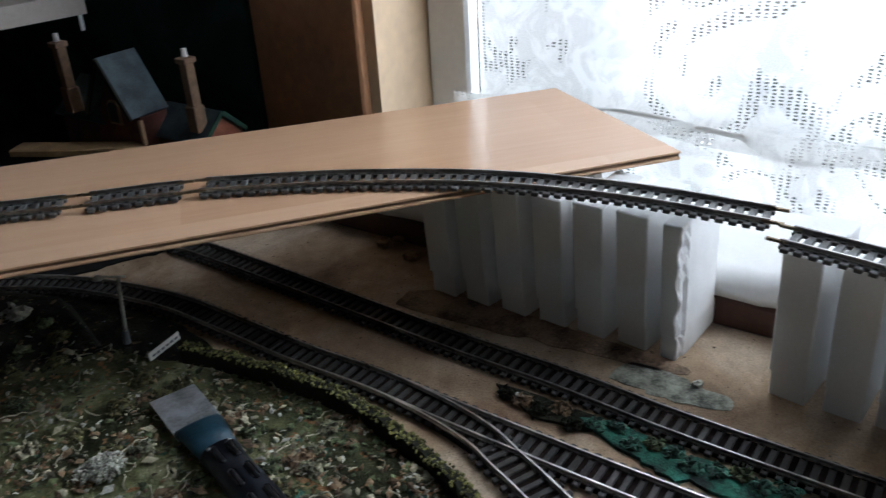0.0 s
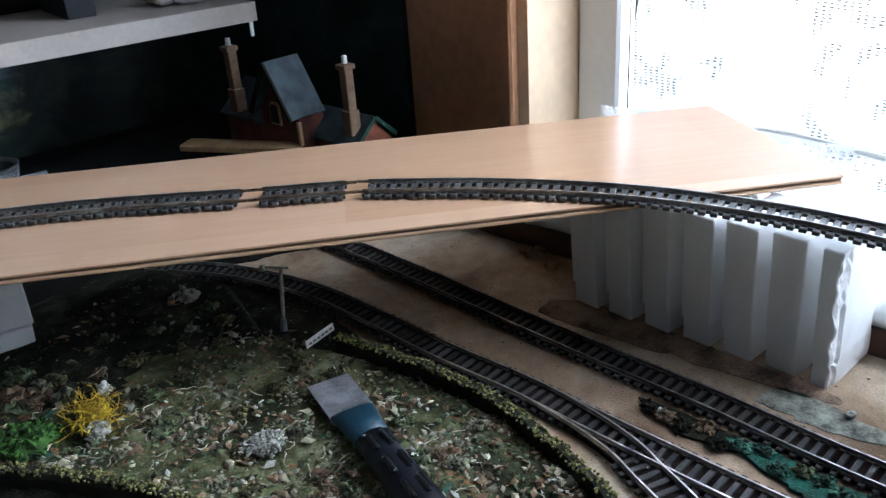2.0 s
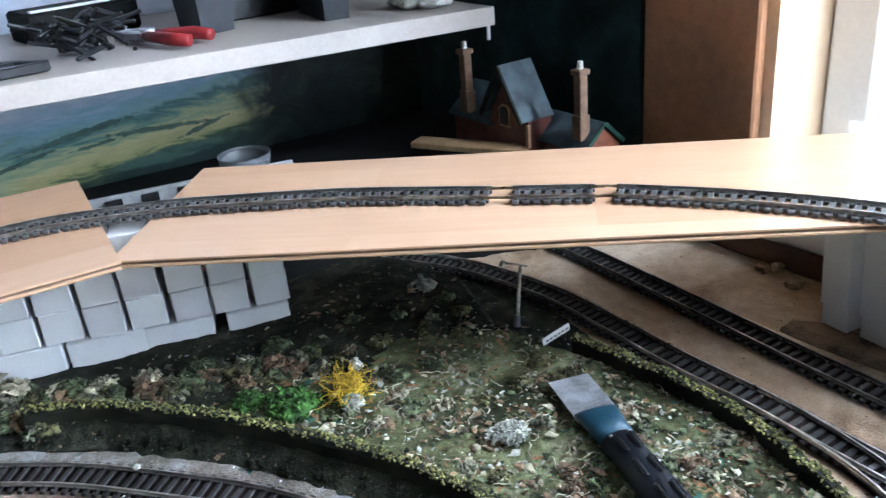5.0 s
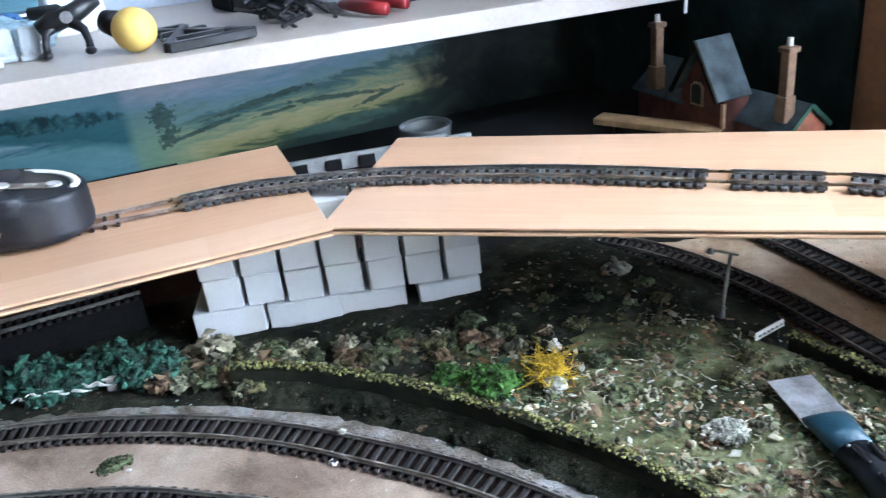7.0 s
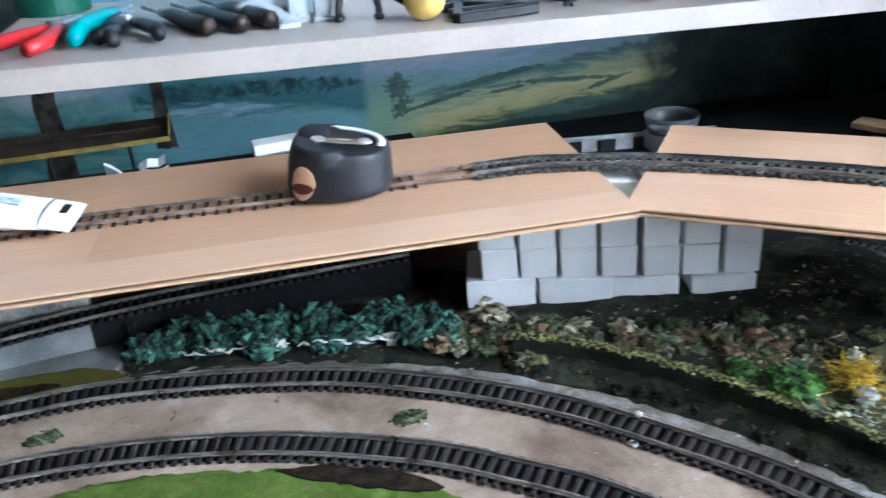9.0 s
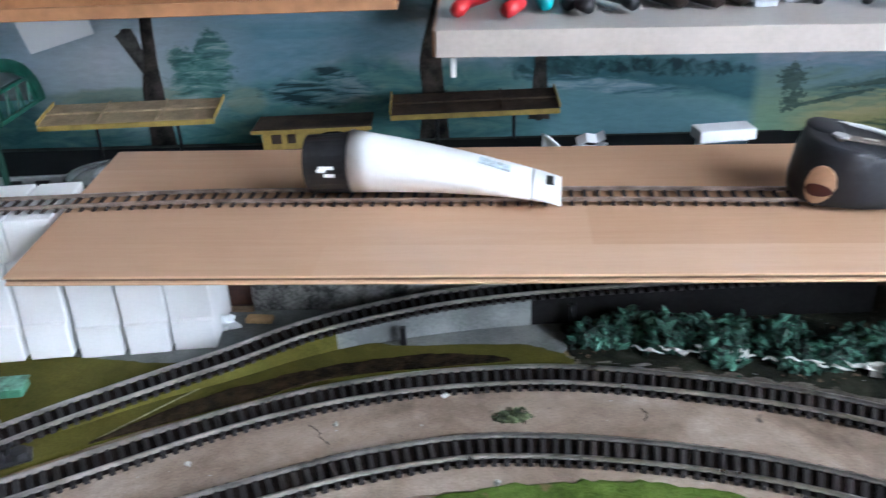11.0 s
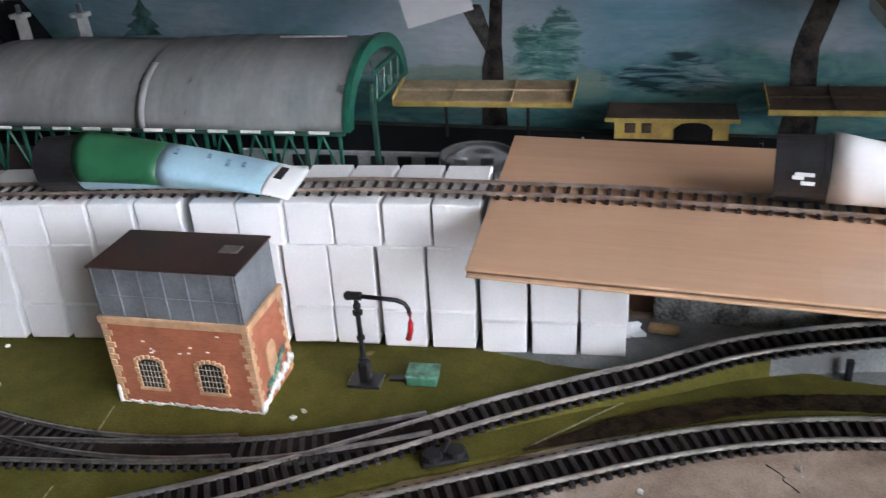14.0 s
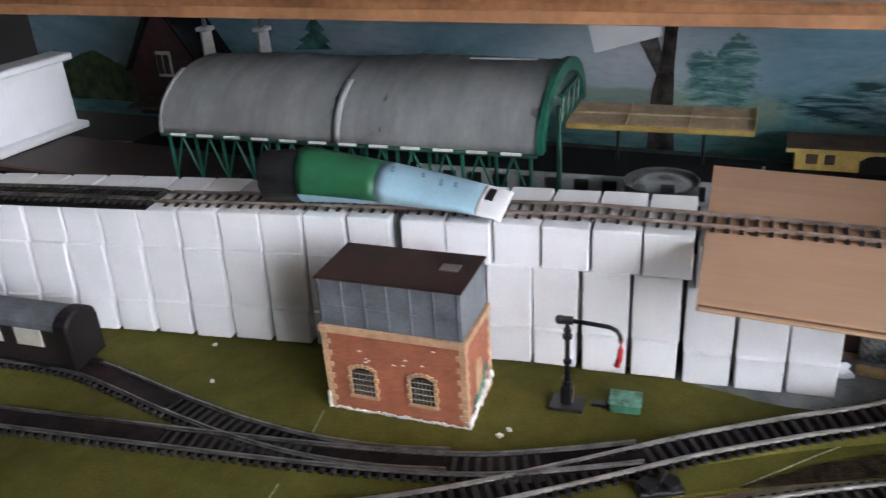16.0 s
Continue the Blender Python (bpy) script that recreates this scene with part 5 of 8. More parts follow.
part("platform_wall", Shape().box((0.185, 0.872, 0.030), (0.26, 0.004, 0.024), 0.0006, rz=-12), EDGEW, deck, "grey-white edge wall")
for i in range(6):
    x = 0.10 + i * 0.034
    part("opening", Shape().box((x, 0.8865 - (x - 0.10) * 0.2126, 0.030), (0.0165, 0.003, 0.0165), 0.0004, rz=-12), BLACKP, deck)


def train_shed():
    ob = thing("train_shed_roof", "ribbed grey translucent train shed roof on green lattice frames", "train shed")
    x0, x1, yc, half, ze, zc = -1.081, -0.722, 0.8965, 0.0825, 0.1055, 0.1575

    def arch(t, k=0.0):
        return yc - (half + k) * math.cos(t), ze + (zc - ze + k) * math.sin(t)

    for a, b in ((x0, -0.8985), (-0.902, x1)):
        rings = []
        n = 64
        for i in range(n + 1):
            x = a + (b - a) * i / n
            rib = 0.0004 * (i % 4 == 0) + 0.0010 * (a > -1)
            sag = 0.0011 * math.sin(i * 0.10 + a) + 0.0008 * noise.noise(Vector((x * 60, 0, 0)))
            top = [(x, *arch(math.pi * j / 22, rib + sag * math.sin(math.pi * j / 22))) for j in range(23)]
            low = [(x, *arch(math.pi * j / 22, -0.0012)) for j in range(22, -1, -1)]
            rings.append(top + low)
        part("roof_shell", Shape().loft(rings), ROOFG, ob, "grey ribbed translucent shell", smooth=True)
    for x, w, last in ((-0.8975, 0.0032, 8), (x0 + 0.0015, 0.0018, 9)):
        rings = [[(x + dx, *arch(math.pi * j / 22, k)) for dx, k in ((-w, 0.0004), (-w, 0.0018), (w, 0.0018), (w, 0.0004))] for j in range(last)]
        part("seam_strip", Shape().loft(rings), ROOFP, ob, "pale strip along a shell's lower edge", smooth=True)
    # white strip added as a highlight on the crown
    part("crown_highlight", Shape().box((-0.772, yc, zc + 0.0028), (0.060, 0.0030, 0.0012), 0.0003), PLASTER, ob, "thin white strip drawing a highlight along the crown")
    for x in (x1 + 0.002,):
        rings = [[(x + dx, *arch(math.pi * j / 22, k)) for dx, k in ((-0.002, 0.0026), (0.003, 0.0026), (0.003, -0.0085), (0.0015, -0.0095), (-0.002, -0.0085))] for j in range(23)]
        part("end_arch", Shape().loft(rings), GREENP, ob, "broad green plastic end arch", smooth=False)
        part("tie_beam", Shape().box((x, yc + 0.030, ze + 0.026), (0.003, 0.076, 0.0032)), GREENP, ob)
        part("tie_beam", Shape().box((x, yc + 0.038, ze + 0.001), (0.003, 0.082, 0.0034)), GREENP, ob)
        part("end_post", Shape().box((x, yc - 0.016, (0.0300 + ze + 0.020) / 2), (0.004, 0.006, ze - 0.010), 0.0006), EAVES, ob, "dark green end post")
        for k in range(8):
            y = yc - 0.004 + k * 0.0105
            part("lattice_bar", Shape().rod((x, y, ze + 0.002), (x, y + 0.006 * (-1) ** k, ze + 0.026), 0.0011, seg=6), GREENP, ob)
    part("gutter", Shape().box(((x0 + x1) / 2, yc - half, ze - 0.002), (x1 - x0, 0.005, 0.0026), 0.0005), EAVES, ob)
    for i in range(13):
        x = x0 + 0.006 + i * (x1 - x0 - 0.012) / 12
        for y in (yc - half + 0.003, yc + half - 0.003)[:2 if i < 10 else 1]:
            part("column", Shape().rod((x, y, 0.026), (x, y, ze - 0.003), 0.0017, seg=8), GREENP, ob)
        if i < 12:
            w = (x1 - x0 - 0.012) / 12
            part("brace", Shape().rod((x, yc - half + 0.003, 0.062), (x + w / 2, yc - half + 0.003, ze - 0.004), 0.0011, seg=6), GREENP, ob)
            part("brace", Shape().rod((x + w, yc - half + 0.003, 0.062), (x + w / 2, yc - half + 0.003, ze - 0.004), 0.0011, seg=6), GREENP, ob)
            part("white_cap", Shape().box((x + w / 2, yc - half - 0.0022, ze - 0.0005), (w * 0.6, 0.0012, 0.0026), 0.0004), PLASTER, ob)
    return ob


train_shed()


def canopy(x0, x1, y0, y1, z, top, label, deckz=0.030):
    ob = thing("platform_canopy", label, "canopy", group="platform canopies")
    part("roof_panel", Shape().box(((x0 + x1) / 2, (y0 + y1) / 2, z + 0.002), (x1 - x0, y1 - y0, 0.002), m=Matrix.Translation((0, y0, z)) @ Matrix.Rotation(radians(9), 4, "X") @ Matrix.Translation((0, -y0, -z))), top, ob)
    part("fascia", Shape().box(((x0 + x1) / 2, y0 - 0.001, z), (x1 - x0, 0.002, 0.0052), 0.0005), YELLOWC, ob, "yellow fascia board")
    for x in (x0, x1):
        part("end_board", Shape().box((x, (y0 + y1) / 2, z + 0.005), (0.0016, y1 - y0, 0.004), 0.0004, m=Matrix.Translation((0, y0, z)) @ Matrix.Rotation(radians(9), 4, "X") @ Matrix.Translation((0, -y0, -z))), YELLOWC, ob)
    part("ridge_batten", Shape().box(((x0 + x1) / 2, (y0 + y1) / 2, z + 0.0042), (x1 - x0, 0.0030, 0.0018), m=Matrix.Translation((0, y0, z)) @ Matrix.Rotation(radians(9), 4, "X") @ Matrix.Translation((0, -y0, -z))), top, ob)
    for k in range(1, 3):
        part("batten", Shape().box((x0 + (x1 - x0) * k / 3, (y0 + y1) / 2, z + 0.0042), (0.0012, y1 - y0, 0.0018), m=Matrix.Translation((0, y0, z)) @ Matrix.Rotation(radians(9), 4, "X") @ Matrix.Translation((0, -y0, -z))), top, ob)
    for f in (0.27, 0.74):
        x = x0 + (x1 - x0) * f
        part("post", Shape().rod((x, (y0 + y1) / 2, deckz - 0.001), (x, (y0 + y1) / 2, z + 0.006), 0.0017, seg=8), BLACKP, ob)
        for sd in (-1, 1):
            part("bracket", Shape().rod((x, (y0 + y1) / 2, z - 0.008), (x + sd * 0.009, (y0 + y1) / 2, z + 0.004), 0.0009, seg=6), BLACKP, ob)
    return ob


canopy(-0.7395, -0.5635, 0.995, 1.043, 0.0715, CANOPY, "tan platform canopy with a yellow edge on black posts")
canopy(-0.391, -0.223, 0.998, 1.046, 0.0655, CANOPYD, "dark brown platform canopy with a yellow edge on black posts")
hut = thing("waiting_hut", "small yellow card waiting hut with an arched opening", "hut", (0, 0, -0.0115))
part("wall", Shape().box((-0.473, 1.036, 0.0515), (0.106, 0.030, 0.021), 0.0004), YELLOWC, hut)
part("roof", Shape().box((-0.473, 1.036, 0.0645), (0.122, 0.046, 0.0035), 0.0008, rz=0), CANOPYD, hut, "dark brown flat roof")
part("eaves_board", Shape().box((-0.473, 1.0125, 0.0632), (0.123, 0.0014, 0.0034)), YELLOWC, hut)
for x, w in ((-0.511, 0.010), (-0.4955, 0.0085)):
    part("window", Shape().box((x, 1.0205, 0.0528), (w, 0.0016, 0.0095), 0.0003), CANOPYD, hut, "brown framed window")
part("archway", Shape().prism([(-0.0175, 0.0415), (0.0175, 0.0415), (0.0175, 0.0525), (0.012, 0.0570), (0.004, 0.0588), (-0.004, 0.0588), (-0.012, 0.0570), (-0.0175, 0.0525)], 0.002, pose(-0.452, 1.0195, 0)), DARKCARD, hut, "dark arched opening")
for x, y, c in ((-0.553, 0.985, PALE), (-0.395, 0.985, BLACKP)):
    s = Shape().rod((x, y, 0.0298), (x, y, 0.041), 0.0022, 0.0016, 8).ball((x, y, 0.0425), (0.0016, 0.0016, 0.0018), 1)
    tagged(part("platform_peg", s, c), "tiny plain painted peg standing on the platform", "figurine")


def dish(at, r, h, label):
    ob = thing("plastic_dish", label, "dish", at, group="clear dishes")
    rings = []
    for k, (rr, z) in enumerate(((r * 0.9, 0.0), (r, h * 0.55), (r * 1.02, h), (r * 0.97, h), (r * 0.95, h * 0.55), (r * 0.85, 0.0012))):
        rings.append([(rr * math.cos(t * 0.1963), rr * math.sin(t * 0.1963), z) for t in range(32)])
    part("bowl", Shape().loft(rings), CLEAR, ob, smooth=True)
    part("rim", Shape().tube([(r * 1.01 * math.cos(t * 0.1963), r * 1.01 * math.sin(t * 0.1963), h) for t in range(33)], 0.0009, 6), CLEAR, ob, smooth=True)
    return ob


for x, y in ((-0.632, 0.875), (0.262, 0.846)):
    tagged(part("foam_offcut", Shape().box((x, y, 0.035), (0.044, 0.036, 0.019), 0.0015, rz=12), FOAM), "white polystyrene offcut under a clear dish", "offcut")
dish((-0.632, 0.875, 0.0447), 0.030, 0.022, "clear round plastic dish behind the white blocks")
dish((0.262, 0.846, 0.0447), 0.026, 0.016, "clear round plastic dish on the dark station deck")
for at in ((-0.243, 0.815, 0.0262),):
    ob = thing("folded_paper", "folded scrap of white paper standing behind the plank", "paper", at)
    rings = []
    for k in range(13):
        x = -0.020 + 0.048 * k / 12
        top = 0.0685 + 0.011 * max(0.0, 1 - k / 2.6) + 0.0016 * math.sin(k * 1.1)
        y = 0.003 * math.sin(k * 0.7)
        rings.append([(x, y, 0.0), (x, y, top - 0.001), (x + 0.001, y - 0.012, top + 0.0018), (x + 0.001, y - 0.0125, top + 0.0008), (x, y - 0.0009, top - 0.0024), (x, y - 0.0009, 0.0)])
    part("sheet", Shape().loft(rings), PAPER, ob, "folded white sheet")
    rings = [[(x, y - 0.004, z), (x, y + 0.005, z + 0.004), (x, y + 0.006, z + 0.003), (x, y - 0.003, z - 0.001)] for x, y, z in ((0.006, -0.006, 0.070), (0.013, -0.008, 0.074), (0.021, -0.006, 0.072), (0.027, -0.007, 0.0755))]
    part("flap", Shape().loft(rings), PAPER, ob, "bent paper flap")
box = thing("card_box", "small pale card box with a painted dark gap under its lid", "box", (-0.125, 0.812, 0.0262), 5)
part("body", Shape().box((0, 0, 0.035), (0.036, 0.014, 0.070), 0.0008, rz=0), PAPER, box)
part("lid", Shape().box((0, -0.002, 0.0745), (0.044, 0.020, 0.009), 0.0008), PAPER, box, "white lid")
# dark bar painting in the shaded gap below the lid
part("print_bar", Shape().box((0.000, -0.0075, 0.062), (0.034, 0.0008, 0.012)), BLUEP, box)
# cottage with white chimneys at the backdrop's foot
cot = thing("model_cottage", "dark red model cottage with two white chimneys", "cottage", (-1.262, 1.060, 0.0))
MAROON = mat("dark_maroon_card", (0.060, 0.022, 0.022), 0.75, vary=0.35, scale=80)
part("wall", Shape().prism([(-0.055, 0.04), (0.055, 0.04), (0.055, 0.10), (0.0, 0.180), (-0.055, 0.10)], 0.06), MAROON, cot)
for sd in (-1, 1):
    part("roof_slope", Shape().box((0, 0, 0), (0.105, 0.07, 0.003), m=pose(sd * 0.031, 0.028, 0.1415, 0, sd * 57, 0)), DARKCARD, cot, "dark roof slope")
w = part("window", Shape().box((-0.002, -0.001, 0.106), (0.022, 0.003, 0.032), 0.0008), PLASTER, cot, "white framed window")
for dx in (-0.005, 0.005):
    part("pane", Shape().box((-0.002 + dx, -0.003, 0.106), (0.007, 0.002, 0.024)), BLACKP, w)
part("porch_roof", Shape().box((0.02, -0.022, 0.062), (0.11, 0.05, 0.004), 0.0006), CANOPYD, cot)
for x in (0.060, 0.140):
    ch = part("chimney", Shape().rod((x, 0.01, 0.03), (x, 0.01, 0.150), 0.0125, 0.0085, 4), PLASTER, cot, "white chimney stack")
    part("chimney_cap", Shape().box((x, 0.01, 0.148), (0.017, 0.017, 0.005), 0.0008), PLASTER, ch)
    part("chimney_pot", Shape().rod((x, 0.01, 0.150), (x, 0.01, 0.160), 0.003, 0.0026), TANK, ch)
part("wing", Shape().box((0.10, 0.03, 0.065), (0.11, 0.05, 0.05)), MAROON, cot)
# white polystyrene channel piece at the far end of the station
ob = thing("polystyrene_channel", "white polystyrene packing piece with two flanges", "packing", (-1.335, 0.835, 0.058), 84, rx=0)
part("web", Shape().box((0, 0, 0.042), (0.235, 0.012, 0.080), 0.0015), FOAM, ob)
part("flange", Shape().box((0, -0.004, 0.083), (0.24, 0.034, 0.008), 0.0015), FOAM, ob)
part("flange", Shape().box((0, -0.004, 0.003), (0.24, 0.034, 0.008), 0.0015), FOAM, ob)
ob = thing("dark_platform", "dark card platform ramp beside the train shed", "platform", (-1.20, 0.86, 0.026), -6)
part("deck", Shape().box((0, 0, 0.027), (0.36, 0.10, 0.006), 0.001), TANKTOP, ob, "brown-black deck")
for y in (-0.046, 0.046):
    part("side_wall", Shape().box((0, y, 0.012), (0.352, 0.004, 0.0245), 0.0005), DARKCARD, ob)
part("end_ramp", Shape().prism([(0.180, 0.030), (0.180, 0.0), (0.235, 0.0)], 0.096, pose(0, -0.048, 0)), DARKCARD, ob)
part("edge_strip", Shape().box((0, -0.0515, 0.0275), (0.36, 0.003, 0.005), 0.0005), TANKTOP, ob, "brown-black edge strip")

mat_patch("station_ground", [(0.06, 0.70), (0.20, 0.66), (0.33, 0.60), (0.45, 0.545), (0.59, 0.52), (0.59, 0.80), (0.59, 1.03), (0.35, 1.045), (0.10, 1.06), (0.04, 0.90)], 0.0002, 0.0014, DARKCARD, "dark card ground round the model station", "ground", "structure")

# ---- shelves ----
SL_A = math.degrees(math.atan2(0.160 - 0.178, 0.505 + 0.342))
sh = thing("wall_shelf", "white laminated wall shelf crowded with tools", "shelf", (-0.342, 0.766, 0.178), math.degrees(math.atan2(-0.033, 0.847)), ry=-SL_A)
part("board", Shape().box((0.4235, 0.155, 0.009), (0.847, 0.310, 0.018), 0.0012), SHELFW, sh)
part("end_face", Shape().box((-0.0008, 0.155, 0.009), (0.0016, 0.309, 0.0178), 0.0003), PANELW, sh, "raw brown end of the board")
part("edge_strip", Shape().box((0.4235, -0.0008, 0.009), (0.846, 0.0016, 0.0182), 0.0003), SHELFW, sh, "white edge strip")
for x in (0.012, 0.842):
    part("hook", Shape().box((x, 0.004, -0.0075), (0.004, 0.002, 0.015), 0.0005), WHITE, sh, "white screw hook")
part("shelf_bracket", Shape().box((0.03, 0.25, -0.020), (0.012, 0.10, 0.036), 0.002, m=Matrix()), WHITE, sh, "white bracket")
sh2 = thing("wood_shelf", "varnished brown wooden shelf above the station", "shelf", (-0.366, 0.785, 0.2075), math.degrees(math.atan2(-0.005, 0.5)), ry=0.65)
part("board", Shape().box((-0.60, 0.15, 0.008), (1.20, 0.30, 0.016), 0.002), BROWNW, sh2)
part("edge_strip", Shape().box((-0.60, -0.001, 0.0045), (1.20, 0.002, 0.009), 0.0005), PANELW, sh2, "darker front edge")
tagged(part("paper_card", Shape().box((0, 0, 0), (0.060, 0.0008, 0.046), m=pose(-0.680, 0.95, 0.184, 0, -14, 6)), PAPER), "blank white card hanging under the wooden shelf", "card")


def on_shelf(x, y):
    """The place on the white shelf's top above x, y."""
    return (x, y, 0.1962 - 0.0212 * (x + 0.342))


def handle(pts, r, material, ob, label=""):
    return part("handle", Shape().tube(pts, r, 8), material, ob, label, smooth=True)


def pliers(at, rz, material, label, spread=0.018, length=0.085, name="pliers"):
    ob = thing(name, label, "pliers", on_shelf(*at), rz, group="hand tools on the shelf")
    for sd in (-1, 1):
        handle([(0, sd * spread * 0.9, 0.007), (length * 0.3, sd * spread, 0.008), (length * 0.7, sd * spread * 0.55, 0.008), (length, sd * 0.004, 0.008)], [0.0055, 0.006, 0.0055, 0.004], material, ob)
        part("jaw", Shape().box((length + 0.018, sd * 0.0045, 0.008), (0.038, 0.008, 0.009), 0.0018), STEEL, ob)
    part("pivot", Shape().rod((length, 0, 0.002), (length, 0, 0.0145), 0.007), STEEL, ob)
    return ob


pliers((-0.308, 0.795), 72, RED, "red-handled pliers lying open on the shelf", 0.020)
pliers((-0.217, 0.803), 98, BLACKP, "black-handled pliers lying on the shelf", 0.018, 0.075)
pliers((0.222, 0.785), 118, mat("dull_red_grip", (0.26, 0.016, 0.018), 0.45, vary=0.15), "dark red handled wire cutters on the shelf", 0.015, 0.062, "wire_cutters")
cut = thing("tube_cutter", "teal plastic handled cutter lying on the shelf", "cutter", on_shelf(-0.262, 0.812), 80, group="hand tools on the shelf")
handle([(0, 0, 0.008), (0.035, 0.004, 0.010), (0.075, 0.002, 0.010), (0.105, -0.006, 0.010)], [0.006, 0.008, 0.008, 0.006], mat("teal_plastic", (0.01, 0.33, 0.34), 0.35, vary=0.1), cut)
handle([(0.005, -0.016, 0.007), (0.045, -0.020, 0.008), (0.085, -0.014, 0.008)], [0.006, 0.007, 0.006], BLACKP, cut, "black lower handle")
part("blade", Shape().box((0.12, -0.006, 0.010), (0.05, 0.012, 0.003), 0.0008), STEEL, cut)
for at, rz, l in (((-0.163, 0.815), 110, 0.100), ((-0.1375, 0.812), 109, 0.105), ((-0.1145, 0.822), 108, 0.105)):
    ob = thing("screwdriver", "screwdriver with a dark brown wooden handle", "screwdriver", on_shelf(*at), rz, group="hand tools on the shelf")
    handle([(0, 0, 0.008), (0.003, 0, 0.008), (l * 0.35, 0, 0.008), (l * 0.8, 0, 0.008), (l, 0, 0.0075)], [0.0062, 0.0074, 0.0070, 0.0062, 0.0045], mat("dark_brown_handle", (0.035, 0.022, 0.016), 0.4, vary=0.3), ob)
    part("ferrule", Shape().rod((l, 0, 0.0075), (l + 0.012, 0, 0.0075), 0.0042), STEEL, ob)
    part("shaft", Shape().rod((l + 0.012, 0, 0.0075), (l + 0.065, 0, 0.0075), 0.0022), STEEL, ob)
MILKY = see_through("milky_plastic", (0.62, 0.66, 0.68), 0.3, 0.22, 60)
for at, rz, tip in (((-0.0900, 0.852), 84, 9), ((-0.0690, 0.846), 80, 7)):
    ob = thing("clear_block", "milky clear plastic block standing on the shelf", "block", on_shelf(*at), rz, group="clear plastic pieces")
    part("body", Shape().box((0, 0, 0.0125), (0.020, 0.0165, 0.025), 0.002, m=Matrix.Rotation(radians(tip), 4, "Y")), MILKY, ob)
    part("foot_rim", Shape().box((-0.001, 0, 0.0022), (0.023, 0.0185, 0.0044), 0.001), MILKY, ob)
ob = thing("clear_strip", "curved milky plastic strip lying on the shelf", "strip", on_shelf(-0.1030, 0.822), 0, group="clear plastic pieces")
path = spline([(0.002, 0.0, 0.002), (-0.003, 0.020, 0.007), (-0.012, 0.040, 0.012), (-0.026, 0.056, 0.010)], 0.004)
rings = []
for i, p in enumerate(path):
    d, n = sideways(path, i)
    rings.append([p + n * a + Vector((0, 0, b)) for a, b in ((-0.008, -0.0012), (-0.008, 0.0012), (-0.003, 0.0024), (0.003, 0.0024), (0.008, 0.0012), (0.008, -0.0012))])
part("strip", Shape().loft(rings), MILKY, ob, smooth=True)
part("end_rib", Shape().box((0.002, -0.001, 0.0022), (0.017, 0.003, 0.0044), 0.0008), MILKY, ob)
g = thing("bench_clamp", "black plastic spring clamp standing on two legs on the shelf", "clamp", on_shelf(-0.044, 0.823), -14, group="hand tools on the shelf")
for sd, lab in ((-1, "black leg"), (1, "dark grey leg")):
    part("leg", Shape().tube([(sd * 0.0165, 0, 0.002), (sd * 0.0165, 0.001, 0.010), (sd * 0.0145, 0.004, 0.019), (sd * 0.006, 0.009, 0.025)], [0.0034, 0.0030, 0.0036, 0.0050], 8), BLACKP if sd < 0 else TAPEG, g, lab, smooth=True)
    part("foot", Shape().ball((sd * 0.0165, -0.001, 0.0034), (0.0046, 0.0050, 0.0034), 2), BLACKP, g, smooth=True)
handle([(-0.020, 0.008, 0.022), (-0.008, 0.010, 0.027), (0.008, 0.012, 0.031), (0.026, 0.020, 0.040)], [0.0065, 0.0085, 0.0080, 0.0060], BLACKP, g)
handle([(-0.026, 0.018, 0.034), (-0.004, 0.014, 0.034), (0.010, 0.010, 0.026)], [0.0050, 0.0060, 0.0050], TAPEG, g, "dark grey handle")
part("spring", Shape().rod((0.004, 0.002, 0.030), (0.004, 0.020, 0.030), 0.0046, seg=16), STEEL, g, "bare steel spring")
bag = thing("crumpled_bag", "crumpled pale blue and white plastic bag on the shelf", "bag", on_shelf(-0.090, 0.895), 10)
part("fold", Shape().ball((0, 0, 0.013), (0.040, 0.018, 0.014), 3, 0.35), mat("pale_blue_film", (0.34, 0.47, 0.56), 0.3, vary=0.35, scale=60), bag, smooth=True)
part("fold", Shape().ball((-0.022, -0.010, 0.009), (0.026, 0.014, 0.009), 3, 0.40), mat("white_film", (0.62, 0.66, 0.70), 0.3, vary=0.2, scale=60), bag, "white crumpled edge", smooth=True)
part("fold", Shape().ball((-0.010, 0.014, 0.018), (0.030, 0.012, 0.013), 3, 0.30), mat("bright_blue_film", (0.035, 0.13, 0.34), 0.35, vary=0.3, scale=60), bag, "bright blue printed part", smooth=True)
ball = thing("yellow_ball", "yellow plastic ball stopper with a dark ring", "ball", on_shelf(0.006, 0.800))
part("sphere", Shape().ball((0, 0, 0.0172), (0.0172, 0.0172, 0.0172), 4), mat("yellow_plastic", (0.74, 0.52, 0.13), 0.5, vary=0.10), ball, smooth=True)
part("ring", Shape().rod((-0.010, 0.012, 0.021), (-0.018, 0.022, 0.024), 0.011, 0.009, 20), BLACKP, ball, "dark brown ring", smooth=True)
fr = thing("crossing_skeleton", "black plastic skeleton of a track crossing", "track part", on_shelf(0.055, 0.80), 12, group="loose track parts")
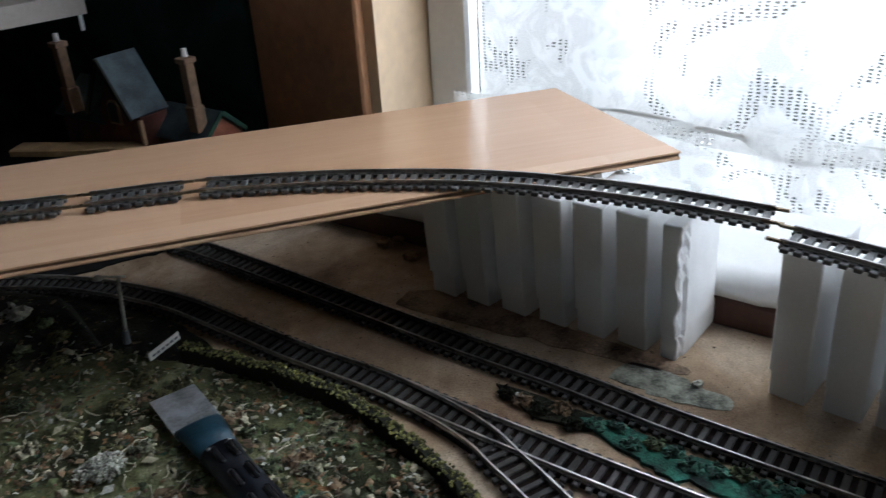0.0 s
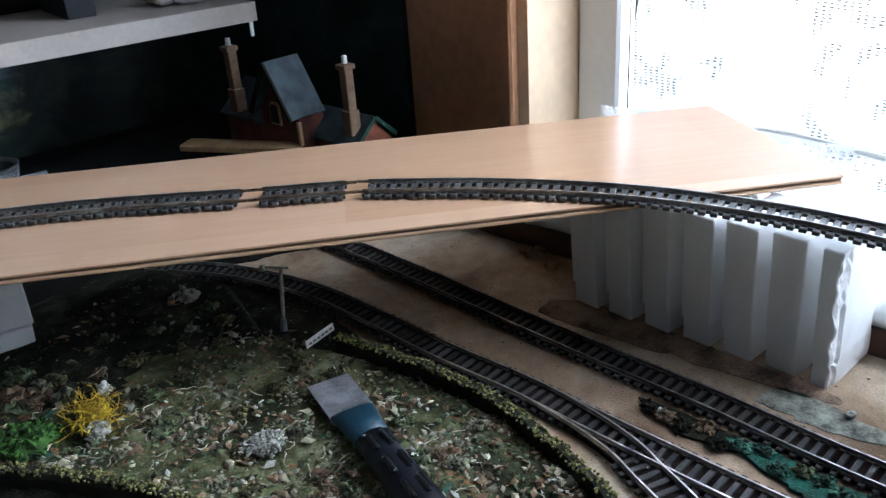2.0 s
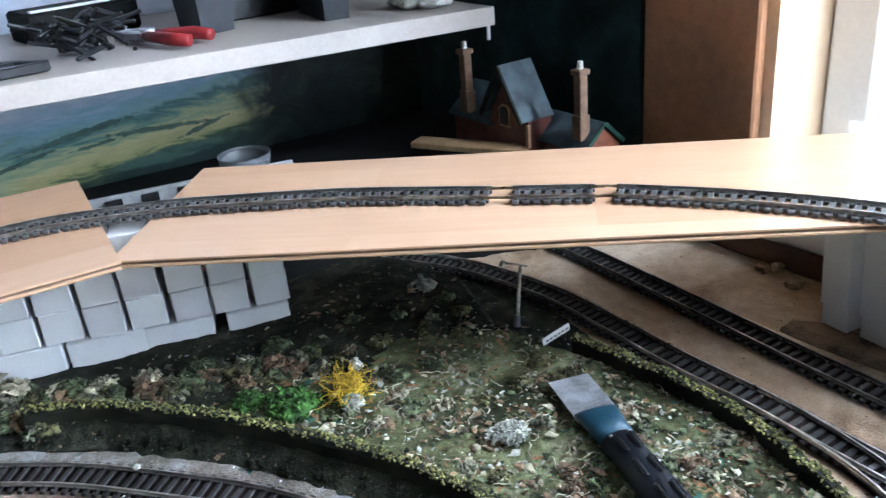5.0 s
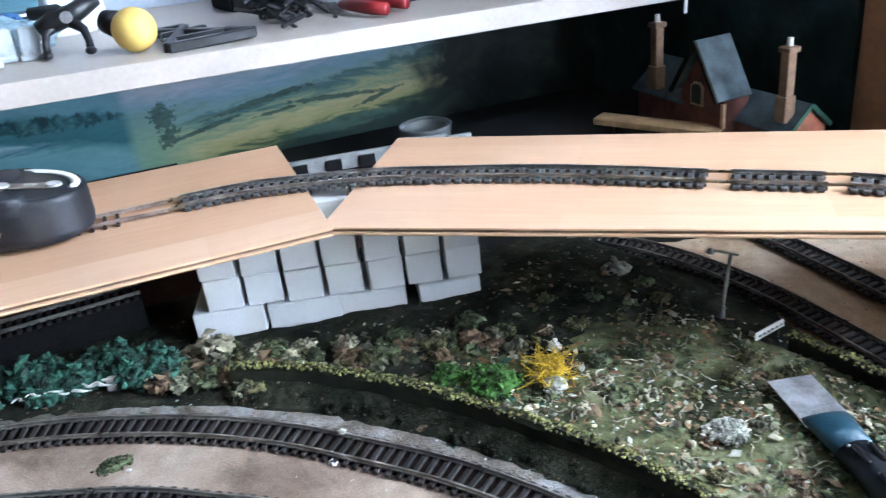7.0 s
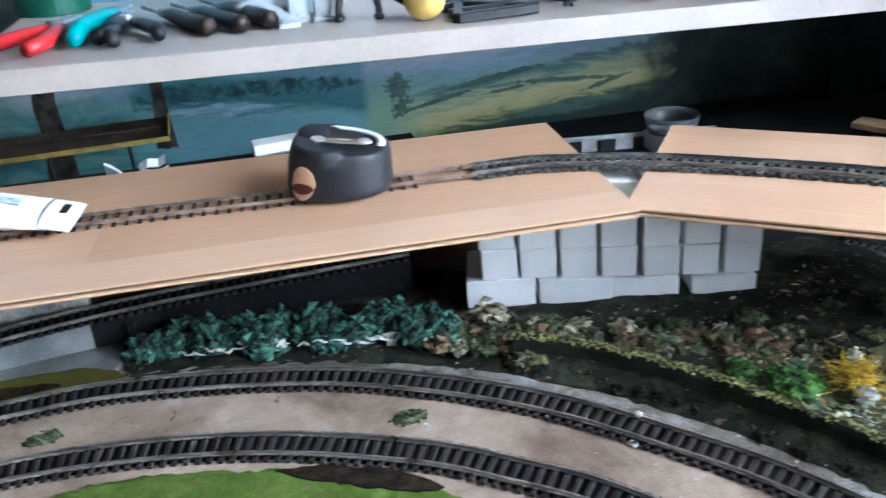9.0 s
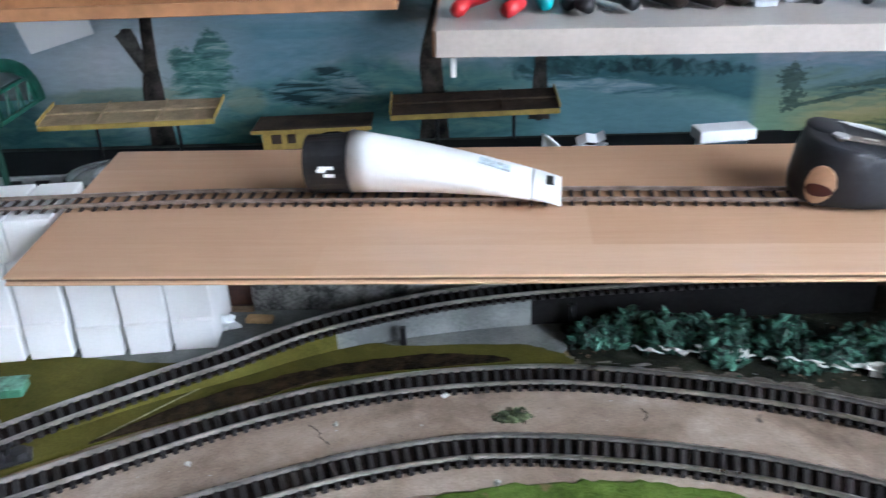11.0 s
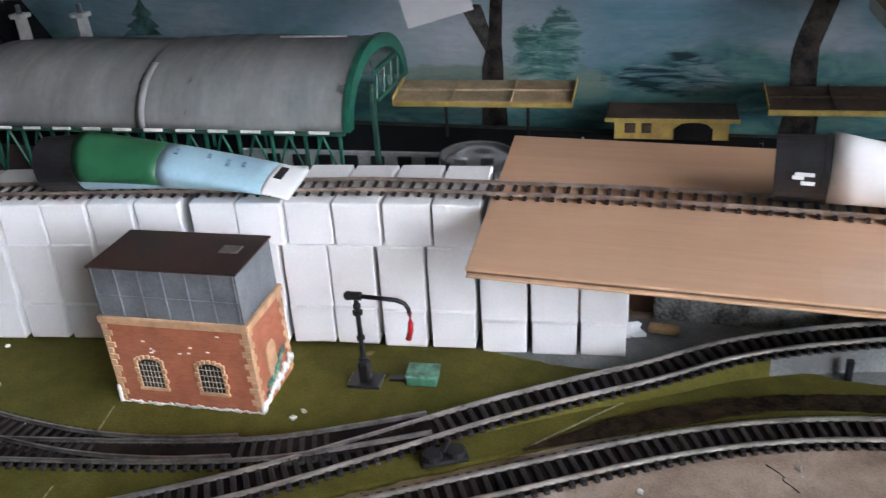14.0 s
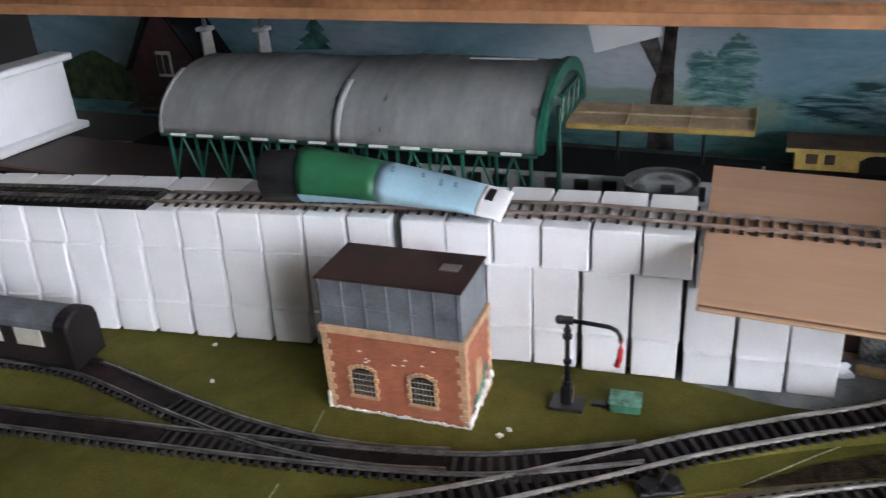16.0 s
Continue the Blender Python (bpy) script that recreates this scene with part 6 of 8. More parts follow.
for a, b in (((-0.035, -0.02), (0.035, -0.028)), ((-0.035, -0.02), (0.008, 0.055)), ((0.035, -0.028), (-0.018, 0.060)), ((-0.022, 0.03), (0.018, 0.032)), ((-0.030, 0.002), (0.026, -0.004)), ((-0.018, 0.060), (0.010, 0.058))):
    part("strut", Shape().box((0, 0, 0.004), ((Vector(a) - Vector(b)).length, 0.0075, 0.008), 0.001, m=pose((a[0] + b[0]) / 2, (a[1] + b[1]) / 2, 0, 0, 0, math.degrees(math.atan2(b[1] - a[1], b[0] - a[0])))), BLACKP, fr)
heap = thing("sleeper_webbing", "crumpled heap of black plastic sleeper webbing", "track part", on_shelf(0.135, 0.835), 20, group="loose track parts")
r = random.Random(6)
for k in range(60):
    s = Shape().box((0, 0, 0), (0.030, 0.0035, 0.003), 0.0005, m=pose(r.gauss(0, 0.017), r.gauss(0, 0.020), r.uniform(0.004, 0.030), r.uniform(-35, 35), r.uniform(-35, 35), r.uniform(0, 180)))
    part("sleeper_strip", s, BLACKP, heap)
for at, rz, sz, lab in (((0.255, 0.86), 10, (0.042, 0.05, 0.07), "dark blue-grey plastic pot standing on the shelf"), ((0.372, 0.845), -8, (0.030, 0.10, 0.06), "dark grey plastic tray standing on the shelf")):
    ob = thing("plastic_pot", lab, "pot", on_shelf(*at), rz)
    w, d, h = sz
    rings = [[(sx * w * k, sy * d * k, z) for sx, sy in ((-0.5, -0.5), (0.5, -0.5), (0.5, 0.5), (-0.5, 0.5))] for k, z in ((0.82, 0), (1.0, h), (0.92, h), (0.76, 0.004))]
    part("body", Shape().loft(rings), TAPEG, ob)
    part("rim", Shape().box((0, 0, h), (w * 1.06, d * 1.06, 0.004), 0.001), BLUEP, ob)
ob = thing("grey_box", "pale grey card box with a dark band on the shelf", "box", on_shelf(0.32, 0.93), 3)
part("body", Shape().box((0, 0, 0.03), (0.12, 0.06, 0.06), 0.002), BLACKP, ob)
ob = thing("cloth_bundle", "crumpled white cloth bundle at the shelf's end", "cloth", on_shelf(0.455, 0.80), 0)
part("fold", Shape().ball((0, 0, 0.009), (0.028, 0.03, 0.010), 3, 0.3), PALE, ob, smooth=True)
part("fold", Shape().ball((0.012, -0.012, 0.007), (0.022, 0.02, 0.008), 3, 0.3), PLASTER, ob, smooth=True)
ob = thing("storage_tin", "dark green round tin with a lid on the shelf", "tin", on_shelf(-0.305, 1.035), 0)
part("body", Shape().rod((0, 0, 0), (0, 0, 0.040), 0.034, seg=32), GREENP, ob, smooth=False)
part("lid", Shape().rod((0, 0, 0.040), (0, 0, 0.047), 0.0355, seg=32), TANKTOP, ob)
for at, col, lab, sz in (((-0.09, 0.955), BLUEP, "blue plastic packet lying on the shelf", (0.07, 0.05, 0.022)), ((-0.03, 0.96), PAPER, "pale blue and white packet standing on the shelf", (0.05, 0.04, 0.06)), ((0.16, 0.97), DARKCARD, "dark shallow tray at the back of the shelf", (0.11, 0.06, 0.03))):
    ob = thing("packet", lab, "packet", on_shelf(*at), 8)
    part("wrapper", Shape().box((0, 0, sz[2] / 2), sz, 0.003), col, ob)
    part("flap", Shape().box((0, -sz[1] / 2 + 0.004, sz[2] + 0.001), (sz[0] * 0.9, 0.008, 0.002), 0.0006), WHITE, ob)


# ---- things on the raised track ----
def tube(at, rz, pieces, r, length, crimp_w, label, cap_mat, base_mat, rz_crimp=0.0):
    """A squeeze tube lying on its side, round at the cap and flat at the crimp, along +x."""
    ob = thing("squeeze_tube", label, "tube", at, rz, group="squeeze tubes on the track")

    def ring(f):
        x = f * length
        h = r * (1 - f) ** 0.75 + 0.0009
        w = r + (crimp_w / 2 - r) * f
        sag = r - (r - 0.0012) * f ** 0.8
        return [(x, w * math.cos(t * math.pi / 14), max(sag, h) * 0 + h + 0.0002 + 0.006 * f * (1 - f) + h * math.sin(t * math.pi / 14)) for t in range(28)]

    for nm, f0, f1, m, lab in pieces:
        part(nm, Shape().loft([ring(f0 + (f1 - f0) * k / 8) for k in range(9)]), m, ob, lab, smooth=True)
    s = Shape().rod((-0.028, 0, r * 0.93), (-0.001, 0, r), r * 0.98, r * 1.0, 32)
    cap = part("cap", s, cap_mat, ob, "black screw cap", smooth=False)
    part("cap_rim", Shape().rod((-0.0035, 0, r), (-0.0005, 0, r), r * 1.03, r * 1.03, 32), cap_mat, cap)
    return ob


z_rail = ZP + 0.0041
tw = tube((-0.3965, 0.7015, z_rail), -8.5, [("sleeve", 0, 0.86, TUBEW, ""), ("crimp", 0.86, 1.0, TUBEW, "flat white crimped end")], 0.0192, 0.131, 0.048, "white plastic squeeze tube with a black cap lying on the track", BLACKP, TUBEW)
part("print_patch", Shape().box((0, 0, 0), (0.020, 0.010, 0.0005), m=pose(0.090, -0.002, 0.0196, 0, 18, 0)), mat("pale_print", (0.60, 0.71, 0.76), 0.4, vary=0.3, scale=200), tw, "pale blue printed panel")
part("hang_slot", Shape().box((0, 0, 0), (0.0045, 0.014, 0.0006), m=pose(0.124, 0.003, 0.0074, 0, 14, 0)), BLACKP, tw, "black slot in the crimp")
s = Shape()
for y, z, l in ((0.0, 0.003, 0.010), (-0.003, 0.001, 0.006), (0.002, -0.002, 0.007)):
    s.box((-0.013 + y, -0.0193, 0.0195 + z), (l, 0.0008, 0.0022), 0.0003)
part("paint_smear", s, PAPER, tw, "white paint smear on the cap")
tg = tube((-0.8535, 0.684, 0.1052 + 0.0041), 5.5, [("green_band", 0, 0.40, TUBEG, "dark green band"), ("sleeve", 0.40, 0.88, TUBEB, "pale blue sleeve"), ("crimp", 0.88, 1.0, TUBEW, "flat white crimped end")], 0.0185, 0.142, 0.050, "green and pale blue squeeze tube lying on the track", BLACKP, TUBEB)
for k, (x, w) in enumerate(((0.066, 0.010), (0.086, 0.007), (0.099, 0.012), (0.108, 0.008))):
    f = x / 0.142
    part("print_bar", Shape().box((0, 0, 0), (0.0024, w, 0.0006), m=pose(x, -0.004 + 0.003 * (k % 2), 2 * 0.0185 * (1 - f) ** 0.75 + 0.0022 + 0.006 * f * (1 - f), 0, 16, 12)), PRINTB, tg, "blue unreadable print")
def low_ring(f):
    h, w = 0.0185 * (1 - f) ** 0.75 + 0.0009, 0.0185 + 0.0065 * f
    return [(f * 0.142, 1.015 * w * math.cos(t), h + 0.0002 + 0.006 * f * (1 - f) + 1.015 * h * math.sin(t)) for t in [math.radians(205 + 13 * k) for k in range(10)]]


part("lower_sleeve", Shape().loft([low_ring(0.405 * k / 8) for k in range(9)], closed=False), TUBEB, tg, "pale blue underside", smooth=True)
part("hang_slot", Shape().box((0, 0, 0), (0.005, 0.018, 0.0006), m=pose(0.131, 0.002, 0.0086, 0, 14, 0)), BLACKP, tg, "black slot in the crimp")

tape = thing("tape_measure", "dark grey tape measure lying on its side across the track", "tape measure", (-0.0945, 0.671, z_rail - 0.0018), -18)
tape.scale = (1.10, 1.06, 0.93)


def soft_power(v, p):
    return math.copysign(abs(v) ** p, v)


def tape_ring(k, z):
    """One level of the case: squarish at the mouth, round at the other end, taller and drawn in at the mouth."""
    ring = []
    for t in range(40):
        a = t * math.tau / 40
        x = 0.032 * soft_power(math.cos(a), 0.55) if math.cos(a) < 0 else 0.033 * math.cos(a)
        y = 0.030 * soft_power(math.sin(a), 0.85)
        up = z / 0.035
        ring.append((x * k + (0.007 * up * up if x < 0 else 0.0), y * k, z * (1.06 - 4.6 * x)))
    return ring


part("case", Shape().loft([tape_ring(k, z) for k, z in ((0.92, 0.0), (0.98, 0.0015), (1.0, 0.007), (1.0, 0.022), (0.998, 0.0290), (0.985, 0.0322), (0.955, 0.0338), (0.90, 0.0336), (0.70, 0.0332))]), TAPEG, tape, smooth=True)
lean = Matrix.Translation((0.0, 0, 0.0366)) @ Matrix.Rotation(radians(9.5), 4, "Y")
part("shoulder", Shape().ball((-0.015, 0.010, -0.0005), (0.010, 0.016, 0.0036), 3), TAPEG, tape, "raised grey shoulder", smooth=True).matrix_basis = lean
clip = part("belt_clip", Shape().box((0.004, -0.008, 0.0016), (0.032, 0.0085, 0.0012), 0.0005, rz=6).box((-0.010, -0.0095, 0.0004), (0.004, 0.0085, 0.003), 0.0008), mat("brown_grey_metal", (0.23, 0.19, 0.155), 0.4, metal=0.5, vary=0.3), tape, "bare metal belt clip")
clip.matrix_basis = lean
for x, y in ((-0.0095, -0.0095), (0.0185, -0.0065)):
    part("clip_end", Shape().rod((x, y, 0.0018), (x, y, 0.0032), 0.0046, 0.0042, 16), mat("pale_grey_metal", (0.42, 0.40, 0.39), 0.45, vary=0.2), clip, "pale worn clip end")
part("clip_slot", Shape().box((0.006, -0.0072, 0.0024), (0.007, 0.0022, 0.0006), 0.0002), PALE, clip)
rim = [(0.0315 * math.cos(a), 0.0285 * math.sin(a)) for a in [radians(-8 + 8 * k) for k in range(15)]]
rings = [[(x * q, y * q, 0.0338 * (1.06 - 4.6 * x) + dz) for q, dz in ((0.78, 0.0001), (0.84, 0.0012), (0.95, 0.0008), (0.985, -0.0025), (0.86, -0.0020))] for x, y in rim]
part("tape_label", Shape().loft(rings), TUBEW, tape, "white label round the far rim", smooth=True)


def tape_patch(mid, half, z0, high, k):
    """A rounded sticker that follows the case's side round the angle mid."""
    rings = []
    for i in range(13):
        f = (i - 6) / 6
        a = radians(mid + half * f)
        h = high * math.sqrt(max(0.0, 1 - f * f)) + 0.0003
        x = 0.032 * soft_power(math.cos(a), 0.55) if math.cos(a) < 0 else 0.033 * math.cos(a)
        y = 0.030 * soft_power(math.sin(a), 0.85)
        rings.append([(x * q + (0.007 * (z / 0.035) ** 2 if x < 0 else 0.0), y * q, z * (1.06 - 4.6 * x)) for q, z in ((k, z0 - h), (k, z0), (k, z0 + h), (0.97, z0 + h), (0.97, z0 - h))])
    return Shape().loft(rings)


part("hub_label", tape_patch(246, 16, 0.0130, 0.0105, 1.020), mat("peach_label", (0.62, 0.40, 0.25), 0.4, vary=0.15), tape, "peach round label")
part("label_band", tape_patch(247, 14, 0.0100, 0.0032, 1.034), mat("dark_red_print", (0.085, 0.015, 0.012), 0.4, vary=0.2), tape, "dark red band across the label")


# ---- model station house in the corner ----
def station_house():
    ob = thing("station_house", "dark red model station house with slate roofs and tall chimneys", "model house")
    cx, cy = 0.523, 0.702
    # cross gable that faces the room
    part("gable_wall", Shape().prism([(-0.030, 0.0), (0.030, 0.0), (0.030, 0.072), (0.0, 0.120), (-0.030, 0.072)], 0.030, pose(0.492, cy, 0, 0, 0, -90)), HBRICK, ob)
    part("rear_wall", Shape().box((0.545, cy, 0.030), (0.046, 0.056, 0.060)), HBRICK, ob)
    for sd in (-1, 1):
        part("roof_slope", Shape().box((0, 0, 0), (0.042, 0.062, 0.0024), 0.0004, m=pose(0.502, cy + sd * 0.0160, 0.1005, sd * -58, 0, 0)), SLATE, ob, "blue-grey slate roof slope")
        part("bargeboard", Shape().box((0, 0, 0), (0.003, 0.062, 0.004), 0.0004, m=pose(0.4805, cy + sd * 0.0160, 0.0995, sd * -58, 0, 0)), DARKGREEN, ob, "dark green bargeboard")
    win = part("window", Shape().prism([(-0.0085, 0.062), (0.0085, 0.062), (0.0085, 0.081), (0.004, 0.085), (-0.004, 0.085), (-0.0085, 0.081)], 0.002, pose(0.4905, cy + 0.006, 0, 0, 0, -90)), QUOIN, ob, "arched window with a pale surround")
    part("pane", Shape().prism([(-0.006, 0.0645), (0.006, 0.0645), (0.006, 0.080), (0.003, 0.083), (-0.003, 0.083), (-0.006, 0.080)], 0.002, pose(0.4893, cy + 0.006, 0, 0, 0, -90)), BLACKP, win)
    # low wing with a gable end towards the window
    part("wing_wall", Shape().prism([(-0.024, 0.0), (0.024, 0.0), (0.024, 0.052), (0.0, 0.074), (-0.024, 0.052)], 0.064, pose(0.532, 0.611, 0)), HBRICK, ob)
    part("gable_face", Shape().prism([(-0.021, 0.0), (0.021, 0.0), (0.021, 0.051), (0.0, 0.070), (-0.021, 0.051)], 0.0012, pose(0.532, 0.6098, 0)), mat("orange_brick_card", (0.40, 0.13, 0.07), 0.7, vary=0.25, scale=80), ob, "orange brick gable end")
    for sd in (-1, 1):
        part("roof_slope", Shape().box((0, 0, 0), (0.036, 0.074, 0.0022), 0.0004, m=pose(0.532 + sd * 0.0135, 0.644, 0.0632, 0, sd * 42, 0)), SLATE, ob, "blue-grey slate roof slope")
        part("bargeboard", Shape().box((0, 0, 0), (0.034, 0.002, 0.0045), 0.0004, m=pose(0.532 + sd * 0.0130, 0.6068, 0.0632, 0, sd * 42, 0)), EAVES, ob, "green bargeboard")
    part("far_wing_wall", Shape().box((0.522, 0.765, 0.032), (0.055, 0.075, 0.064)), HBRICK, ob)
    part("far_wing_roof", Shape().box((0.510, 0.768, 0.0745), (0.050, 0.082, 0.002), 0.0004, m=Matrix.Translation((0.510, 0.768, 0.0745)) @ Matrix.Rotation(radians(-38), 4, "Y") @ Matrix.Translation((-0.510, -0.768, -0.0745))), SLATE, ob, "dark slate roof")
    part("corner_stone", Shape().box((0.4925, 0.6735, 0.058), (0.004, 0.004, 0.024), 0.0005), QUOIN, ob, "pale corner stones")
    for x, y, z0, z1 in ((0.516, 0.6225, 0.062, 0.128), (0.484, 0.760, 0.072, 0.137)):
        ch = part("chimney", Shape().box((x, y, (z0 + z1) / 2), (0.0095, 0.0095, z1 - z0), 0.0006).box((x, y, z0 + 0.010), (0.0125, 0.0125, 0.024), 0.0008).box((x, y, z1 - 0.003), (0.0135, 0.0135, 0.005), 0.0008), HCHIM, ob, "tall cream brick chimney")
        part("chimney_pot", Shape().rod((x, y, z1), (x, y, z1 + 0.007), 0.003, 0.0025, 10), PLASTER, ch)
    return ob


station_house()
ob = thing("platform_awning", "bare timber awning board in front of the station house", "awning", (0.462, 0.730, 0.0), -63)
part("board", Shape().box((0, 0, 0.0455), (0.130, 0.022, 0.003), 0.0005), TIMBER, ob)
part("fascia", Shape().box((0, -0.0115, 0.0435), (0.130, 0.002, 0.006), 0.0004), TIMBER, ob)
for x in (-0.05, 0.0, 0.05):
    part("post", Shape().box((x, 0.004, 0.022), (0.003, 0.003, 0.044)), DARKWOOD, ob)


# ---- hill with its hedges ----
HEDGE_L = [(-0.005, 0.578), (0.030, 0.556), (0.057, 0.528), (0.094, 0.482), (0.122, 0.437), (0.147, 0.391), (0.166, 0.340), (0.180, 0.28), (0.188, 0.20)]
HEDGE_R = [(0.309, 0.410), (0.314, 0.385), (0.321, 0.33), (0.319, 0.277), (0.307, 0.229), (0.294, 0.195), (0.272, 0.13), (0.25, 0.07)]


def hill_height(x, y):
    b = 0.010 + 0.0030 * noise.noise(Vector((x * 22, y * 22, 1))) + 0.0022 * noise.noise(Vector((x * 60, y * 60, 4))) + 0.0010 * noise.noise(Vector((x * 160, y * 160, 7)))
    b += 0.006 * math.exp(-(((x - 0.27) / 0.06) ** 2 + ((y - 0.56) / 0.07) ** 2))
    return b


def hill_edges(y):
    l = float(np.interp(y, [0.07, 0.20, 0.28, 0.34, 0.391, 0.437, 0.482, 0.528, 0.556, 0.60, 0.66], [0.18, 0.188, 0.180, 0.166, 0.147, 0.122, 0.094, 0.057, 0.030, -0.02, -0.06]))
    r = float(np.interp(y, [0.07, 0.13, 0.195, 0.229, 0.277, 0.33, 0.385, 0.425, 0.47, 0.55, 0.66], [0.25, 0.272, 0.294, 0.307, 0.319, 0.321, 0.314, 0.303, 0.292, 0.318, 0.29]))
    return l, r


rows = []
for j in range(131):
    y = 0.07 + 0.60 * j / 130
    l, r = hill_edges(y)
    row = [(l - 0.002, y, 0.0)]
    for i in range(81):
        x = l + (r - l) * i / 80
        e = min(1, min(i, 80 - i) / 3 + 0.25) * min(1, (130 - j) / 12)
        row.append((x, y, max(0.0006, hill_height(x, y) * e)))
    row.append((r + 0.002, y, 0.0))
    rows.append(row)
hill = setting("hill", Shape().loft(rows, closed=False), HILL, "low mossy model hillside covered in scattered leaf litter, painted shade behind", "hill", smooth=True)
# rear faces take the dark slope material, painting in the plank's shade
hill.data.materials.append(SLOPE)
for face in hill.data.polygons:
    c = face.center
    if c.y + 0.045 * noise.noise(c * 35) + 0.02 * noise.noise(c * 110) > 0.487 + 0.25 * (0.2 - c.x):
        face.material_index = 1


def litter(name, count, material, size, seed, label, where, lift=0.0):
    """Small torn flakes strewn on the hill, one joined mesh."""
    r = random.Random(seed)
    verts, faces = [], []
    while len(faces) < count * 4:
        y = r.uniform(0.09, 0.60)
        l, rr = hill_edges(y)
        x = r.uniform(l + 0.004, rr - 0.004)
        if r.random() > where(x, y):
            continue
        k = size * r.uniform(0.35, 1.0) * (1.0 + 0.9 * r.random() ** 4)
        c = Vector((x, y, hill_height(x, y) + k * 0.25 + lift))
        q = Euler((r.uniform(-0.7, 0.7), r.uniform(-0.7, 0.7), r.uniform(0, 6.3)))
        n = len(verts)
        for p in ((-1, 0, 0), (0.1, -0.55, 0.12), (1, 0.1, 0), (-0.1, 0.6, 0.1), (0, 0.05, 0.25)):
            v = Vector(p) * k * r.uniform(0.75, 1.25)
            v.rotate(q)
            verts.append(c + v)
        faces += [(n, n + 1, n + 4), (n + 1, n + 2, n + 4), (n + 2, n + 3, n + 4), (n + 3, n, n + 4)]
    me = bpy.data.meshes.new(name)
    me.from_pydata(verts, [], faces)
    me.materials.append(material)
    return tagged(new(name, me), label, "litter", kind="stuff")


def dense(x, y):
    """More litter towards the open, near part of the hill."""
    return (1.0 if y < 0.49 else 0.25) * max(0.05, min(1.0, 0.15 + 1.5 * (0.47 - y)) * (0.08 + 1.7 * max(0, noise.noise(Vector((x * 34, y * 34, 3))) + 0.05)))


litter("leaf_litter", 1500, LEAF, 0.0028, 1, "pale khaki leaf flakes strewn on the hillside", dense)
litter("brown_litter", 2200, LITTER, 0.0028, 2, "brown leaf flakes strewn on the hillside", lambda x, y: dense(x, y) * (0.3 + max(0, noise.noise(Vector((x * 24, y * 24, 11))) + 0.4)))
litter("moss_flakes", 2000, FLOCK, 0.0026, 3, "dark green moss flakes covering the hillside", lambda x, y: (0.15 + max(0, noise.noise(Vector((x * 38, y * 38, 21))) + 0.3)) * (1.0 if y < 0.48 else 0.3))
litter("pale_flakes", 700, PALE, 0.0026, 5, "pale stone flakes strewn on the hillside", dense)


def twigs(count, seed):
    """Fine pale curled roots and twigs lying on the litter, one joined mesh."""
    r = random.Random(seed)
    s = Shape()
    done = 0
    while done < count:
        y = r.uniform(0.16, 0.52)
        l, rr = hill_edges(y)
        x = r.uniform(l + 0.008, rr - 0.008)
        if r.random() > 0.25 + 0.75 * max(0, noise.noise(Vector((x * 30, y * 30, 40))) + 0.35):
            continue
        done += 1
        p, d, pts = Vector((x, y, 0)), r.uniform(0, 6.28), []
        for _k in range(6):
            pts.append((p.x, p.y, hill_height(p.x, p.y) + r.uniform(0.0008, 0.0032)))
            d += r.gauss(0, 0.55)
            p += Vector((math.cos(d), math.sin(d), 0)) * r.uniform(0.0014, 0.0034)
        s.tube(pts, [0.00022, 0.0004, 0.00045, 0.0004, 0.00032, 0.0002], 4)
    return tagged(part("twigs", s, mat("pale_root", (0.46, 0.42, 0.31), 0.9, vary=0.35, scale=120, island=0.5)), "fine pale curled twigs lying on the hillside", "twigs", kind="stuff")


twigs(130, 14)


def clump(at, size, count, leaf, material, label, category="bush", name="bush", seed=0, flat_=0.6, group=""):
    """A bush of many small crumpled leaves round an uneven body."""
    ob = thing(name, label, category, at, group=group)
    r = random.Random(seed)
    verts, faces = [], []
    for _ in range(count):
        d = Vector((r.gauss(0, 1), r.gauss(0, 1), abs(r.gauss(0, 1)))).normalized() * (r.random() ** 0.45)
        c = Vector((d.x * size[0], d.y * size[1], d.z * size[2] + 0.0004))
        c *= 1 + 0.25 * noise.noise(c * 90 + Vector((seed, 0, 0)))
        k = leaf * r.uniform(0.5, 1.5)
        q = Euler((r.uniform(-1.2, 1.2), r.uniform(-1.2, 1.2), r.uniform(0, 6.3)))
        n = len(verts)
        for p in ((-1, 0, 0), (0, -flat_, 0.2), (1, 0.15, 0), (0.1, flat_, 0.15), (0, 0, 0.7), (0, 0, -0.3)):
            v = Vector(p) * k
            v.rotate(q)
            verts.append(c + v)
        faces += [(n + a, n + b, n + e) for e in (4, 5) for a, b in ((0, 1), (1, 2), (2, 3), (3, 0))]
    me = bpy.data.meshes.new("leaves")
    me.from_pydata(verts, [], faces)
    me.materials.append(material)
    lv = new("leaves", me)
    lv.parent = ob
    part("core", Shape().ball((0, 0, size[2] * 0.32), (size[0] * 0.72, size[1] * 0.72, size[2] * 0.42), 3, 0.3), material, ob, smooth=True)
    return ob


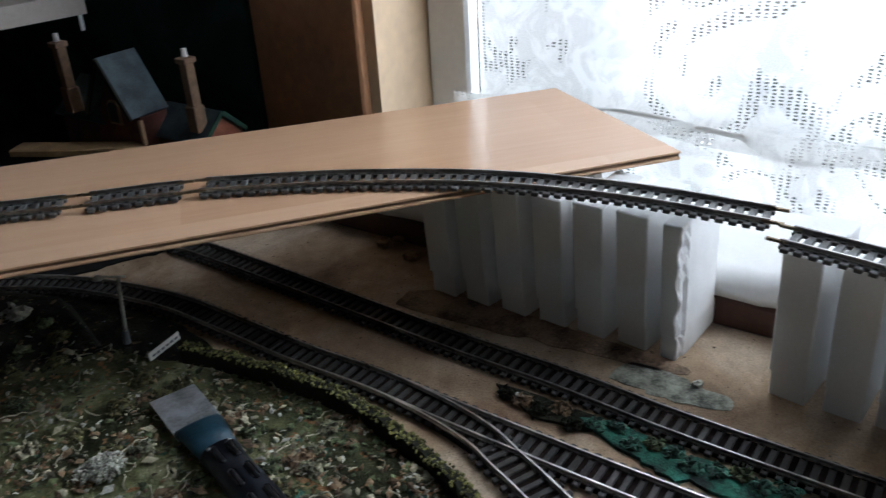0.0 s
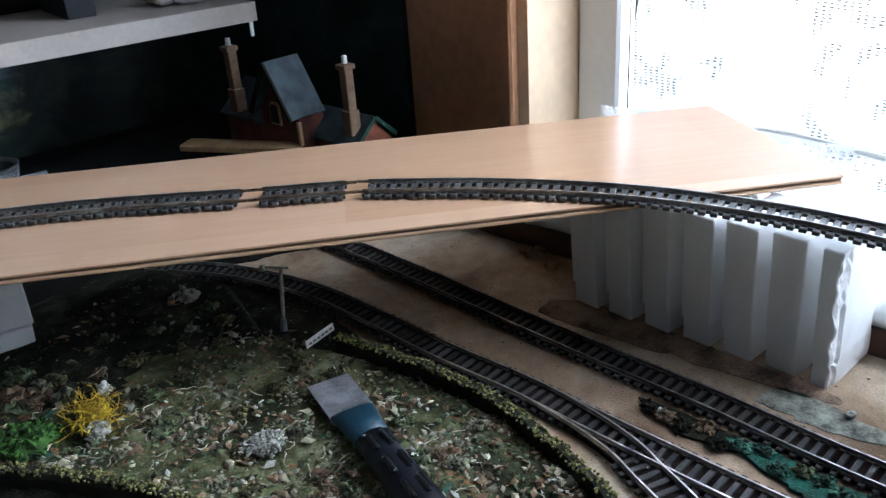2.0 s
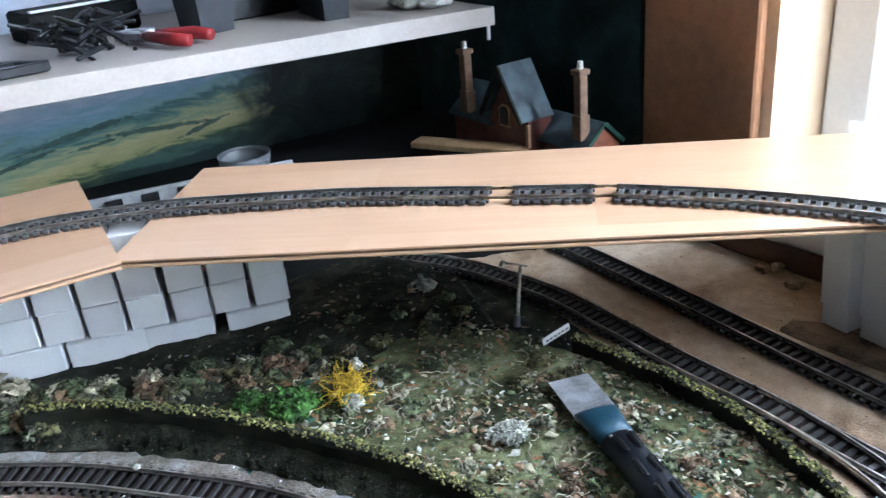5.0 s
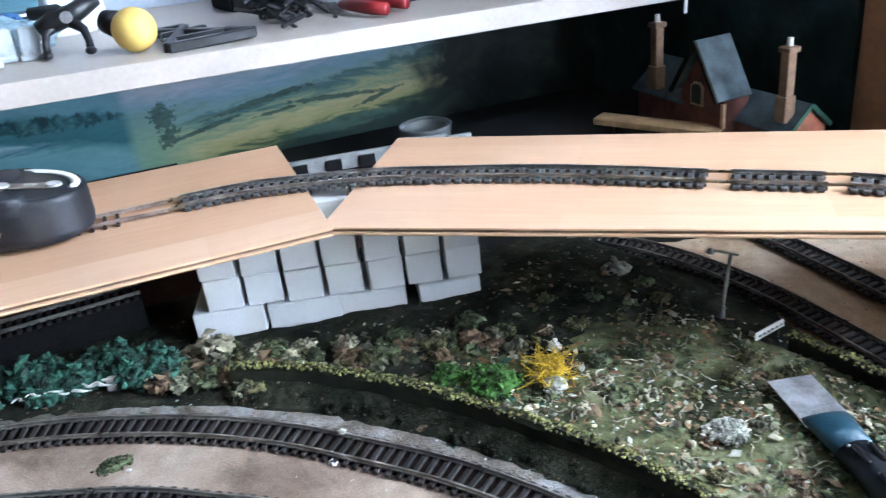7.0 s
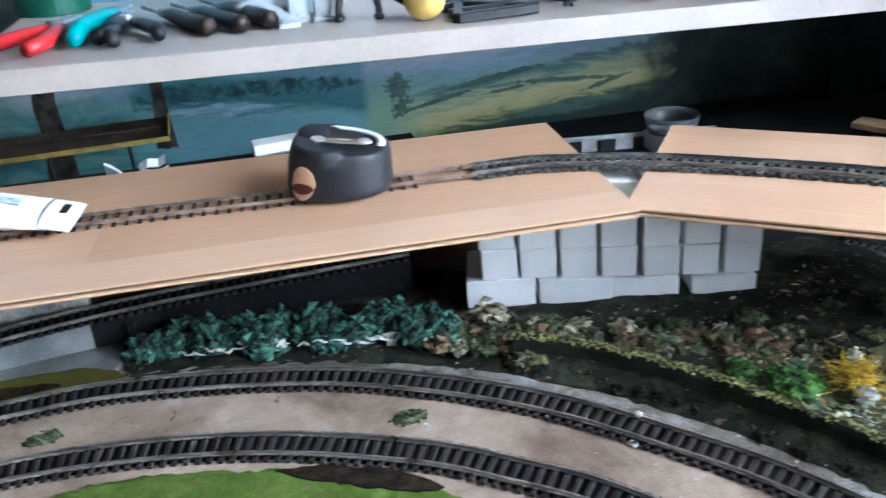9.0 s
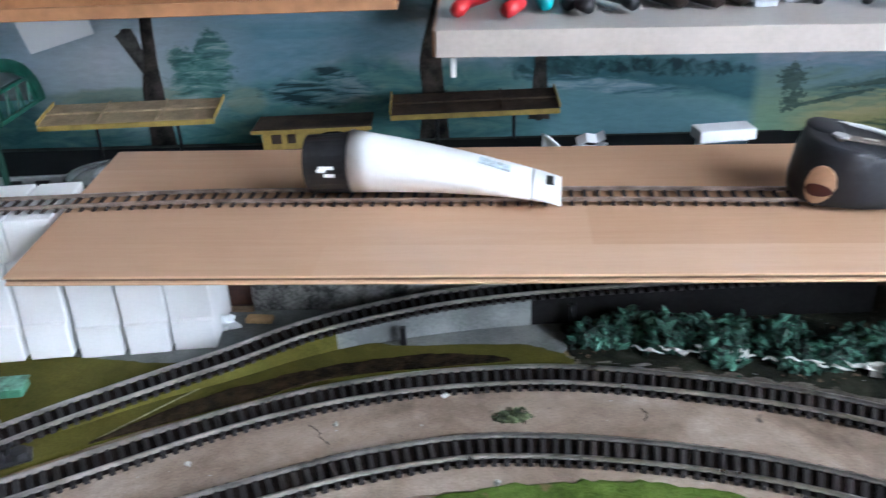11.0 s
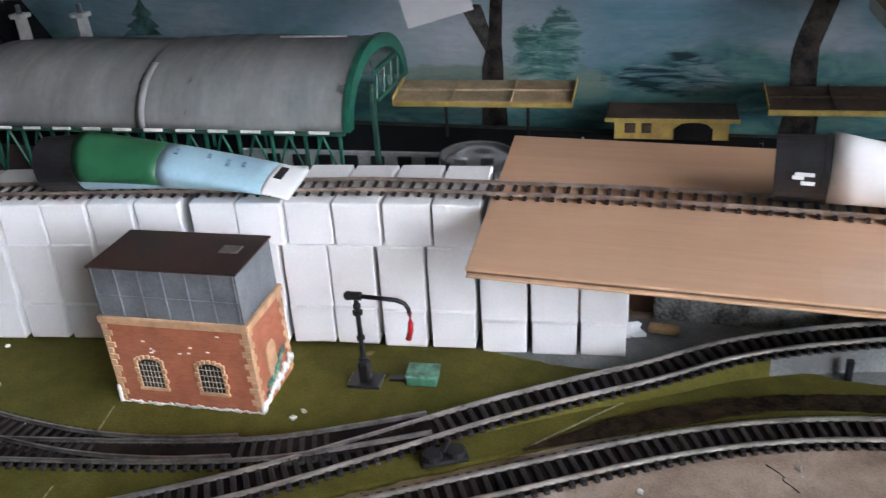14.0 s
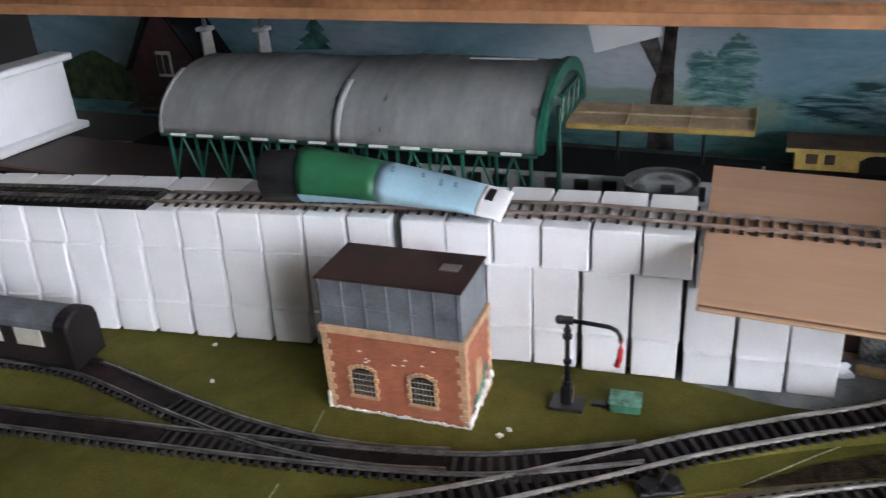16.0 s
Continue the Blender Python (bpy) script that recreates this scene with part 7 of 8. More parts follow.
def fibres(at, radius, count, length, material, label, seed):
    """A tangle of fine curled fibres."""
    ob = thing("fibre_tuft", label, "tuft", at)
    r = random.Random(seed)
    s = Shape()
    for _ in range(count):
        p = Vector((r.gauss(0, radius * 0.5), r.gauss(0, radius * 0.5), r.uniform(0.001, radius * 0.8)))
        d = Vector((r.gauss(0, 1), r.gauss(0, 1), r.uniform(-0.2, 0.9))).normalized()
        pts = [p]
        for _k in range(5):
            d = (d + Vector((r.gauss(0, 0.5), r.gauss(0, 0.5), r.gauss(0, 0.4)))).normalized()
            q = pts[-1] + d * length / 5
            q.z = max(0.0006, q.z)
            pts.append(q)
        s.tube(pts, 0.00028, 4)
    part("fibre_mass", s, material, ob)
    return ob


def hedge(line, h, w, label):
    """A strip of foam hedge: sides coloured near-black as if shaded, flocked top coloured as if sunlit."""
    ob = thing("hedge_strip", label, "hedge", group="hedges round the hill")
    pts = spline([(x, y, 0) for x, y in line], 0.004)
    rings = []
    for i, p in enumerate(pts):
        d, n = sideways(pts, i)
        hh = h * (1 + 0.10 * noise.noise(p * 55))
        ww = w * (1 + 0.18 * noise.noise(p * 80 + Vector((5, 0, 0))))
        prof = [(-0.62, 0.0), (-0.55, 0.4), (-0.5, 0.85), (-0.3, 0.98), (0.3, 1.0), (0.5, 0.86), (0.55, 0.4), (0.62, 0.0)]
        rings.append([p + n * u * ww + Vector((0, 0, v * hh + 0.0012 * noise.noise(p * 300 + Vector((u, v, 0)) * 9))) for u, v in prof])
    part("body", Shape().loft(rings), DARKGREEN, ob, "foam sides with shade in their near-black colour", smooth=False)
    r = random.Random(len(line))
    verts, faces = [], []
    for i, p in enumerate(pts):
        d, n = sideways(pts, i)
        for _ in range(11):
            u = r.uniform(-0.5, 0.5)
            c = p + n * u * w + d * r.uniform(-0.002, 0.002) + Vector((0, 0, h * (1.0 - 0.25 * max(0, abs(u) - 0.35)) * (1 + 0.10 * noise.noise(p * 55)) + r.uniform(-0.0006, 0.0006)))
            k = r.uniform(0.0006, 0.0014)
            m = len(verts)
            q = Euler((r.uniform(0, 6), r.uniform(0, 6), r.uniform(0, 6)))
            for e in ((1, 0, 0), (-1, 0, 0), (0, 1, 0), (0, -1, 0), (0, 0, 1), (0, 0, -1)):
                v = Vector(e) * k
                v.rotate(q)
                verts.append(c + v)
            faces += [(m + a, m + b, m + t) for t in (4, 5) for a, b in ((0, 2), (2, 1), (1, 3), (3, 0))]
    me = bpy.data.meshes.new("flock_top")
    me.from_pydata(verts, [], faces)
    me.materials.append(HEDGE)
    t = new("flock_top", me)
    t.parent = ob
    tagged(t, "yellow-green flocked top")
    return ob


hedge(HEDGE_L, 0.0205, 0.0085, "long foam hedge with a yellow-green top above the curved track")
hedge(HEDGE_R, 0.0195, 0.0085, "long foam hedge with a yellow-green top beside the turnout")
# leafy dark slope between the hedge and the outer track
rows = []
slope = spline([(x, y, 0) for x, y in HEDGE_L[:7]], 0.006)
for i, p in enumerate(slope):
    d, n = sideways(slope, i)
    side = n if (n.x * -1 + n.y * -1) > 0 else -n
    rows.append([p + side * w + Vector((0, 0, max(0.0003, h + 0.0016 * noise.noise((p + side * w) * 130)))) for w, h in ((0.0, 0.014), (0.005, 0.010), (0.011, 0.006), (0.017, 0.003), (0.023, 0.0003))])
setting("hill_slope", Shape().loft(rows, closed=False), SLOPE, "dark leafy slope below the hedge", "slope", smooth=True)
r = random.Random(12)
for k in range(26):
    p = slope[int(k / 26 * (len(slope) - 1))]
    d, n = sideways(slope, int(k / 26 * (len(slope) - 1)))
    side = n if (n.x * -1 + n.y * -1) > 0 else -n
    c = p + side * r.uniform(0.004, 0.018)
    clump((c.x, c.y, 0.0015), (0.006, 0.006, 0.0055), 26, 0.0022, SLOPE, "small dark scrub clump on the slope", seed=k + 300, group="scrub on the slope", category="scrub", name="scrub_clump")

clump((0.133, 0.475, 0.0095), (0.019, 0.017, 0.012), 420, 0.0025, BRIGHT, "fresh green foliage clump behind the hedge", seed=21)
clump((0.113, 0.499, 0.009), (0.012, 0.012, 0.009), 160, 0.0025, BRIGHT, "fresh green foliage clump behind the hedge", seed=22)
fibres((0.168, 0.464, 0.011), 0.012, 130, 0.016, YELLOW, "bright yellow fibre tuft on the hillside", 5)
clump((0.163, 0.451, 0.0105), (0.008, 0.007, 0.008), 200, 0.0016, PALE, "pale grey lichen tuft beside the yellow one", seed=6)
clump((0.185, 0.487, 0.0118), (0.0048, 0.004, 0.0055), 40, 0.0022, PLASTER, "small white paper scrap on the hillside", "scrap", "paper_scrap", 23)
clump((0.168, 0.465, 0.012), (0.009, 0.008, 0.011), 70, 0.002, YELLOW, "yellow foam flower clump on the hillside", seed=24)
clump((0.2185, 0.367, 0.0105), (0.014, 0.011, 0.0050), 420, 0.0017, PALE, "pale grey lichen tuft on the hillside", seed=7)
for k, (x, y, c, sz) in enumerate(((0.278, 0.548, PALE, 0.016), (0.240, 0.530, FLOCK, 0.010), (0.255, 0.505, FLOCK, 0.009), (0.286, 0.515, LITTER, 0.010), (0.215, 0.545, FLOCK, 0.010), (0.155, 0.552, FLOCK, 0.012), (0.105, 0.560, FLOCK, 0.012), (0.070, 0.572, LEAF, 0.011), (0.130, 0.545, LEAF, 0.009), (0.045, 0.585, LEAF, 0.011), (0.090, 0.548, FLOCK, 0.011), (0.025, 0.596, FLOCK, 0.012), (0.120, 0.520, LITTER, 0.009), (0.170, 0.530, FLOCK, 0.009), (0.205, 0.415, LEAF, 0.008), (0.19, 0.44, LEAF, 0.008), (0.165, 0.425, LEAF, 0.008), (0.225, 0.455, FLOCK, 0.008))):
    clump((x, y, 0.008), (sz, sz * 0.85, sz * 0.8), int(sz * 9000), 0.0022, c, "dusty lichen clump on the hillside" if c is not LITTER else "brown leaf clump on the hillside", seed=k + 60, group="lichen clumps on the hill")
# bank of teal foliage under the plank
r = random.Random(3)
for k in range(30):
    f = k / 29
    x = -0.242 + 0.285 * f + r.uniform(-0.006, 0.006)
    base = float(np.interp(x, [-0.25, -0.14, -0.08, 0.0, 0.05], [0.662, 0.642, 0.622, 0.588, 0.562]))
    y = base + r.uniform(0.004, 0.030)
    h = r.uniform(0.013, 0.026) * (0.6 if x > 0.0 else 1.0)
    m = TEAL if f < 0.72 else (FLOCK if k % 2 else LEAF)
    clump((x, y, 0.0008), (0.016, 0.013, h), 150, 0.0043, m, "teal green foam foliage along the track" if m is TEAL else "dull green foliage along the track", seed=k + 100, group="foliage bank beside the track")
for x, y, l, a in ((-0.02, 0.604, 0.050, -28), (-0.072, 0.622, 0.022, -20), (-0.165, 0.650, 0.030, -12), (0.025, 0.583, 0.03, -35)):
    s = Shape()
    for k in range(int(l / 0.0045)):
        s.ball((-l / 2 + k * 0.0045, 0.0006 * math.sin(k * 2.1), 0.011 + 0.0012 * math.sin(k * 1.3)), (0.0036, 0.0014, 0.0012), 1, 0.35)
    s.box((0, 0, 0.0055), (l, 0.0015, 0.011))
    ob = part("plaster_ridge", s, PLASTER)
    ob.matrix_world = pose(x, y, 0.0, 0, 0, a)
    tagged(ob, "white plaster ridge showing through the foliage", "plaster")

# ---- small things on the hill ----
sc = thing("paint_scraper", "paint scraper with a scratched steel blade and dark handle", "scraper", (0.2735, 0.3785, 0.0185), 0)
u = Vector((0.2345 - 0.2735, 0.262 - 0.3785, 0)).normalized()
sc.matrix_world = pose(0.2735, 0.3785, 0.0175, 0, 0, math.degrees(math.atan2(u.y, u.x)))
part("blade", Shape().prism([(0, 0), (0.043, 0), (0.043, 0.0009), (0, 0.0005)], 0.026, pose(0, -0.013, 0)), STEEL, sc, "scratched steel blade")
rings = [[(x, w * math.cos(t * 0.5236), z + h * math.sin(t * 0.5236)) for t in range(12)] for x, w, h, z in ((0.036, 0.0125, 0.0016, 0.001), (0.040, 0.0132, 0.004, 0.001), (0.052, 0.0118, 0.0058, 0.001), (0.066, 0.0105, 0.0066, 0.001))]
part("collar", Shape().loft(rings), BLUEP, sc, "dark blue plastic collar", smooth=True)
rings = [[(x, w * math.cos(t * 0.5236), z + h * math.sin(t * 0.5236)) for t in range(12)] for x, w, h, z in ((0.066, 0.0108, 0.0068, 0.001), (0.080, 0.0098, 0.0075, 0.001), (0.110, 0.0110, 0.0085, 0.001), (0.150, 0.0120, 0.0085, 0.001), (0.178, 0.0105, 0.0075, 0.001), (0.186, 0.006, 0.005, 0.001))]
hd = part("handle", Shape().loft(rings), NAVY, sc, "navy plastic handle", smooth=True)
for x, y in ((0.077, -0.004), (0.077, 0.004), (0.098, -0.004), (0.098, 0.004), (0.119, -0.004), (0.119, 0.004)):
    part("grip_slot", Shape().box((x, y, 0.0088 + (x - 0.077) * 0.016), (0.014, 0.0036, 0.0016), 0.0012), BLACKP, hd)
for y in (-0.0055, 0.0055):
    part("rivet", Shape().ball((0.0675, y, 0.0066), (0.0012, 0.0012, 0.0009), 2), STEEL, hd, "bright rivet")

sg = thing("name_board", "small white name board leaning on two posts", "sign", (0.3055, 0.4245, 0.0095), 2)
part("board", Shape().box((0, 0, 0.0065), (0.0245, 0.0012, 0.0058), 0.0003, m=Matrix.Rotation(radians(-6), 4, "Y")), PLASTER, sg)
for k in range(6):
    part("letter_bar", Shape().box((-0.009 + k * 0.0036, -0.0009, 0.0065), (0.0022, 0.0005, 0.0012), m=Matrix.Rotation(radians(-6), 4, "Y")), TANK, sg)
for x in (-0.008, 0.008):
    part("post", Shape().rod((x, 0.0012, -0.003), (x, 0.0012, 0.006 + 0.25 * x), 0.0008, seg=6), BLACKP, sg)
lp = thing("yard_lamp", "grey model yard lamp on a thin post", "lamp", (0.3075, 0.4700, 0.003), 0, ry=7)
part("post", Shape().rod((0, 0, 0), (0, 0, 0.046), 0.0015, 0.0012, 8), PALE, lp)
part("cross_arm", Shape().rod((-0.008, 0.010, 0.0465), (0.003, -0.004, 0.0465), 0.0009, seg=6), PLASTER, lp)
part("lamp_head", Shape().rod((-0.008, 0.010, 0.0445), (-0.008, 0.010, 0.048), 0.0032, 0.0012, 10), PLASTER, lp)
part("foot", Shape().rod((0, 0, -0.001), (0, 0, 0.008), 0.0028, 0.002, 8), TANK, lp)

# ---- coach on the siding ----
co = thing("railway_coach", "dark brown model coach with a grey roof", "railway carriage", (-1.072, 0.5885, 0.0096), 2)
co.scale = (1.0, 1.05, 1.16)
L = 0.150
part("body", Shape().box((0, 0, 0.016), (L, 0.027, 0.026), 0.0012), mat("purple_brown_card", (0.017, 0.010, 0.010), 0.6, vary=0.4, scale=50), co)
rings = [[(x, 0.0142 * math.cos(math.pi * j / 10), 0.029 + 0.0075 * math.sin(math.pi * j / 10)) for j in range(11)] + [(x, -0.0142, 0.0275), (x, 0.0142, 0.0275)] for x in (-L / 2 - 0.001, L / 2 - 0.009)]
part("roof", Shape().loft(rings), TANK, co, "dusty grey arched roof", smooth=False)
end_out = [(-0.0148, 0.002), (0.0148, 0.002), (0.0150, 0.020)] + [(0.0150 * math.cos(math.pi * j / 10), 0.029 + 0.0085 * math.sin(math.pi * j / 10)) for j in range(11)] + [(-0.0150, 0.020)]
rings = [[(x, y * k, 0.018 + (z - 0.018) * k) for y, z in end_out] for x, k in ((L / 2 - 0.009, 1.0), (L / 2 + 0.001, 1.0), (L / 2 + 0.003, 0.93))]
part("coach_end", Shape().loft(rings), mat("black_brown_card", (0.010, 0.006, 0.007), 0.6, vary=0.4, scale=50), co, "black-brown rounded coach end")
for k in range(3):
    part("window", Shape().box((0.041 - k * 0.037, -0.0138, 0.0212), (0.024, 0.001, 0.0120), 0.0004), mat("cream_panel", (0.55, 0.53, 0.44), 0.6, vary=0.15), co, "cream window panel")
part("underframe", Shape().box((0, 0, 0.001), (L - 0.004, 0.022, 0.004)), BLACKP, co)
for x in (0.052, -0.052):
    bg = part("bogie", Shape().box((x, 0, -0.002), (0.030, 0.021, 0.005), 0.001), BLACKP, co)
    for dx in (-0.010, 0.010):
        for y in (-0.0087, 0.0087):
            part("wheel", Shape().rod((x + dx, y - 0.0012, 0.0022), (x + dx, y + 0.0012, 0.0022), 0.0060, seg=16), TANK, bg)
part("coupling", Shape().box((L / 2 + 0.005, 0, 0.001), (0.010, 0.004, 0.002)), BLACKP, co)

# ---- by the window ----
tagged(part("skirting_batten", Shape().box((0.5235, 0.10, 0.0105), (0.016, 0.92, 0.021), 0.002), DARKWOOD), "dark red-brown wooden batten along the window wall", "batten")
rings = []
for k in range(60):
    y = -0.30 + 0.78 * k / 59
    wv = 0.0016 * math.sin(k * 0.9) + 0.001 * math.sin(k * 2.3)
    rings.append([(0.5165 + wv, y, 0.0218), (0.5145 + wv, y, 0.029), (0.517, y, 0.037 + wv), (0.527, y, 0.042 + wv), (0.56, y, 0.046 + wv), (0.598, y, 0.050), (0.598, y, 0.0218)])
tagged(part("foam_sheet", Shape().loft(rings), TUBEW, smooth=True), "soft white foam sheet lying along the window sill", "foam sheet")
mat_patch("dark_rubble", [(0.391, 0.236), (0.394, 0.21), (0.391, 0.17), (0.384, 0.165), (0.377, 0.19), (0.382, 0.222)], 0.0002, 0.0016, SLOPE, "dark crusted earth between two tracks", "earth", "structure")
mat_patch("teal_scatter", [(0.387, 0.180), (0.392, 0.160), (0.388, 0.12), (0.384, 0.06), (0.368, 0.06), (0.368, 0.10), (0.369, 0.130), (0.377, 0.16)], 0.0002, 0.0020, mat("teal_scatter", (0.03, 0.16, 0.11), 0.9, vary=0.6, scale=90, fine=700, bump=0.8), "dark teal scatter between two tracks", "scatter", "structure")
r = random.Random(9)
for k in range(16):
    y = 0.225 - k * 0.011
    clump((0.3835 + r.uniform(-0.005, 0.006) + 0.010 * (y - 0.14), y, 0.0016), (0.006, 0.007, 0.0032), 28, 0.0022, (LITTER if k % 2 else SLOPE) if k < 5 else TEAL if k % 4 else FLOCK, "small scatter clump between two tracks", seed=k + 500, group="scatter clumps between tracks", category="scatter", name="scatter_clump")
# earth stain that also paints in the slabs' shade at their feet
mat_patch("stain_and_shade", [(0.436, 0.345), (0.455, 0.345), (0.468, 0.325), (0.470, 0.290), (0.466, 0.215), (0.462, 0.150), (0.452, 0.152), (0.447, 0.200), (0.441, 0.260), (0.436, 0.310)], 0.0002, 0.0003, mat("earth_stain_and_shade", (0.33, 0.22, 0.145), 0.95, vary=0.5, scale=45, fine=500, bump=0.6), "earth stain and painted shade on the chipboard along the slab feet", "stain", "structure")
mat_patch("teal_stain", [(0.430, 0.183), (0.442, 0.181), (0.453, 0.172), (0.452, 0.150), (0.447, 0.135), (0.446, 0.118), (0.436, 0.112), (0.430, 0.128), (0.427, 0.155)], 0.0002, 0.0003, mat("pale_teal_stain", (0.36, 0.36, 0.29), 0.9, vary=0.5, scale=90, fine=600, bump=0.5), "pale teal paint stain on the chipboard", "stain", "structure")


def pebble(x, y, z, s, material, label, seed):
    random.seed(seed)
    ob = part("stone_chip", Shape().ball((0, 0, s * 0.45), (s, s * 0.8, s * 0.6), 2, 0.35), material)
    ob.matrix_world = pose(x, y, z, 0, 0, seed * 37)
    return tagged(ob, label, "stone chip", "stone chips on the board")


CHIPS = [(0.038, 0.4885, 0.0064, 0.0026), (0.026, 0.4706, 0.0014, 0.0028), (-0.345, 0.624, 0.0014, 0.0026), (-0.318, 0.545, 0.0014, 0.002), (-0.687, 0.604, 0.003, 0.0020), (-0.691, 0.597, 0.003, 0.0022), (-0.583, 0.628, 0.003, 0.0022), (-0.926, 0.6417, 0.003, 0.0018), (-0.9, 0.60, 0.003, 0.0018), (0.4478, 0.1359, 0.0, 0.0034), (0.36, 0.20, 0.004, 0.0018), (0.385, 0.218, 0.002, 0.003), (-0.41, 0.60, 0.0014, 0.0018), (-0.08, 0.53, 0.0014, 0.0016), (-0.49, 0.57, 0.0014, 0.002)]
for k, (x, y, z, s_) in enumerate(CHIPS):
    pebble(x, y, z, s_, PLASTER if k % 3 else PALE, "small white stone chip lying on the board", k)
for k, (x, y) in enumerate(((0.504, 0.408), (0.512, 0.40), (0.497, 0.375))):
    pebble(x, y, 0.0, 0.0065, LITTER, "brown lump of old glue on the chipboard", 40 + k)
for x, y, sd in ((-0.088, 0.5408, 1), (-0.305, 0.601, 2)):
    ob = clump((x, y, 0.0013), (0.012, 0.008, 0.0022), 90, 0.0016, FLOCK, "thin patch of grey-green scatter between the tracks", seed=700 + sd, category="scatter", name="scatter_clump")
# dark earth patches beside the tracks
mat_patch("earth_patch", [(-0.170, 0.518), (-0.135, 0.510), (-0.10, 0.489), (-0.085, 0.472), (-0.10, 0.474), (-0.125, 0.488), (-0.15, 0.502)], 0.0034, 0.0010, mat("dark_earth", (0.030, 0.021, 0.015), 0.95, vary=0.5, scale=120, fine=600, bump=0.9, spec=0.1), "dark earth patch at the grass edge", "earth", "structure")
mat_patch("earth_patch", [(-0.553, 0.590), (-0.505, 0.625), (-0.458, 0.646), (-0.409, 0.660), (-0.35, 0.668), (-0.30, 0.658), (-0.34, 0.654), (-0.411, 0.647), (-0.459, 0.629), (-0.519, 0.604)], 0.0030, 0.0016, mat("brown_earth", (0.036, 0.023, 0.013), 0.95, vary=0.5, scale=120, fine=600, bump=0.9, spec=0.1), "dark brown earth patch beside the curve", "earth", "structure")
# pencil-thin scratches in the olive paint
SCRATCH = mat("pale_scratch", (0.34, 0.31, 0.17), 0.8, vary=0.4, scale=200)
for pts in (((-0.808, 0.591), (-0.804, 0.568)), ((-0.801, 0.522), (-0.797, 0.470)), ((-0.552, 0.592), (-0.515, 0.628)), ((-0.515, 0.628), (-0.480, 0.660))):
    a, b = Vector((*pts[0], 0)), Vector((*pts[1], 0))
    ob = part("paint_scratch", Shape().box((0, 0, 0), ((b - a).length, 0.0009, 0.0004)), SCRATCH)
    ob.matrix_world = pose((a.x + b.x) / 2, (a.y + b.y) / 2, 0.0034, 0, 0, math.degrees(math.atan2(b.y - a.y, b.x - a.x)))
    tagged(ob, "pale scratched line across the green paint", "scratch", kind="structure")
tagged(part("wood_offcut", Shape().box((-0.478, 0.7235, 0.0030), (0.020, 0.008, 0.006), 0.001, rz=-8), TIMBER), "small raw timber offcut beside the white blocks", "offcut")
tagged(part("torn_paper", Shape().ball((-0.5015, 0.7135, 0.0065), (0.0085, 0.0022, 0.0068), 3, 0.5), PAPER), "torn scrap of white paper beside the blocks", "paper")

# ribbon of grey plaster along the outside of the curve, with white streaks
ribbon = spline([(x, y, 0) for x, y in LINE_A[7:15]], 0.006)
rows = []
for i, p in enumerate(ribbon):
    d, n = sideways(ribbon, i)
    side = -n if n.y < 0 else n
    wide = 1 + 0.22 * noise.noise(p * 45) + 0.30 * noise.noise(p * 210)
    rows.append([p + side * (0.0145 + w * wide) + Vector((0, 0, max(0.0016, h + 0.0008 * noise.noise((p + side * w) * 190)))) for w, h in ((0.0, 0.0015), (0.003, 0.0018), (0.006, 0.0019), (0.008, 0.0018), (0.011, 0.0015))])
setting("plaster_verge", Shape().loft(rows, closed=False), GREYPL, "grey plaster verge with white streaks beside the outer curve", "verge", smooth=True)

# khaki lichen lumps between the hedge and the pier, and torn plaster flecks in the foliage
r = random.Random(17)
for k in range(46):
    f = (k % 23) / 22
    x = -0.050 + 0.225 * f + r.uniform(-0.006, 0.006)
    y = 0.640 - 0.100 * f - (0.016 if k < 23 else 0.034) - 0.012 * math.sin(f * 3.14) + r.uniform(-0.005, 0.005)
    clump((x, y, 0.005), (0.011, 0.010, r.uniform(0.007, 0.014) * (1.0 if k < 23 else 0.7)), 44, 0.0042, (KHAKI, MOSS, FLOCK, LITTER)[k % 4], "dusty khaki lichen lump between hedge and pier", seed=k + 800, group="lichen lumps at the pier")
for k in range(64):
    y = r.uniform(0.22, 0.535)
    l, rr = hill_edges(y)
    x = r.uniform(l + 0.012, rr - 0.012)
    w = r.uniform(0.005, 0.010)
    clump((x, y, hill_height(x, y) - 0.001), (w, w * 0.9, w * r.uniform(0.35, 0.6)), int(w * 5200), 0.0021, (MOSS, MOSS, KHAKI, FLOCK, LITTER)[k % 5], "low mossy lump on the hillside", seed=k + 900, group="mossy lumps on the hill", category="moss", name="moss_lump")
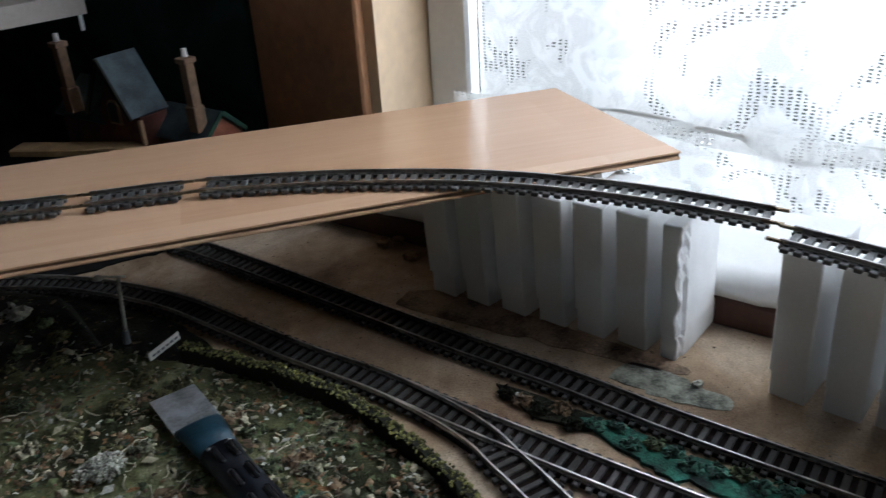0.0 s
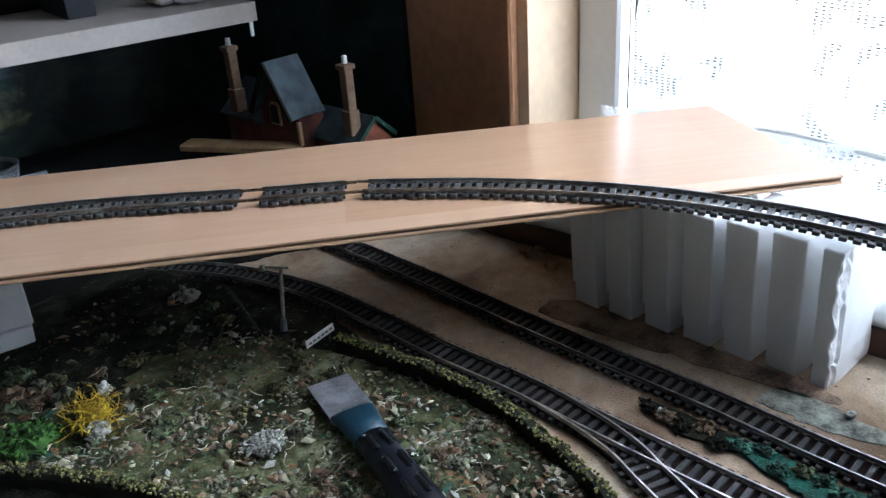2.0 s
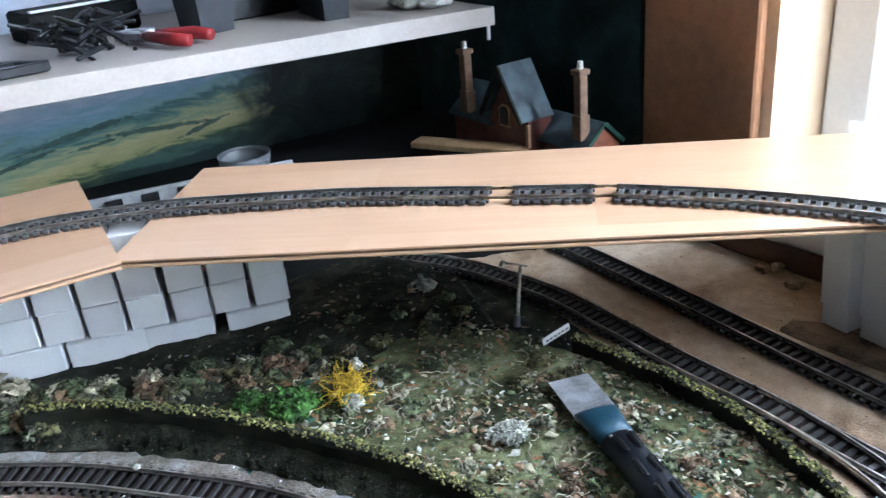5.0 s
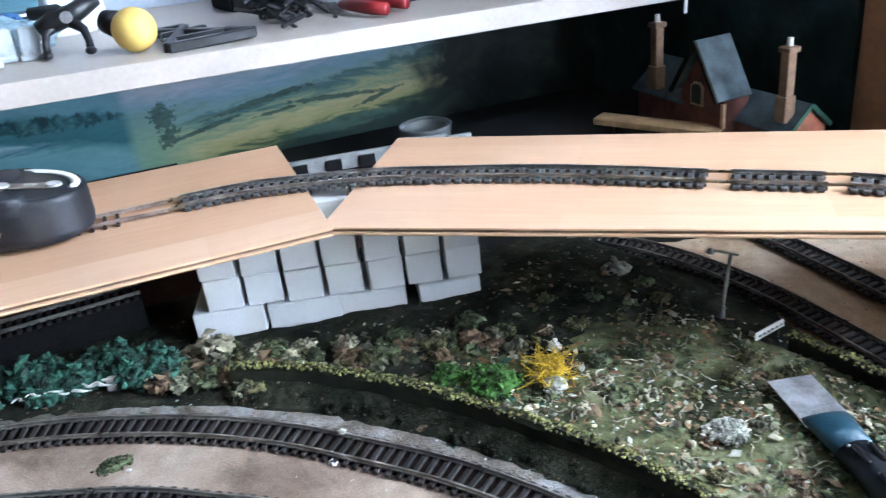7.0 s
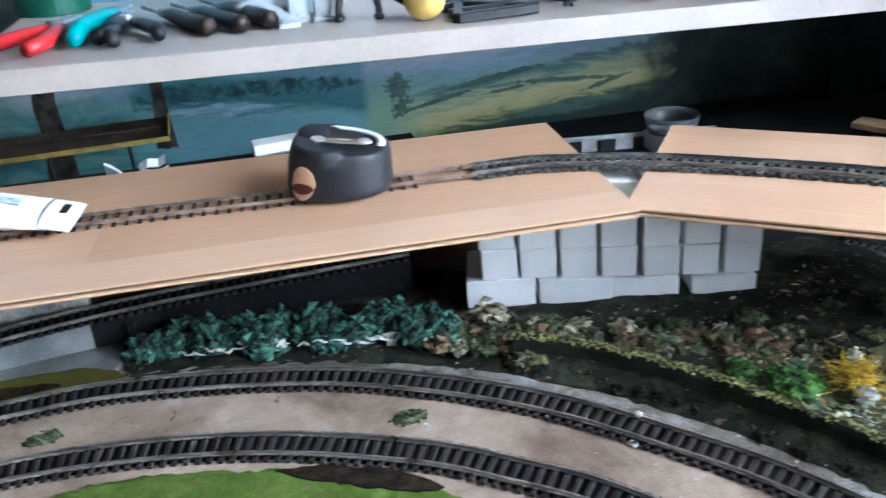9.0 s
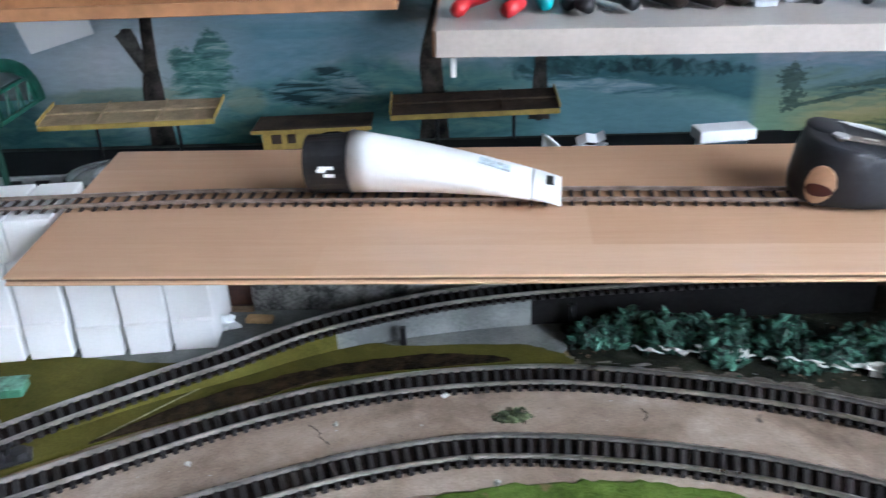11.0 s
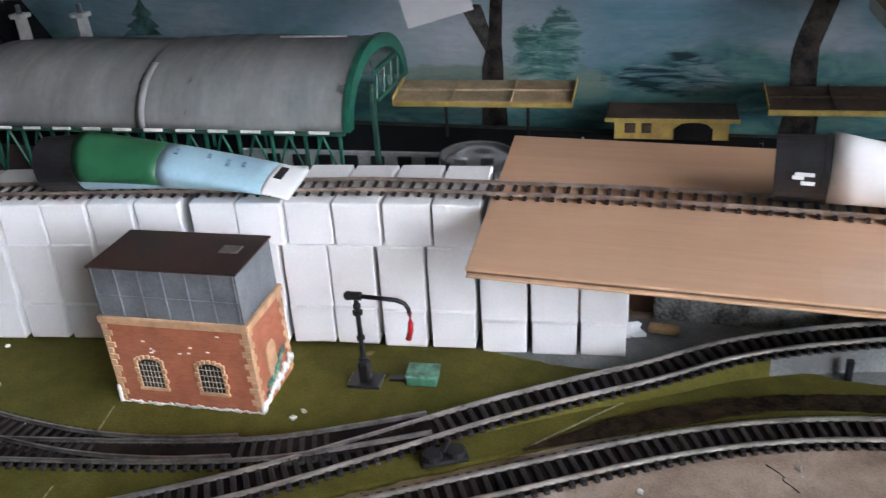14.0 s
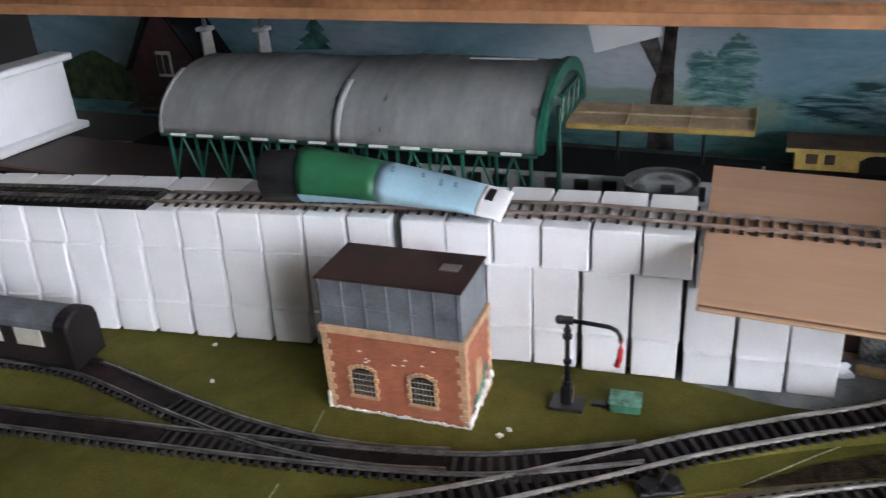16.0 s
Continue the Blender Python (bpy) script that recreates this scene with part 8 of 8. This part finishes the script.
for k in range(16):
    x = -0.215 + 0.25 * k / 15 + r.uniform(-0.006, 0.006)
    base = float(np.interp(x, [-0.25, -0.14, -0.08, 0.0, 0.05], [0.662, 0.642, 0.622, 0.588, 0.562]))
    l = r.uniform(0.009, 0.027)
    s = Shape()
    path = [(-l / 2 + l * j / 9, 0.0009 * math.sin(j * 1.7 + k), 0.0010 * math.sin(j * 1.3 + k)) for j in range(10)]
    s.tube(path, [0.0004 + 0.0013 * r.random() * math.sin(math.pi * (j + 0.3) / 9.6) for j in range(10)], 6)
    ob = part("plaster_fleck", s, PLASTER)
    ob.matrix_world = pose(x, base + r.uniform(-0.004, 0.003), r.uniform(0.005, 0.012), 0, r.uniform(-12, 12), math.degrees(math.atan2(-0.3, 1)) + r.uniform(-15, 15))
    tagged(ob, "torn white plaster fleck caught in the foliage", "plaster", "plaster flecks in the foliage")

# dark ground under the foliage bank, painting in the shade beneath the plank
mat_patch("dark_ground", [(-0.262, 0.650), (-0.20, 0.641), (-0.14, 0.624), (-0.08, 0.600), (-0.02, 0.565), (0.03, 0.530), (0.06, 0.575), (0.05, 0.64), (0.02, 0.70), (0.02, 0.77), (-0.10, 0.80), (-0.255, 0.80)], 0.0002, 0.0018, SLOPE, "dark leafy ground under the foliage bank, painted shade under the plank", "ground", "structure")

# cracks and scrapes in the trackbed
r = random.Random(33)
for pts in (((-0.426, 0.601), (-0.419, 0.594), (-0.4185, 0.590), (-0.412, 0.583)), ((-0.300, 0.606), (-0.297, 0.600), (-0.2985, 0.594)), ((-0.228, 0.604), (-0.226, 0.598), (-0.229, 0.592))):
    path = spline([(x, y, 0.0016) for x, y in pts], 0.0016)
    tagged(part("board_crack", Shape().tube([p + Vector((r.uniform(-0.0005, 0.0005), r.uniform(-0.0005, 0.0005), 0)) for p in path], [0.00015 + 0.00025 * r.random() for _ in path], 5), DARKCARD), "thin dark crack in the trackbed board", "crack", kind="structure")

mat_patch("dark_ground", [(0.275, 0.62), (0.325, 0.575), (0.340, 0.50), (0.338, 0.44), (0.326, 0.405), (0.300, 0.415), (0.284, 0.46), (0.276, 0.54)], 0.0002, 0.0014, SLOPE, "dark patch between the hill and the turnout", "ground", "structure")
